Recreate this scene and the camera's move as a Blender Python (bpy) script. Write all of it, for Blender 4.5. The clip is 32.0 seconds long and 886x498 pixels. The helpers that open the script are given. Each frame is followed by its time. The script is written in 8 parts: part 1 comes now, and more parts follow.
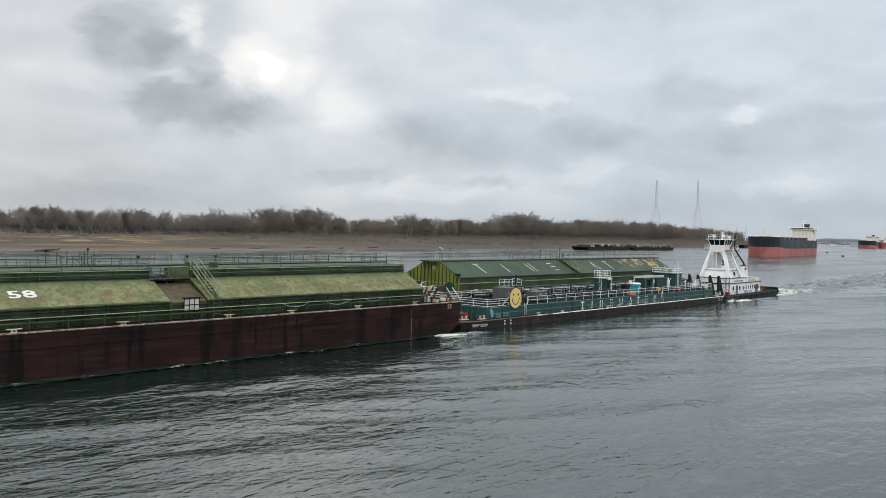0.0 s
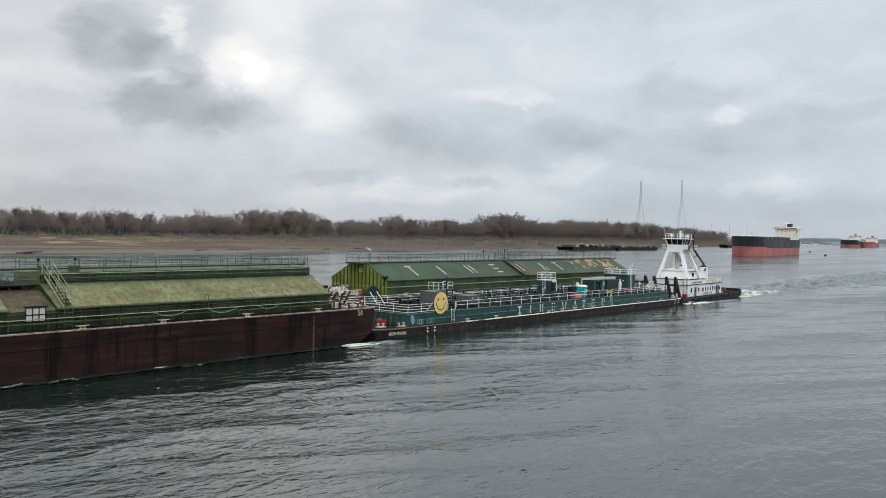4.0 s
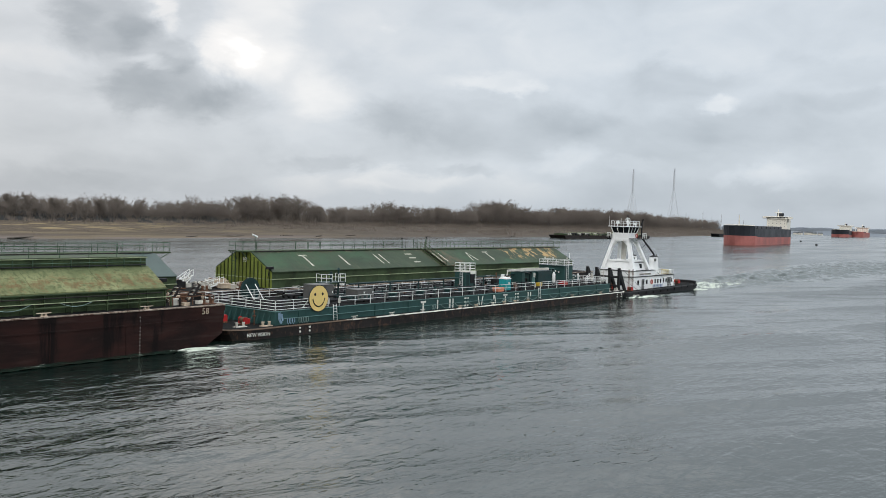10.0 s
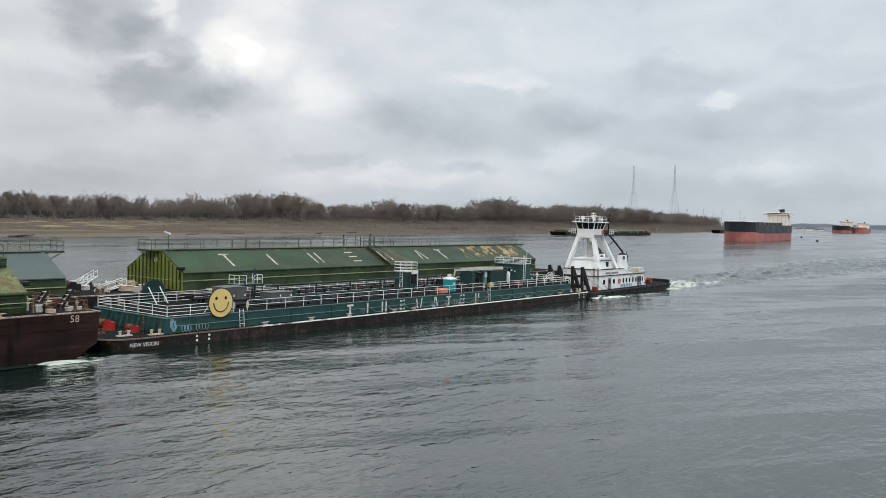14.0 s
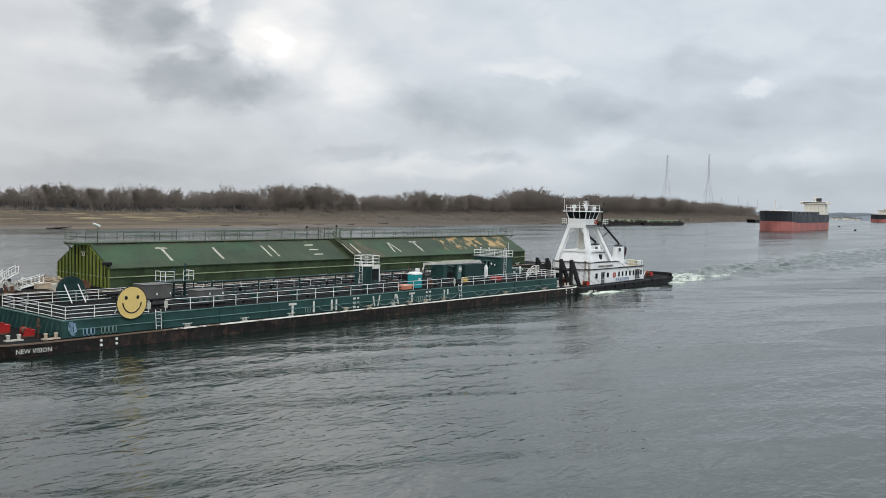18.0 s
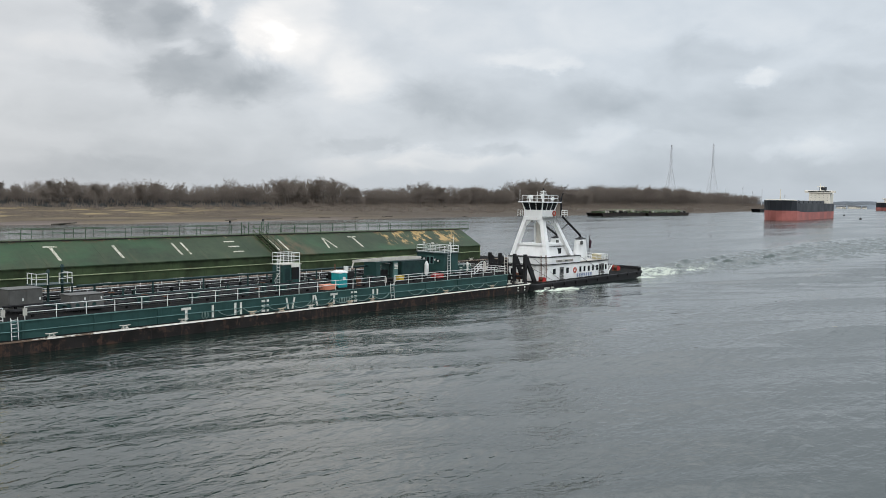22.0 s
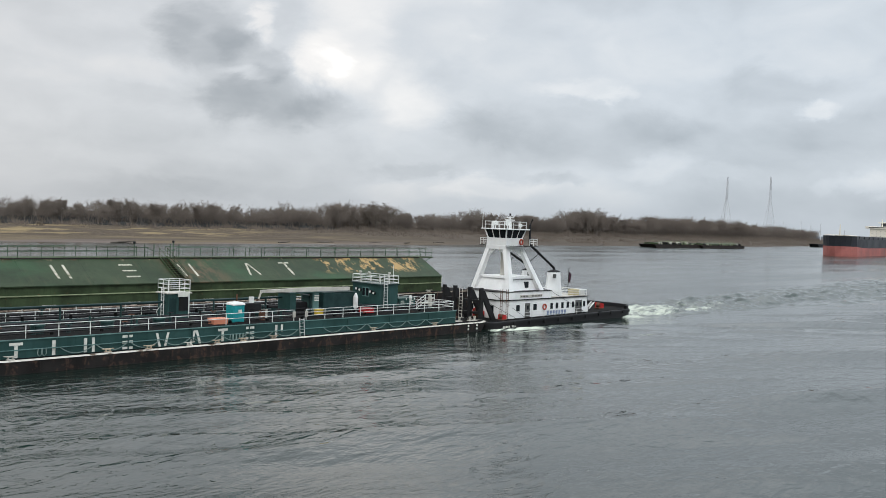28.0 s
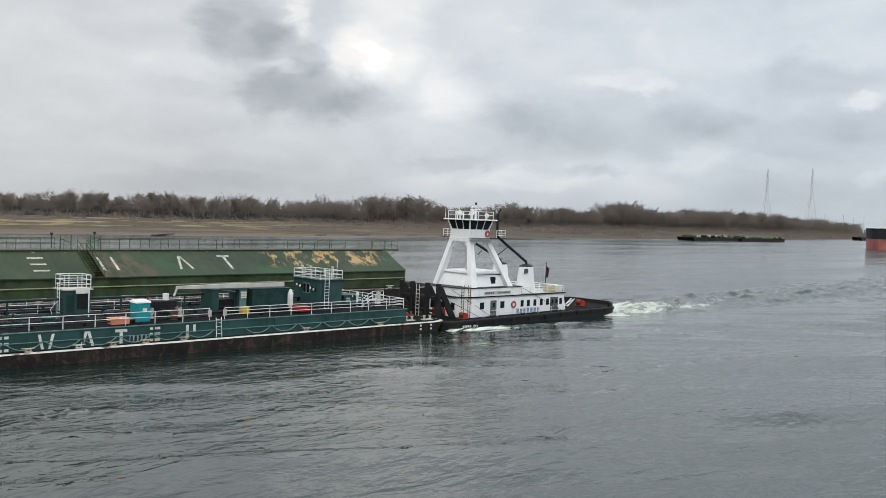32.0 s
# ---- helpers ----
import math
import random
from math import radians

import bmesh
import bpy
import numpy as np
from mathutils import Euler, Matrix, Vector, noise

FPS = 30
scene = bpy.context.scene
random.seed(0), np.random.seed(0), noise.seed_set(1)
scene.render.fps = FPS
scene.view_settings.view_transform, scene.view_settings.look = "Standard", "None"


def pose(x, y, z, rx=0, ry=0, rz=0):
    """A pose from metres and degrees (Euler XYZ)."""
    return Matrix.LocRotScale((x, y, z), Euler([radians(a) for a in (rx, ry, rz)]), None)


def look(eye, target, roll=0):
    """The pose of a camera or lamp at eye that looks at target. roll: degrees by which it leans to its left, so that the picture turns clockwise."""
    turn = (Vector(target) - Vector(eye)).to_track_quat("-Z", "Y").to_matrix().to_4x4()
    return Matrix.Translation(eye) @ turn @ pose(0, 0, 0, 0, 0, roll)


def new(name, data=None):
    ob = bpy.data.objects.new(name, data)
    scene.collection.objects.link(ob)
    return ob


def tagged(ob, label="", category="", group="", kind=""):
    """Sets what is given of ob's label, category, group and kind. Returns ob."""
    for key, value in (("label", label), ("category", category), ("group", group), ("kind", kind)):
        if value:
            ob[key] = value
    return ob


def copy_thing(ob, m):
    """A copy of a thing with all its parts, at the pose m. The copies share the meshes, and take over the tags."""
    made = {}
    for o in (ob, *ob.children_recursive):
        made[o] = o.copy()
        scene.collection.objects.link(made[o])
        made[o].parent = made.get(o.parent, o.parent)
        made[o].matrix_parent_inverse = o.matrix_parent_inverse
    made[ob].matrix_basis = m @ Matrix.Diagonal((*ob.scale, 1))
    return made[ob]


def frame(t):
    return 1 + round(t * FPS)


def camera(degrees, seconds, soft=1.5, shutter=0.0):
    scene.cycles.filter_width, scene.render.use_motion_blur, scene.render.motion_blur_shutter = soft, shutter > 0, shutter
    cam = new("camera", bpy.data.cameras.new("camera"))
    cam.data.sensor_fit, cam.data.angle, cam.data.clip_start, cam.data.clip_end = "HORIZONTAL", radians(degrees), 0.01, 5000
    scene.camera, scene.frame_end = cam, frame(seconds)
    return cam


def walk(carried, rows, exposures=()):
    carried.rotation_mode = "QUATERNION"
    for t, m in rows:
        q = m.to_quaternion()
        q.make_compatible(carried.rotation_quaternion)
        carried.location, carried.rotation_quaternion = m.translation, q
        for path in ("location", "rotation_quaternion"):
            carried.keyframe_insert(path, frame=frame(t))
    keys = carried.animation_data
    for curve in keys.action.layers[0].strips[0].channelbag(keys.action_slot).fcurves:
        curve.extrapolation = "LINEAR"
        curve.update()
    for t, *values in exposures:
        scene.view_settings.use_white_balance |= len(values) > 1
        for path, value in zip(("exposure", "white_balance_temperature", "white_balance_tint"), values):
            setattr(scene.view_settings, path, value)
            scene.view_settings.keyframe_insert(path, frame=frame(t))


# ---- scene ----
# ---- camera: it stands still, twelve metres above the river, and turns ----
EYE = (0.0, 0.0, 12.0)
cam = camera(53.04, 32.0, soft=0.75)


def aim(turn, tilt, lean):
    """Turn clockwise from the river's cross direction, tilt up, lean to the left."""
    a, b = radians(turn), radians(tilt)
    way = Vector((math.sin(a) * math.cos(b), math.cos(a) * math.cos(b), math.sin(b)))
    return look(EYE, Vector(EYE) + 100 * way, lean)


AIMS = (
    (0, 50.502, -1.298, 1.653), (0.5, 50.549, -1.323, 1.663), (1, 50.598, -1.337, 1.694),
    (1.5, 50.617, -1.381, 1.732), (2, 50.625, -1.409, 1.777), (2.5, 50.667, -1.461, 1.693),
    (3, 50.818, -1.479, 1.667), (3.5, 51.278, -1.316, 1.489), (5.5, 51.572, -1.158, 1.454),
    (6, 51.533, -1.303, 1.380), (6.5, 51.844, -1.436, 1.285), (7, 52.159, -1.449, 1.356),
    (7.5, 52.193, -1.411, 1.641), (8, 52.058, -1.422, 1.745), (8.5, 51.910, -1.522, 1.781),
    (9, 51.841, -1.756, 1.840), (9.5, 51.913, -1.945, 1.794), (10, 51.968, -2.012, 1.770),
    (10.5, 51.978, -2.029, 1.788), (11, 51.950, -2.022, 1.863), (11.5, 51.996, -2.016, 1.936),
    (12, 52.149, -2.050, 1.868), (12.5, 52.259, -2.081, 1.803), (13, 52.271, -2.096, 1.726),
    (13.5, 52.227, -2.099, 1.612), (14, 51.928, -2.209, 1.628), (14.5, 51.351, -2.538, 1.657),
    (16.5, 49.516, -2.988, 1.503), (17, 49.604, -2.868, 1.381), (17.5, 49.674, -2.860, 1.344),
    (18, 49.896, -2.863, 1.370), (18.5, 50.237, -2.804, 1.226), (19, 50.208, -2.905, 1.217),
    (19.5, 50.124, -3.048, 1.024), (20, 50.270, -3.105, 0.762), (20.5, 50.214, -3.201, 0.528),
    (21, 50.013, -3.329, 0.485), (21.5, 49.891, -3.337, 0.595), (22, 49.622, -3.357, 0.833),
    (22.5, 49.050, -3.289, 0.969), (23, 48.610, -3.098, 1.097), (23.5, 48.412, -2.837, 1.227),
    (24, 48.340, -2.676, 1.282), (24.5, 48.249, -2.953, 1.273), (25, 47.793, -2.836, 1.225),
    (25.5, 47.320, -2.514, 1.503), (27.5, 46.228, -1.776, 1.968), (28, 46.318, -1.712, 2.137),
    (28.5, 46.525, -1.743, 2.124), (29, 46.551, -1.859, 1.954), (29.5, 45.974, -2.091, 1.604),
    (30, 44.829, -2.078, 1.431), (30.5, 44.327, -2.038, 1.661), (31, 44.312, -2.236, 1.971),
    (31.5, 44.162, -2.379, 2.220), (32, 44.027, -2.264, 2.132),
)
walk(cam, [(t, aim(a, b, c)) for t, a, b, c in AIMS], exposures=((0.0, 0.0), (32.0, 0.0)))

# ---- world: a broken overcast with one brighter opening ----
world = bpy.data.worlds.new("overcast")
scene.world = world
world.use_nodes = True
wn, wl = world.node_tree.nodes, world.node_tree.links
wn.clear()
SUN_AZ, SUN_EL = 222.0, 34.0


def wnode(kind, **kw):
    n = wn.new(kind)
    for k, v in kw.items():
        n.inputs[k].default_value = v
    return n


def wmath(op, a, b):
    n = wn.new("ShaderNodeMath")
    n.operation = op
    for i, v in enumerate((a, b)):
        if isinstance(v, (int, float)):
            n.inputs[i].default_value = v
        else:
            wl.new(v, n.inputs[i])
    return n.outputs[0]


sky = wn.new("ShaderNodeTexSky")
sky.sky_type = "NISHITA"
sky.sun_disc = False
sky.sun_elevation, sky.sun_rotation = radians(SUN_EL), radians(SUN_AZ)
sky.air_density, sky.dust_density, sky.ozone_density = 1.0, 2.5, 1.0
tc = wn.new("ShaderNodeTexCoord")
sep = wn.new("ShaderNodeSeparateXYZ")
wl.new(tc.outputs["Generated"], sep.inputs[0])
dx, dy, dz = sep.outputs
low = wmath("ADD", wmath("MAXIMUM", dz, 0.0), 0.16)
flat = wn.new("ShaderNodeCombineXYZ")
wl.new(wmath("DIVIDE", dx, low), flat.inputs[0])
wl.new(wmath("DIVIDE", dy, low), flat.inputs[1])
flat.inputs[2].default_value = 3.7


def cloud_noise(scale, detail, rough, distortion, shift):
    mp = wn.new("ShaderNodeMapping")
    mp.inputs["Location"].default_value = shift
    wl.new(flat.outputs[0], mp.inputs[0])
    n = wnode("ShaderNodeTexNoise", Scale=scale, Detail=detail, Roughness=rough, Distortion=distortion)
    wl.new(mp.outputs[0], n.inputs["Vector"])
    return n.outputs["Fac"]


nrm = wn.new("ShaderNodeVectorMath")
nrm.operation = "NORMALIZE"
wl.new(tc.outputs["Generated"], nrm.inputs[0])


def dir_noise(scale, detail, rough, shift, out="Fac"):
    """Noise over the sky's dome, flattened so that clouds lie level."""
    mp = wn.new("ShaderNodeMapping")
    mp.inputs["Location"].default_value, mp.inputs["Scale"].default_value = shift, (1.0, 1.0, 1.9)
    wl.new(nrm.outputs[0], mp.inputs[0])
    n = wnode("ShaderNodeTexNoise", Scale=scale, Detail=detail, Roughness=rough, Distortion=0.25)
    wl.new(mp.outputs[0], n.inputs["Vector"])
    return n.outputs[out]


# directions, ragged by noise, so that the cloud banks get torn edges
rag = wn.new("ShaderNodeVectorMath")
rag.operation = "SUBTRACT"
wl.new(dir_noise(11.0, 9, 0.6, (3.1, 0.4, 1.7), "Color"), rag.inputs[0])
rag.inputs[1].default_value = (0.5, 0.5, 0.5)
rag2 = wn.new("ShaderNodeVectorMath")
rag2.operation = "MULTIPLY_ADD"
wl.new(rag.outputs[0], rag2.inputs[0])
rag2.inputs[1].default_value = (0.085, 0.085, 0.06)
wl.new(nrm.outputs[0], rag2.inputs[2])
broad = cloud_noise(0.42, 3, 0.5, 0.3, (4.1, 2.2, 0.0))
billow = dir_noise(11.0, 8, 0.5, (0.3, 5.7, 2.0))
streaky = cloud_noise(1.1, 7, 0.55, 0.4, (1.3, 7.7, 2.0))
mixn = wmath("ADD", wmath("MULTIPLY", broad, 0.12), wmath("ADD", wmath("MULTIPLY", billow, 0.22), wmath("ADD", wmath("MULTIPLY", streaky, 0.05), 0.375)))


def toward(az, el, wide, high, amount, core):
    """A ragged bank of brighter or darker cloud round one direction."""
    a, e = radians(az), radians(el)
    o = wn.new("ShaderNodeVectorMath")
    o.operation = "SUBTRACT"
    wl.new(rag2.outputs[0], o.inputs[0])
    o.inputs[1].default_value = (math.sin(a) * math.cos(e), math.cos(a) * math.cos(e), math.sin(e))
    d = wn.new("ShaderNodeVectorMath")
    d.operation = "MULTIPLY"
    wl.new(o.outputs[0], d.inputs[0])
    d.inputs[1].default_value = (1.0, 1.0, wide / high)
    o, d = d, wn.new("ShaderNodeVectorMath")
    d.operation = "LENGTH"
    wl.new(o.outputs[0], d.inputs[0])
    m = wn.new("ShaderNodeMapRange")
    m.interpolation_type = "SMOOTHSTEP"
    wl.new(d.outputs["Value"], m.inputs[0])
    m.inputs[1].default_value, m.inputs[2].default_value = radians(wide) * 1.1, radians(wide) * core
    m.inputs[3].default_value, m.inputs[4].default_value = 0.0, amount
    return m.outputs[0]


BANKS = (
    (30.7, 10.8, 3.6, 2.38, -0.123, 0.5), (28.8, 11.2, 1.9, 1.34, -0.05, 0.5), (32.6, 10.3, 1.9, 1.2, -0.05, 0.5), (34.6, 7.4, 5, 2.16, -0.123, 0.5), (32.5, 7, 2.6, 1.44, -0.05, 0.5),
    (38.2, 6.6, 2.8, 1.2, -0.05, 0.5), (35.4, 9.4, 2, 1.26, -0.085, 0.5), (54.1, 6, 10.2, 2.41, -0.055, 0.4), (49, 5.9, 2.9, 1.75, -0.05, 0.4), (44, 3.2, 4.3, 0.58, -0.05, 0.4),
    (52.9, 2.9, 2.9, 0.55, -0.06, 0.45), (66.4, 8.9, 4.3, 1.41, -0.055, 0.45), (71.1, 6, 8.5, 1.89, -0.05, 0.35), (75.4, 7.6, 3.7, 0.67, -0.04, 0.4), (27.1, 1.1, 7.2, 1.13, -0.07, 0.3),
    (76, 9.2, 4.9, 1, -0.03, 0.3), (59.5, 6.3, 4.3, 1.23, -0.03, 0.4), (27.7, 6.9, 3.6, 0.83, -0.03, 0.4), (36.4, 1.3, 10.2, 0.84, -0.03, 0.3), (64.9, 1.6, 7.6, 1.42, -0.05, 0.25),
    (74.8, 2, 5.6, 1.34, -0.05, 0.25), (39.6, 11.3, 3.8, 3.56, 0.129, 0.3), (38.1, 9.9, 1.9, 2.83, 0.1, 0.3), (41.8, 8.9, 4.6, 2.37, 0.111, 0.27), (44.1, 7.1, 3.4, 1.73, 0.1, 0.3),
    (43.1, 5, 5.7, 2.16, 0.05, 0.21), (34.4, 11.8, 1, 1.74, 0.12, 0.3), (33.4, 8.8, 2.3, 0.48, 0.09, 0.3), (46.3, 11.2, 4, 2.18, 0.05, 0.21), (48.1, 11.8, 1, 0.51, 0.05, 0.3),
    (55.8, 10.6, 9.4, 2.91, 0.045, 0.21), (54.4, 8.7, 4, 0.73, 0.07, 0.3), (56.9, 8.3, 1.7, 0.51, 0.06, 0.3), (69.1, 7.6, 1.4, 0.77, 0.1, 0.33), (67.6, 10.4, 6.1, 1.26, 0.03, 0.21),
    (74.1, 11.2, 4.4, 2.03, 0.03, 0.18), (49.5, 2.4, 4.9, 0.87, 0.09, 0.36), (42.8, 1.8, 2.7, 1.01, 0.07, 0.36), (46.9, 1.9, 2.2, 0.73, 0.06, 0.36), (59.7, 4, 2.9, 1.01, 0.06, 0.36),
    (63.8, 3.5, 2.1, 0.57, 0.04, 0.3), (72, 3.1, 2.4, 0.89, 0.07, 0.33), (69.6, 2.7, 1.3, 0.49, 0.04, 0.3), (30.8, 4, 7, 1.5, 0.03, 0.21), (39.1, 4.2, 4.2, 2.13, 0.03, 0.24),
    (55.7, 1.9, 5.8, 0.87, 0.03, 0.24), (27.7, 8.5, 3.3, 1, 0.03, 0.24),
    (33, 3.2, 18, 3.6, -0.055, 0.2), (48, 4.5, 12, 2.5, -0.035, 0.2), (66, 4.0, 14, 4.5, -0.05, 0.2),
    (42, 21, 12, 9, 0.26, 0.3), (64, 24, 14, 9, 0.1, 0.3), (20, 20, 10, 8, 0.06, 0.3),
)
for az, el, wide, high, amount, core in BANKS:
    mixn = wmath("ADD", mixn, toward(az, el, wide, high, amount, core))
ramp = wn.new("ShaderNodeValToRGB")
wl.new(mixn, ramp.inputs[0])
cr = ramp.color_ramp
cr.elements[0].position, cr.elements[0].color = 0.36, (0.36, 0.395, 0.425, 1)
cr.elements[1].position, cr.elements[1].color = 0.92, (1.4, 1.37, 1.32, 1)
e = cr.elements.new(0.48)
e.color = (0.54, 0.575, 0.605, 1)
e = cr.elements.new(0.58)
e.color = (0.67, 0.705, 0.735, 1)
e = cr.elements.new(0.78)
e.color = (0.96, 0.945, 0.92, 1)
# a bluish haze low over the horizon
hz = wn.new("ShaderNodeMapRange")
wl.new(dz, hz.inputs[0])
hz.inputs[1].default_value, hz.inputs[2].default_value = 0.0, 0.06
hz.inputs[3].default_value, hz.inputs[4].default_value = 0.7, 0.0
haze = wn.new("ShaderNodeMix")
haze.data_type = "RGBA"
wl.new(hz.outputs[0], haze.inputs[0])
wl.new(ramp.outputs[0], haze.inputs[6])
haze.inputs[7].default_value = (0.50, 0.535, 0.565, 1)
# the cloud is warmer up the river and bluer down it
side = wn.new("ShaderNodeMapRange")
wl.new(wmath("SUBTRACT", wmath("MULTIPLY", dx, 0.788), wmath("MULTIPLY", dy, 0.616)), side.inputs[0])
side.inputs[1].default_value, side.inputs[2].default_value = -0.32, 0.4
tone = wn.new("ShaderNodeMix")
tone.data_type = "RGBA"
wl.new(side.outputs[0], tone.inputs[0])
tone.inputs[6].default_value, tone.inputs[7].default_value = (1.025, 0.995, 0.98, 1), (0.965, 1.0, 1.04, 1)
toned = wn.new("ShaderNodeVectorMath")
toned.operation = "MULTIPLY"
wl.new(haze.outputs[2], toned.inputs[0])
wl.new(tone.outputs[2], toned.inputs[1])
bright = wn.new("ShaderNodeVectorMath")
bright.operation = "SCALE"
wl.new(toned.outputs[0], bright.inputs[0])
# an overcast sky is brightest overhead
zen = wn.new("ShaderNodeMapRange")
zen.interpolation_type = "SMOOTHSTEP"
wl.new(dz, zen.inputs[0])
zen.inputs[1].default_value, zen.inputs[2].default_value = 0.24, 0.58
zen.inputs[3].default_value, zen.inputs[4].default_value = 10.2, 25.0
wl.new(zen.outputs[0], bright.inputs["Scale"])
mix = wn.new("ShaderNodeMix")
mix.data_type = "RGBA"
mix.inputs[0].default_value = 0.95
wl.new(sky.outputs[0], mix.inputs[6])
wl.new(bright.outputs[0], mix.inputs[7])
bg = wn.new("ShaderNodeBackground")
bg.inputs["Strength"].default_value = 0.1
wl.new(mix.outputs[2], bg.inputs[0])
wout = wn.new("ShaderNodeOutputWorld")
wl.new(bg.outputs[0], wout.inputs[0])

sun_data = bpy.data.lights.new("sun", "SUN")
sun_data.energy, sun_data.angle, sun_data.color = 0.5, radians(16), (1.0, 0.96, 0.9)
sun = new("sun", sun_data)
_a, _e = radians(SUN_AZ), radians(SUN_EL)
sun.matrix_world = look((900 * math.sin(_a) * math.cos(_e), 900 * math.cos(_a) * math.cos(_e), 900 * math.sin(_e)), (0, 0, 0))

# ---- materials ----


class Nodes:
    """Short hand for a node material."""

    def __init__(self, name):
        self.m = bpy.data.materials.new(name)
        self.m.use_nodes = True
        self.n, self.l = self.m.node_tree.nodes, self.m.node_tree.links
        self.b = self.n["Principled BSDF"]
        self.b.inputs["Specular IOR Level"].default_value = 0.2

    def add(self, kind, **kw):
        x = self.n.new(kind)
        for k, v in kw.items():
            x.inputs[k].default_value = v
        return x

    def put(self, value, socket):
        if isinstance(value, (int, float, tuple)):
            socket.default_value = value
        else:
            self.l.new(value, socket)

    def coords(self, space="Object", scale=(1, 1, 1), shift=(0, 0, 0)):
        if space == "World":
            src = self.add("ShaderNodeNewGeometry").outputs["Position"]
        else:
            src = self.add("ShaderNodeTexCoord").outputs["Object"]
        mp = self.add("ShaderNodeMapping")
        mp.inputs["Scale"].default_value, mp.inputs["Location"].default_value = scale, shift
        self.l.new(src, mp.inputs[0])
        return mp.outputs[0]

    def noise(self, vec, scale, detail=4, rough=0.55, distortion=0.0):
        x = self.add("ShaderNodeTexNoise", Scale=scale, Detail=detail, Roughness=rough, Distortion=distortion)
        self.l.new(vec, x.inputs["Vector"])
        return x.outputs["Fac"]

    def ramp(self, fac, lo, hi, a=0.0, b=1.0, smooth=True):
        x = self.add("ShaderNodeMapRange")
        if smooth:
            x.interpolation_type = "SMOOTHSTEP"
        self.put(fac, x.inputs[0])
        for i, v in zip((1, 2, 3, 4), (lo, hi, a, b)):
            x.inputs[i].default_value = v
        return x.outputs[0]

    def math(self, op, a, b=0.0):
        x = self.add("ShaderNodeMath")
        x.operation = op
        self.put(a, x.inputs[0])
        self.put(b, x.inputs[1])
        return x.outputs[0]

    def mix(self, fac, a, b, blend="MIX"):
        x = self.add("ShaderNodeMix")
        x.data_type, x.blend_type = "RGBA", blend
        self.put(fac, x.inputs[0])
        self.put((*a, 1) if isinstance(a, tuple) and len(a) == 3 else a, x.inputs[6])
        self.put((*b, 1) if isinstance(b, tuple) and len(b) == 3 else b, x.inputs[7])
        return x.outputs[2]

    def bump(self, height, distance=0.01, strength=1.0, normal=None):
        x = self.add("ShaderNodeBump")
        x.inputs["Strength"].default_value, x.inputs["Distance"].default_value = strength, distance
        self.l.new(height, x.inputs["Height"])
        if normal is not None:
            self.l.new(normal, x.inputs["Normal"])
        return x.outputs[0]

    def done(self, color=None, rough=None, metal=None, normal=None):
        for v, key in ((color, "Base Color"), (rough, "Roughness"), (metal, "Metallic"), (normal, "Normal")):
            if v is not None:
                self.put((*v, 1) if isinstance(v, tuple) and len(v) == 3 else v, self.b.inputs[key])
        return self.m


def paint(name, col, rough=0.5, vary=0.25, rust=0.0, rust_col=(0.13, 0.055, 0.025), streak=0.3, size=0.7, grain=30.0, metal=0.0, bump=0.003):
    """Weathered paint on steel: broad fading, runs down the side, rust that breaks through."""
    k = Nodes(name)
    v = k.coords()
    broad = k.noise(v, size, 5, 0.6)
    runs = k.noise(k.coords(scale=(2.2, 2.2, 0.16)), 1.6, 4, 0.6)
    fine = k.noise(v, grain, 3, 0.6)
    dark = tuple(c * (1 - vary) for c in col)
    pale = tuple(min(1.0, c * (1 + vary) + 0.012 * vary) for c in col)
    c = k.mix(k.ramp(broad, 0.3, 0.7), dark, pale)
    c = k.mix(k.math("MULTIPLY", k.ramp(runs, 0.52, 0.75), streak), c, tuple(x * 0.45 for x in col))
    c = k.mix(k.ramp(fine, 0.35, 0.75, 0.0, 0.18), c, tuple(x * 0.6 for x in col))
    r = k.ramp(broad, 0.3, 0.7, rough - 0.1, min(1.0, rough + 0.12))
    if rust > 0:
        spots = k.noise(v, size * 3.1, 7, 0.66, 0.6)
        hit = k.ramp(k.math("ADD", k.math("MULTIPLY", spots, 0.7), k.math("MULTIPLY", runs, 0.3)), 0.66 - 0.22 * rust, 0.74 - 0.16 * rust)
        c = k.mix(hit, c, k.mix(fine, rust_col, tuple(x * 1.8 for x in rust_col)))
        r = k.math("MAXIMUM", r, k.math("MULTIPLY", hit, 0.85))
    return k.done(c, r, metal, k.bump(k.math("ADD", fine, k.math("MULTIPLY", broad, 2.0)), bump))


M = {}
M["rust_top"] = paint("black hull topsides", (0.018, 0.015, 0.014), 0.6, 0.35, 0.45, (0.09, 0.045, 0.03), 0.4, 0.5)
M["gap_brown"] = paint("stained brown plating", (0.085, 0.066, 0.040), 0.75, 0.45, 0.7, (0.045, 0.05, 0.022), 0.7, 1.3)
M["rub"] = paint("scraped rubbing edge", (0.30, 0.25, 0.20), 0.6, 0.4, 0.95, (0.06, 0.032, 0.022), 0.2, 1.2)


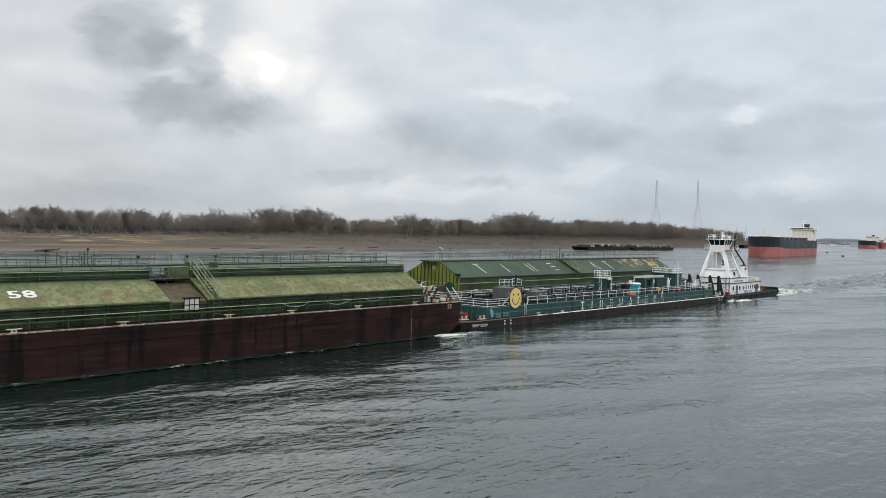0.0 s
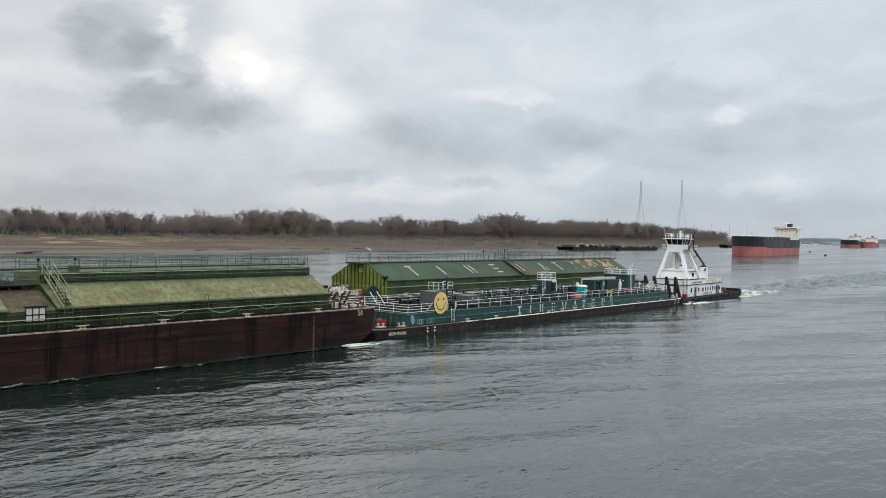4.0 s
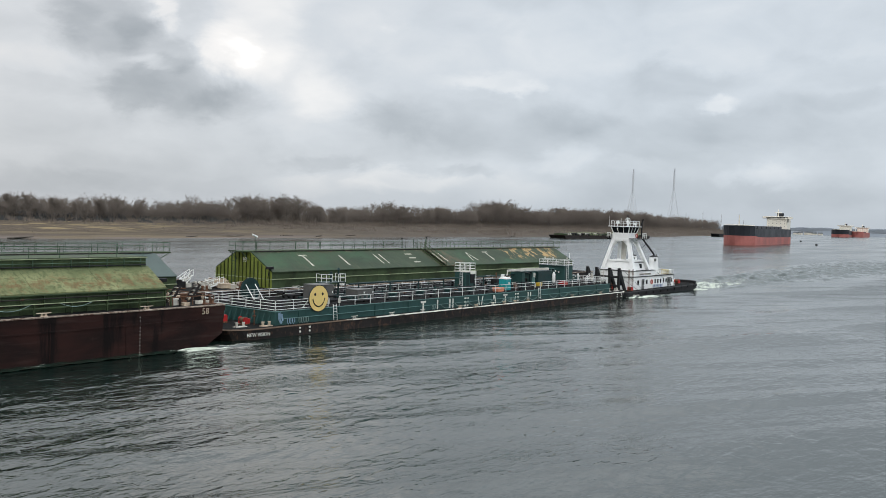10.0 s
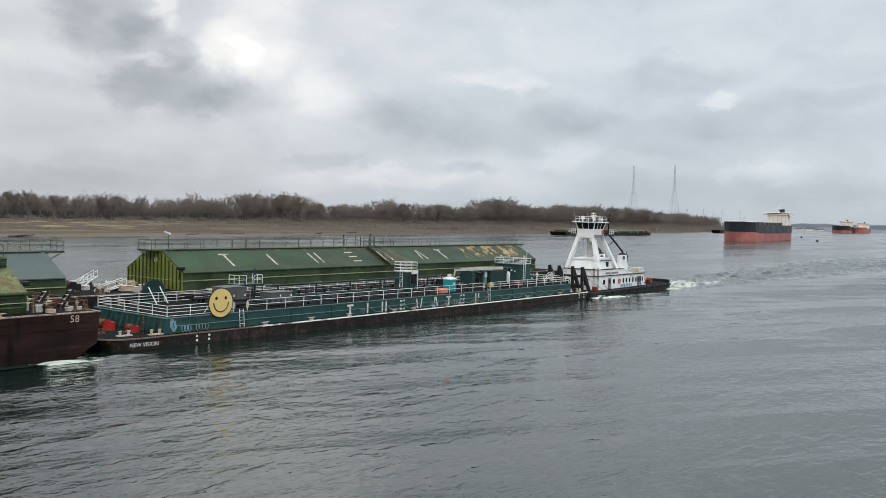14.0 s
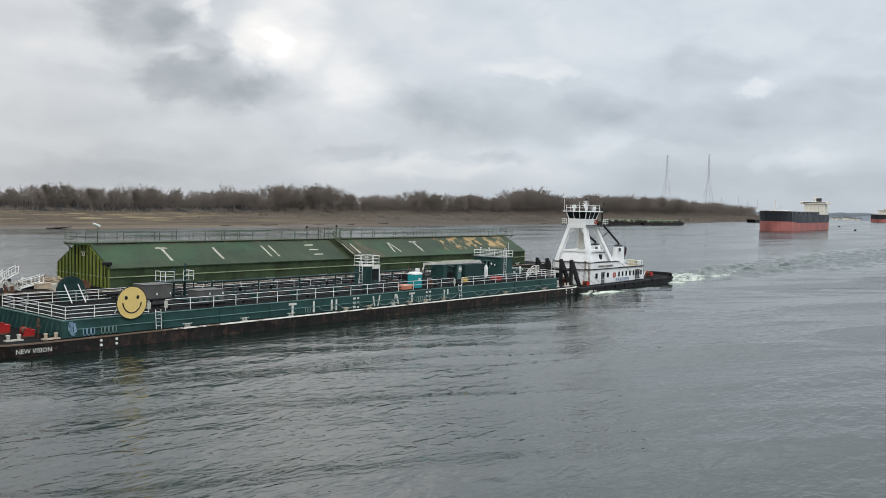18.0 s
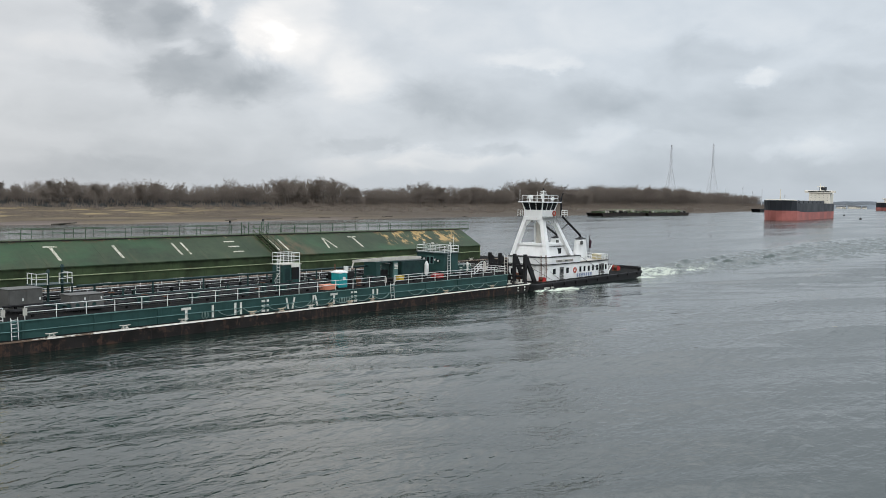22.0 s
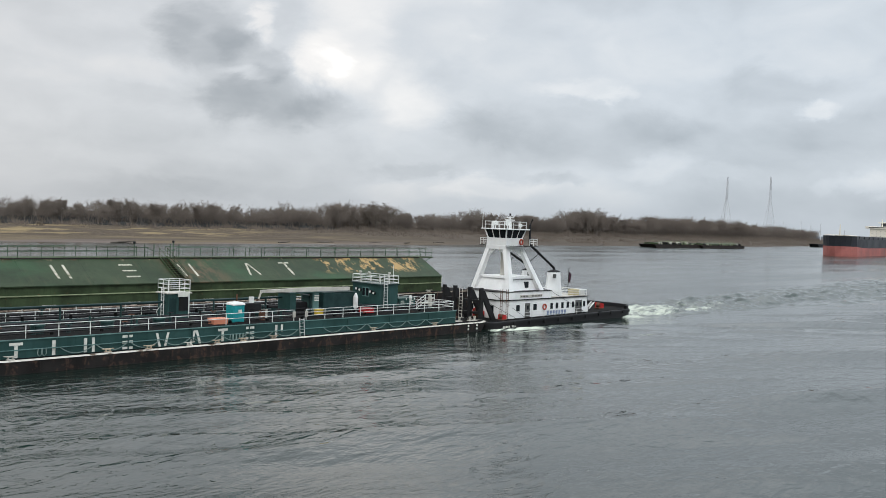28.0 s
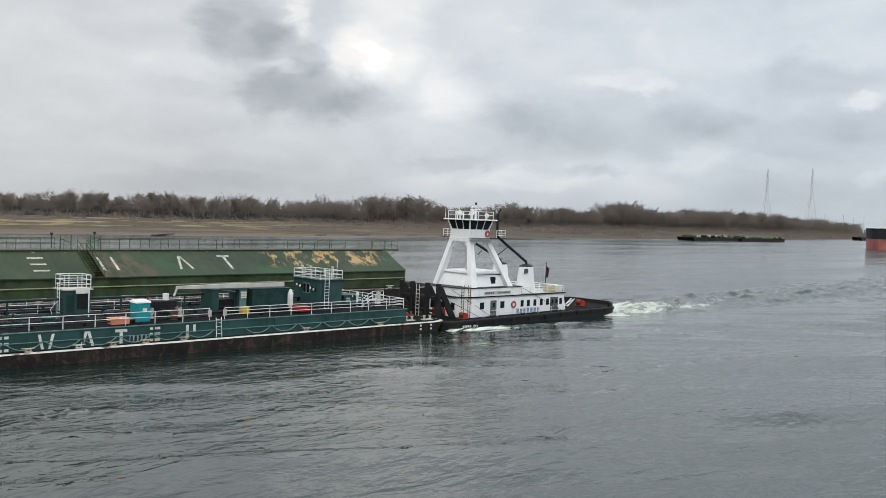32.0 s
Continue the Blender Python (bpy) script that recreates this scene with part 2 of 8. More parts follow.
def worn_edge():
    """White edge paint, scraped to brown steel towards the bow."""
    k = Nodes("worn white deck edge")
    s = k.add("ShaderNodeSeparateXYZ")
    k.l.new(k.add("ShaderNodeTexCoord").outputs["Object"], s.inputs[0])
    wear = k.noise(k.coords(scale=(0.5, 1.0, 1.0)), 1.1, 8, 0.72, 0.4)
    bare = k.ramp(s.outputs[0], -34.0, -14.0, 0.24, 0.0)
    c = k.mix(k.ramp(k.math("ADD", wear, bare), 0.53, 0.62), (0.62, 0.60, 0.54), (0.11, 0.075, 0.052))
    return k.done(c, 0.65, 0.0, k.bump(wear, 0.01))


M["worn_edge"] = worn_edge()
M["black_hull"] = paint("black hull with brown wear", (0.014, 0.012, 0.011), 0.6, 0.4, 0.75, (0.05, 0.030, 0.022), 0.5, 0.45)
M["teal"] = paint("teal deck paint", (0.026, 0.069, 0.064), 0.45, 0.22, 0.12, (0.1, 0.06, 0.035), 0.45, 0.4)
M["teal_dark"] = paint("dark teal machinery paint", (0.015, 0.040, 0.039), 0.45, 0.25, 0.1, (0.08, 0.05, 0.03), 0.35, 0.8)
M["teal_pale"] = paint("faded teal paint", (0.10, 0.19, 0.18), 0.5, 0.2, 0.1, (0.1, 0.06, 0.035), 0.3, 0.8)
M["deck_dark"] = paint("dark steel deck", (0.009, 0.0095, 0.0095), 0.85, 0.35, 0.35, (0.09, 0.05, 0.03), 0.1, 0.5)
M["deck_dark"].node_tree.nodes["Principled BSDF"].inputs["Specular IOR Level"].default_value = 0.04
M["moss_pale"] = paint("pale worn green paint", (0.25, 0.29, 0.17), 0.65, 0.35, 0.4, (0.06, 0.07, 0.03), 0.4, 1.1)
M["moss_green"] = paint("green coaming with moss", (0.038, 0.058, 0.026), 0.65, 0.45, 0.35, (0.09, 0.055, 0.025), 0.55, 0.5)
M["rail_green"] = paint("green railing paint", (0.055, 0.095, 0.06), 0.5, 0.25, 0.2)
M["rail_white"] = paint("white railing paint", (0.72, 0.73, 0.71), 0.45, 0.12, 0.1, (0.3, 0.2, 0.12), 0.15, 1.5)
M["white"] = paint("white boat paint", (0.80, 0.81, 0.80), 0.38, 0.06, 0.06, (0.34, 0.2, 0.11), 0.16, 0.5)
M["white_dull"] = paint("dull white paint", (0.50, 0.48, 0.43), 0.5, 0.15, 0.25, (0.3, 0.18, 0.1), 0.3, 0.9)
M["black"] = paint("black rubber and paint", (0.014, 0.014, 0.015), 0.55, 0.3, 0.12, (0.06, 0.035, 0.025), 0.2, 0.8)
M["grey_box"] = paint("grey steel box", (0.10, 0.10, 0.095), 0.5, 0.18, 0.1, (0.2, 0.12, 0.07), 0.3, 0.8)
M["red"] = paint("red winch paint", (0.36, 0.022, 0.02), 0.45, 0.25, 0.2, (0.12, 0.05, 0.03))
M["orange"] = paint("salmon orange plastic", (0.68, 0.26, 0.16), 0.55, 0.12)
M["blue_cloth"] = paint("pale blue rope", (0.26, 0.38, 0.5), 0.8, 0.3)
M["hose"] = paint("pale grey-green hose", (0.2, 0.28, 0.26), 0.6, 0.25)
M["turquoise"] = paint("turquoise plastic", (0.018, 0.27, 0.29), 0.4, 0.12)
M["yellow"] = paint("yellow steel", (0.6, 0.42, 0.05), 0.5, 0.15, 0.15)
M["sign_yellow"] = paint("yellow sign paint", (0.74, 0.55, 0.20), 0.5, 0.06, 0.05, (0.5, 0.3, 0.1), 0.1, 0.6)
M["sign_black"] = paint("black sign paint", (0.02, 0.018, 0.016), 0.5, 0.1)
M["rust"] = paint("rusty steel", (0.12, 0.06, 0.037), 0.8, 0.4, 0.5, (0.22, 0.11, 0.06), 0.2, 1.4)
M["letter"] = paint("white stencil paint", (0.68, 0.68, 0.62), 0.6, 0.15, 0.4, (0.2, 0.22, 0.18), 0.2, 1.3)
M["letter_worn"] = paint("worn cream roof lettering", (0.50, 0.48, 0.40), 0.7, 0.2, 0.85, (0.07, 0.08, 0.045), 0.2, 1.6)
M["letter_blue"] = paint("faded blue stencil paint", (0.2, 0.25, 0.36), 0.6, 0.15)
M["ship_black"] = paint("ship black topsides", (0.032, 0.035, 0.042), 0.5, 0.2, 0.06, (0.08, 0.05, 0.04), 0.3, 0.08, 2.0)
M["ship_grey"] = paint("ship dark grey side", (0.055, 0.058, 0.064), 0.5, 0.2, 0.1, (0.1, 0.06, 0.05), 0.3, 0.08, 2.0)
M["ship_red"] = paint("ship red antifouling", (0.38, 0.135, 0.118), 0.6, 0.3, 0.05, (0.2, 0.07, 0.05), 0.3, 0.08, 2.0)
M["ship_cream"] = paint("ship cream white", (0.80, 0.76, 0.66), 0.5, 0.06, 0.0, streak=0.1, size=0.1, grain=2.0)
M["galvanised"] = paint("galvanised lattice steel", (0.62, 0.65, 0.68), 0.6, 0.15, metal=0.2)
M["pink"] = paint("faded buff paint", (0.44, 0.36, 0.27), 0.7, 0.25, 0.3, (0.12, 0.06, 0.04))
M["drift"] = paint("grey driftwood", (0.11, 0.095, 0.08), 0.9, 0.35)
M["tan_box"] = paint("tan locker", (0.5, 0.43, 0.25), 0.5, 0.15)
M["orange_ring"] = paint("orange life ring", (0.45, 0.09, 0.06), 0.5, 0.1)
M["flag"] = paint("faded dark flag cloth", (0.10, 0.05, 0.07), 0.9, 0.3)


def glass_dark():
    k = Nodes("dark window glass")
    return k.done((0.012, 0.015, 0.018), 0.06)


M["glass"] = glass_dark()


def scraped_hull():
    """Dark maroon bottom paint, scraped level along the side, with stains that run down."""
    k = Nodes("scraped maroon hull paint")
    v = k.coords()
    broad = k.noise(k.coords(scale=(0.22, 1.0, 0.6)), 0.8, 6, 0.62, 0.4)
    level = k.noise(k.coords(scale=(0.14, 1.0, 1.6)), 1.1, 6, 0.6)
    runs = k.noise(k.coords(scale=(1.0, 1.0, 0.12)), 0.55, 6, 0.62)
    fine = k.noise(v, 14, 5, 0.7)
    c = k.mix(k.ramp(broad, 0.35, 0.65), (0.013, 0.0075, 0.007), (0.030, 0.0125, 0.0105))
    c = k.mix(k.ramp(level, 0.5, 0.72, 0.0, 0.5), c, (0.052, 0.035, 0.03))
    c = k.mix(k.ramp(runs, 0.53, 0.62, 0.0, 0.9), c, (0.005, 0.004, 0.004))
    c = k.mix(k.ramp(k.math("ADD", k.math("MULTIPLY", runs, 0.45), k.math("MULTIPLY", broad, 0.55)), 0.40, 0.33, 0.0, 0.55), c, (0.075, 0.043, 0.033))
    c = k.mix(k.ramp(fine, 0.5, 0.8, 0.0, 0.5), c, (0.038, 0.021, 0.016))
    k.b.inputs["Specular IOR Level"].default_value = 0.12
    return k.done(c, 0.75, 0.0, k.bump(k.math("ADD", fine, k.math("MULTIPLY", broad, 3.0)), 0.01))


M["rust_hull"] = scraped_hull()


def mossy_roof():
    """Old green roof plates gone mossy, with rust breaking through along the lower half."""
    k = Nodes("mossy rusted roof")
    v = k.coords()
    broad = k.noise(v, 0.35, 6, 0.62)
    patch = k.noise(k.coords(scale=(0.7, 1.0, 1.0)), 1.1, 10, 0.78, 0.5)
    streaks = k.noise(k.coords(scale=(1.5, 0.25, 0.25)), 2.2, 5, 0.65)
    fine = k.noise(v, 9, 5, 0.7)
    c = k.mix(k.ramp(broad, 0.32, 0.68), (0.128, 0.146, 0.068), (0.235, 0.245, 0.122))
    c = k.mix(k.ramp(k.noise(v, 2.4, 7, 0.72), 0.46, 0.64, 0.0, 0.75), c, (0.062, 0.078, 0.036))
    c = k.mix(k.ramp(fine, 0.45, 0.75, 0.0, 0.55), c, (0.075, 0.10, 0.04))
    specks = k.noise(k.coords(scale=(1.6, 0.75, 0.75)), 3.2, 6, 0.7, 0.4)
    c = k.mix(k.ramp(specks, 0.56, 0.64, 0.0, 0.7), c, (0.075, 0.072, 0.032))
    zs = k.add("ShaderNodeSeparateXYZ")
    k.l.new(k.add("ShaderNodeTexCoord").outputs["Object"], zs.inputs[0])
    lowpart = k.math("SUBTRACT", 0.05, k.math("MULTIPLY", k.math("ABSOLUTE", k.math("SUBTRACT", zs.outputs[2], 5.85)), 0.14))
    r = k.math("ADD", k.math("ADD", k.math("MULTIPLY", patch, 0.75), k.math("MULTIPLY", streaks, 0.25)), lowpart)
    hit = k.ramp(r, 0.485, 0.60, 0.0, 0.85)
    c = k.mix(k.ramp(zs.outputs[2], 6.35, 7.0, 0.0, 0.6), c, (0.065, 0.085, 0.04))
    c = k.mix(hit, c, k.mix(k.ramp(fine, 0.3, 0.7), (0.10, 0.064, 0.03), (0.195, 0.13, 0.062)))
    return k.done(c, 0.85, 0.0, k.bump(fine, 0.012))


M["moss_roof"] = mossy_roof()


def green_roof():
    """Dark green roof paint, faded, with primer laid bare in tan patches at the after end."""
    k = Nodes("dark green roof paint")
    v = k.coords()
    broad = k.noise(v, 0.22, 5, 0.6)
    fine = k.noise(v, 7, 5, 0.65)
    runs = k.noise(k.coords(scale=(1.6, 0.2, 0.2)), 1.4, 4, 0.6)
    c = k.mix(k.ramp(broad, 0.3, 0.7), (0.020, 0.036, 0.0175), (0.040, 0.060, 0.030))
    c = k.mix(k.ramp(runs, 0.5, 0.75, 0.0, 0.35), c, (0.085, 0.075, 0.042))
    c = k.mix(k.ramp(k.noise(v, 1.7, 6, 0.7), 0.5, 0.68, 0.0, 0.5), c, (0.018, 0.027, 0.014))
    c = k.mix(k.ramp(fine, 0.5, 0.8, 0.0, 0.4), c, (0.028, 0.038, 0.02))
    c = k.mix(k.ramp(k.noise(k.coords(scale=(0.5, 1.0, 1.0), shift=(3.0, 1.0, 0.0)), 0.16, 5, 0.6), 0.48, 0.66, 0.0, 0.7), c, (0.030, 0.082, 0.036))
    s = k.add("ShaderNodeSeparateXYZ")
    k.l.new(k.add("ShaderNodeTexCoord").outputs["Object"], s.inputs[0])
    after = k.math("MULTIPLY", k.ramp(s.outputs[0], 15.5, 17.5), k.ramp(s.outputs[0], 31.0, 33.5, 1.0, 0.0))
    tops = k.ramp(s.outputs[2], 5.5, 6.1)
    wear = k.noise(k.coords(scale=(1.1, 0.6, 0.6)), 0.6, 10, 0.74, 0.15)
    hit = k.math("MULTIPLY", k.math("MULTIPLY", k.ramp(wear, 0.505, 0.55), after), tops)
    c = k.mix(hit, c, k.mix(fine, (0.27, 0.165, 0.06), (0.46, 0.32, 0.14)))
    edge = k.math("MULTIPLY", k.ramp(k.noise(v, 0.8, 8, 0.75), 0.52, 0.6), k.ramp(s.outputs[2], 6.85, 7.25))
    c = k.mix(edge, c, (0.06, 0.04, 0.022))
    bare = k.math("MULTIPLY", k.ramp(k.noise(v, 1.3, 8, 0.75), 0.58, 0.62), k.ramp(s.outputs[2], 6.95, 7.25))
    c = k.mix(bare, c, (0.26, 0.2, 0.13))
    mid = k.math("MULTIPLY", k.ramp(s.outputs[0], -5.0, -1.5), k.ramp(s.outputs[0], 0.5, 5.0, 1.0, 0.0))
    c = k.mix(k.math("MULTIPLY", mid, k.ramp(wear, 0.42, 0.6, 0.0, 0.6)), c, (0.13, 0.085, 0.05))
    return k.done(c, 0.62, 0.0, k.bump(k.math("ADD", fine, k.math("MULTIPLY", broad, 3)), 0.012))


M["green_roof"] = green_roof()
M["grey_roof"] = paint("grey-green roof paint", (0.082, 0.108, 0.10), 0.6, 0.15, 0.1, (0.15, 0.1, 0.06), 0.3, 0.3)
M["lime"] = paint("yellow-green end plating", (0.15, 0.185, 0.035), 0.6, 0.25, 0.15, (0.1, 0.07, 0.02), 0.5, 0.5)
M["lime_dark"] = paint("dark green end ribs", (0.035, 0.05, 0.012), 0.6, 0.25)


def water_material(name, foam=None, ruffle=1.0):
    """River water: greenish body, a smooth gloss, ripples at several sizes; with foam where asked."""
    k = Nodes(name)
    v = k.coords("World")
    calm = k.ramp(k.noise(k.coords("World", (0.007, 0.03, 0.02)), 1.0, 4, 0.55), 0.35, 0.65, 0.4, 1.05)
    turn = k.add("ShaderNodeMapping")
    turn.inputs["Rotation"].default_value = (0, 0, radians(38))
    turn.inputs["Scale"].default_value = (0.6, 1.25, 1.0)
    k.l.new(k.add("ShaderNodeNewGeometry").outputs["Position"], turn.inputs[0])
    w1 = k.noise(turn.outputs[0], 0.13, 3, 0.5, 0.3)
    w2 = k.noise(turn.outputs[0], 0.85, 3, 0.5, 0.5)
    w3 = k.noise(turn.outputs[0], 2.6, 3, 0.5, 0.3)
    h = k.math("ADD", k.math("MULTIPLY", w1, 0.5), k.math("MULTIPLY", w2, 0.21))
    h = k.math("ADD", h, k.math("MULTIPLY", w3, 0.06))
    k.b.inputs["IOR"].default_value = 1.33 if foam else 1.5
    k.b.inputs["Specular IOR Level"].default_value = 0.5
    color = k.mix(k.noise(v, 0.02, 2), (0.0050, 0.0130, 0.0100), (0.0070, 0.0160, 0.0128))
    far = k.add("ShaderNodeVectorMath")
    far.operation = "LENGTH"
    k.l.new(v, far.inputs[0])
    h = k.math("MULTIPLY", k.math("MULTIPLY", h, calm), k.ramp(far.outputs["Value"], 95.0, 240.0, 1.0, 0.15, False))
    n = k.bump(h, 1.0)
    cats = k.ramp(k.noise(k.coords("World", (0.010, 0.045, 0.02)), 1.0, 5, 0.6), 0.35, 0.65, 0.6, 1.15)
    # beyond the tow's shelter the wind ruffles it, in long streaks
    rough = k.math("MULTIPLY", k.ramp(far.outputs["Value"], 85.0, 190.0, 0.012, 0.19 * ruffle, False), cats)
    if foam:
        color = k.mix(foam(k), (0.012, 0.026, 0.019), k.mix(k.noise(v, 3.0, 4), (0.46, 0.53, 0.42), (0.80, 0.83, 0.74)))
        rough = k.math("MAXIMUM", rough, k.ramp(foam(k), 0.0, 1.0, 0.05, 0.7))
    return k.done(color, rough, 0.0, n)


M["water"] = water_material("river water")


def bare_twigs(name, a, b, cc):
    k = Nodes(name)
    v = k.coords("World")
    big = k.noise(v, 0.035, 3, 0.6)
    small = k.noise(v, 0.6, 3, 0.6)
    c = k.mix(k.ramp(big, 0.3, 0.7), a, b)
    c = k.mix(k.ramp(small, 0.45, 0.75, 0.0, 0.6), c, cc)
    # normals lean to one fixed direction, which builds soft, even shading into every face
    soft = k.add("ShaderNodeMix")
    soft.data_type = "VECTOR"
    soft.inputs[0].default_value = 0.75
    k.l.new(k.add("ShaderNodeNewGeometry").outputs["Normal"], soft.inputs[4])
    soft.inputs[5].default_value = (0.0, -0.5, 0.7)
    unit = k.add("ShaderNodeVectorMath")
    unit.operation = "NORMALIZE"
    k.l.new(soft.outputs[1], unit.inputs[0])
    return k.done(c, 0.9, normal=unit.outputs[0])


M["twigs"] = bare_twigs("bare winter twigs", (0.150, 0.125, 0.106), (0.185, 0.156, 0.132), (0.205, 0.172, 0.146))
M["bark"] = bare_twigs("pale bark", (0.12, 0.102, 0.088), (0.17, 0.147, 0.127), (0.2, 0.175, 0.152))
M["scrub"] = bare_twigs("brown scrub", (0.135, 0.110, 0.090), (0.165, 0.136, 0.112), (0.185, 0.153, 0.126))
M["conifer"] = bare_twigs("dark evergreen", (0.060, 0.063, 0.062), (0.08, 0.08, 0.077), (0.09, 0.085, 0.078))
# blue-grey distance haze is put straight into the base colour of hills and shore
M["far_hill"] = bare_twigs("wooded hill, haze in its colour", (0.16, 0.185, 0.21), (0.19, 0.21, 0.235), (0.2, 0.22, 0.24))


def shore_material():
    """Grey-brown beach below, dry winter grass above, mud in between."""
    k = Nodes("river bank")
    v = k.coords("World")
    s = k.add("ShaderNodeSeparateXYZ")
    k.l.new(k.add("ShaderNodeNewGeometry").outputs["Position"], s.inputs[0])
    long = k.noise(k.coords("World", (0.16, 1.0, 1.0)), 0.085, 6, 0.62, 0.4)
    fine = k.noise(v, 0.5, 5, 0.7)
    sand = k.mix(k.ramp(long, 0.35, 0.65), (0.108, 0.086, 0.075), (0.165, 0.135, 0.118))
    sand = k.mix(k.ramp(fine, 0.5, 0.8, 0.0, 0.4), sand, (0.15, 0.122, 0.105))
    grass = k.mix(k.ramp(long, 0.4, 0.62), (0.055, 0.041, 0.029), (0.13, 0.10, 0.062))
    grass = k.mix(k.ramp(fine, 0.45, 0.75, 0.0, 0.5), grass, (0.085, 0.066, 0.045))
    level = k.math("ADD", s.outputs[2], k.math("MULTIPLY", k.math("SUBTRACT", long, 0.5), 4.0))
    c = k.mix(k.ramp(level, 0.1, 0.8), sand, grass)
    patch = k.noise(k.coords("World", (0.3, 1.0, 1.0)), 0.11, 6, 0.65, 0.3)
    high = k.math("ADD", s.outputs[2], k.math("MULTIPLY", k.math("SUBTRACT", patch, 0.5), 9.0))
    scrub = k.mix(k.ramp(fine, 0.35, 0.7), (0.05, 0.038, 0.027), (0.105, 0.08, 0.054))
    c = k.mix(k.ramp(high, 1.7, 2.5), c, scrub)
    c = k.mix(k.math("MULTIPLY", k.math("MULTIPLY", k.ramp(patch, 0.40, 0.50, 1.0, 0.0), k.ramp(s.outputs[2], 1.2, 2.2)), k.ramp(s.outputs[0], 170.0, 330.0, 1.0, 0.15)), c, (0.23, 0.175, 0.09))
    # brush comes down to a dark muddy edge down the river
    down = k.ramp(k.math("ADD", s.outputs[0], k.math("MULTIPLY", long, 120.0)), 310.0, 480.0)
    c = k.mix(k.math("MULTIPLY", down, 0.85), c, k.mix(k.ramp(fine, 0.35, 0.7), (0.050, 0.040, 0.031), (0.098, 0.077, 0.059)))
    return k.done(c, 0.95, 0.0, k.bump(fine, 0.2))


M["shore"] = shore_material()

# ---- mesh helpers ----
BASE = {}
MOVING = []


def thing(name, base, label, category, group="", kind="", moves=False):
    """A top-level Empty at the thing's base; its parts are given in the plan's coordinates."""
    ob = new(name)
    ob.empty_display_size = 0.3
    ob.location = base
    BASE[ob] = Vector(base)
    tagged(ob, label, category, group, kind)
    if moves:
        MOVING.append(ob)
    return ob


def root_of(ob):
    while ob.parent:
        ob = ob.parent
    return ob


def mesh_of(bm, name, mat, shift=None, smooth=False):
    bmesh.ops.recalc_face_normals(bm, faces=bm.faces)
    if shift is not None:
        bmesh.ops.translate(bm, verts=bm.verts, vec=-Vector(shift))
    me = bpy.data.meshes.new(name)
    bm.to_mesh(me)
    bm.free()
    if mat:
        me.materials.append(M[mat] if isinstance(mat, str) else mat)
    if smooth:
        me.polygons.foreach_set("use_smooth", [True] * len(me.polygons))
    return me


def part(name, bm, mat, parent, label="", smooth=False, kind=""):
    ob = new(name, mesh_of(bm, name, mat, BASE[root_of(parent)], smooth))
    ob.parent = parent
    tagged(ob, label, kind=kind)
    return ob


def place(name, mesh, parent, loc, turn=0.0):
    """A part that shares its mesh with others of its kind."""
    ob = new(name, mesh)
    ob.parent = parent
    ob.location = Vector(loc) - BASE[root_of(parent)]
    ob.rotation_euler[2] = turn
    return ob


def single(name, bm, mat, label, category, group="", kind="", base=None, moves=False, smooth=False):
    """A thing that is one plain mesh."""
    if base is None:
        lo = Vector([min(v.co[i] for v in bm.verts) for i in range(3)])
        hi = Vector([max(v.co[i] for v in bm.verts) for i in range(3)])
        base = ((lo.x + hi.x) / 2, (lo.y + hi.y) / 2, lo.z)
    ob = new(name, mesh_of(bm, name, mat, base, smooth))
    ob.location = base
    BASE[ob] = Vector(base)
    tagged(ob, label, category, group, kind)
    if moves:
        MOVING.append(ob)
    return ob


def B():
    return bmesh.new()


def poly(bm, pts):
    return bm.faces.new([bm.verts.new(p) for p in pts])


def box(bm, x0, x1, y0, y1, z0, z1, bevel=0.0):
    c = [bm.verts.new((x, y, z)) for z in (z0, z1) for y in (y0, y1) for x in (x0, x1)]
    fs = [bm.faces.new([c[i] for i in q]) for q in ((0, 2, 3, 1), (4, 5, 7, 6), (0, 1, 5, 4), (2, 6, 7, 3), (0, 4, 6, 2), (1, 3, 7, 5))]
    if bevel:
        es = list({e for f in fs for e in f.edges})
        bmesh.ops.bevel(bm, geom=es, offset=bevel, segments=1, affect="EDGES")
    return bm


def prism(bm, pts, a, b, axis="x", inset=0.0):
    """A polygon drawn across an axis, drawn out from a to b."""
    def at(u, v, w):
        return {"x": (w, u, v), "y": (u, w, v), "z": (u, v, w)}[axis]
    lo = [bm.verts.new(at(u, v, a)) for u, v in pts]
    hi = [bm.verts.new(at(u, v, b)) for u, v in pts]
    bm.faces.new(lo)
    bm.faces.new(hi[::-1])
    n = len(pts)
    for i in range(n):
        bm.faces.new((lo[i], lo[(i + 1) % n], hi[(i + 1) % n], hi[i]))
    return bm


def tube(bm, p, q, r, n=6, r2=None):
    p, q = Vector(p), Vector(q)
    r2 = r if r2 is None else r2
    d = (q - p)
    if d.length < 1e-6:
        return bm
    d.normalize()
    s = d.cross(Vector((0, 0, 1)) if abs(d.z) < 0.9 else Vector((1, 0, 0))).normalized()
    u = s.cross(d)
    ring = [[bm.verts.new(c + rr * (math.cos(2 * math.pi * i / n) * s + math.sin(2 * math.pi * i / n) * u)) for i in range(n)] for c, rr in ((p, r), (q, r2))]
    for i in range(n):
        bm.faces.new((ring[0][i], ring[0][(i + 1) % n], ring[1][(i + 1) % n], ring[1][i]))
    bm.faces.new(ring[0][::-1])
    bm.faces.new(ring[1])
    return bm


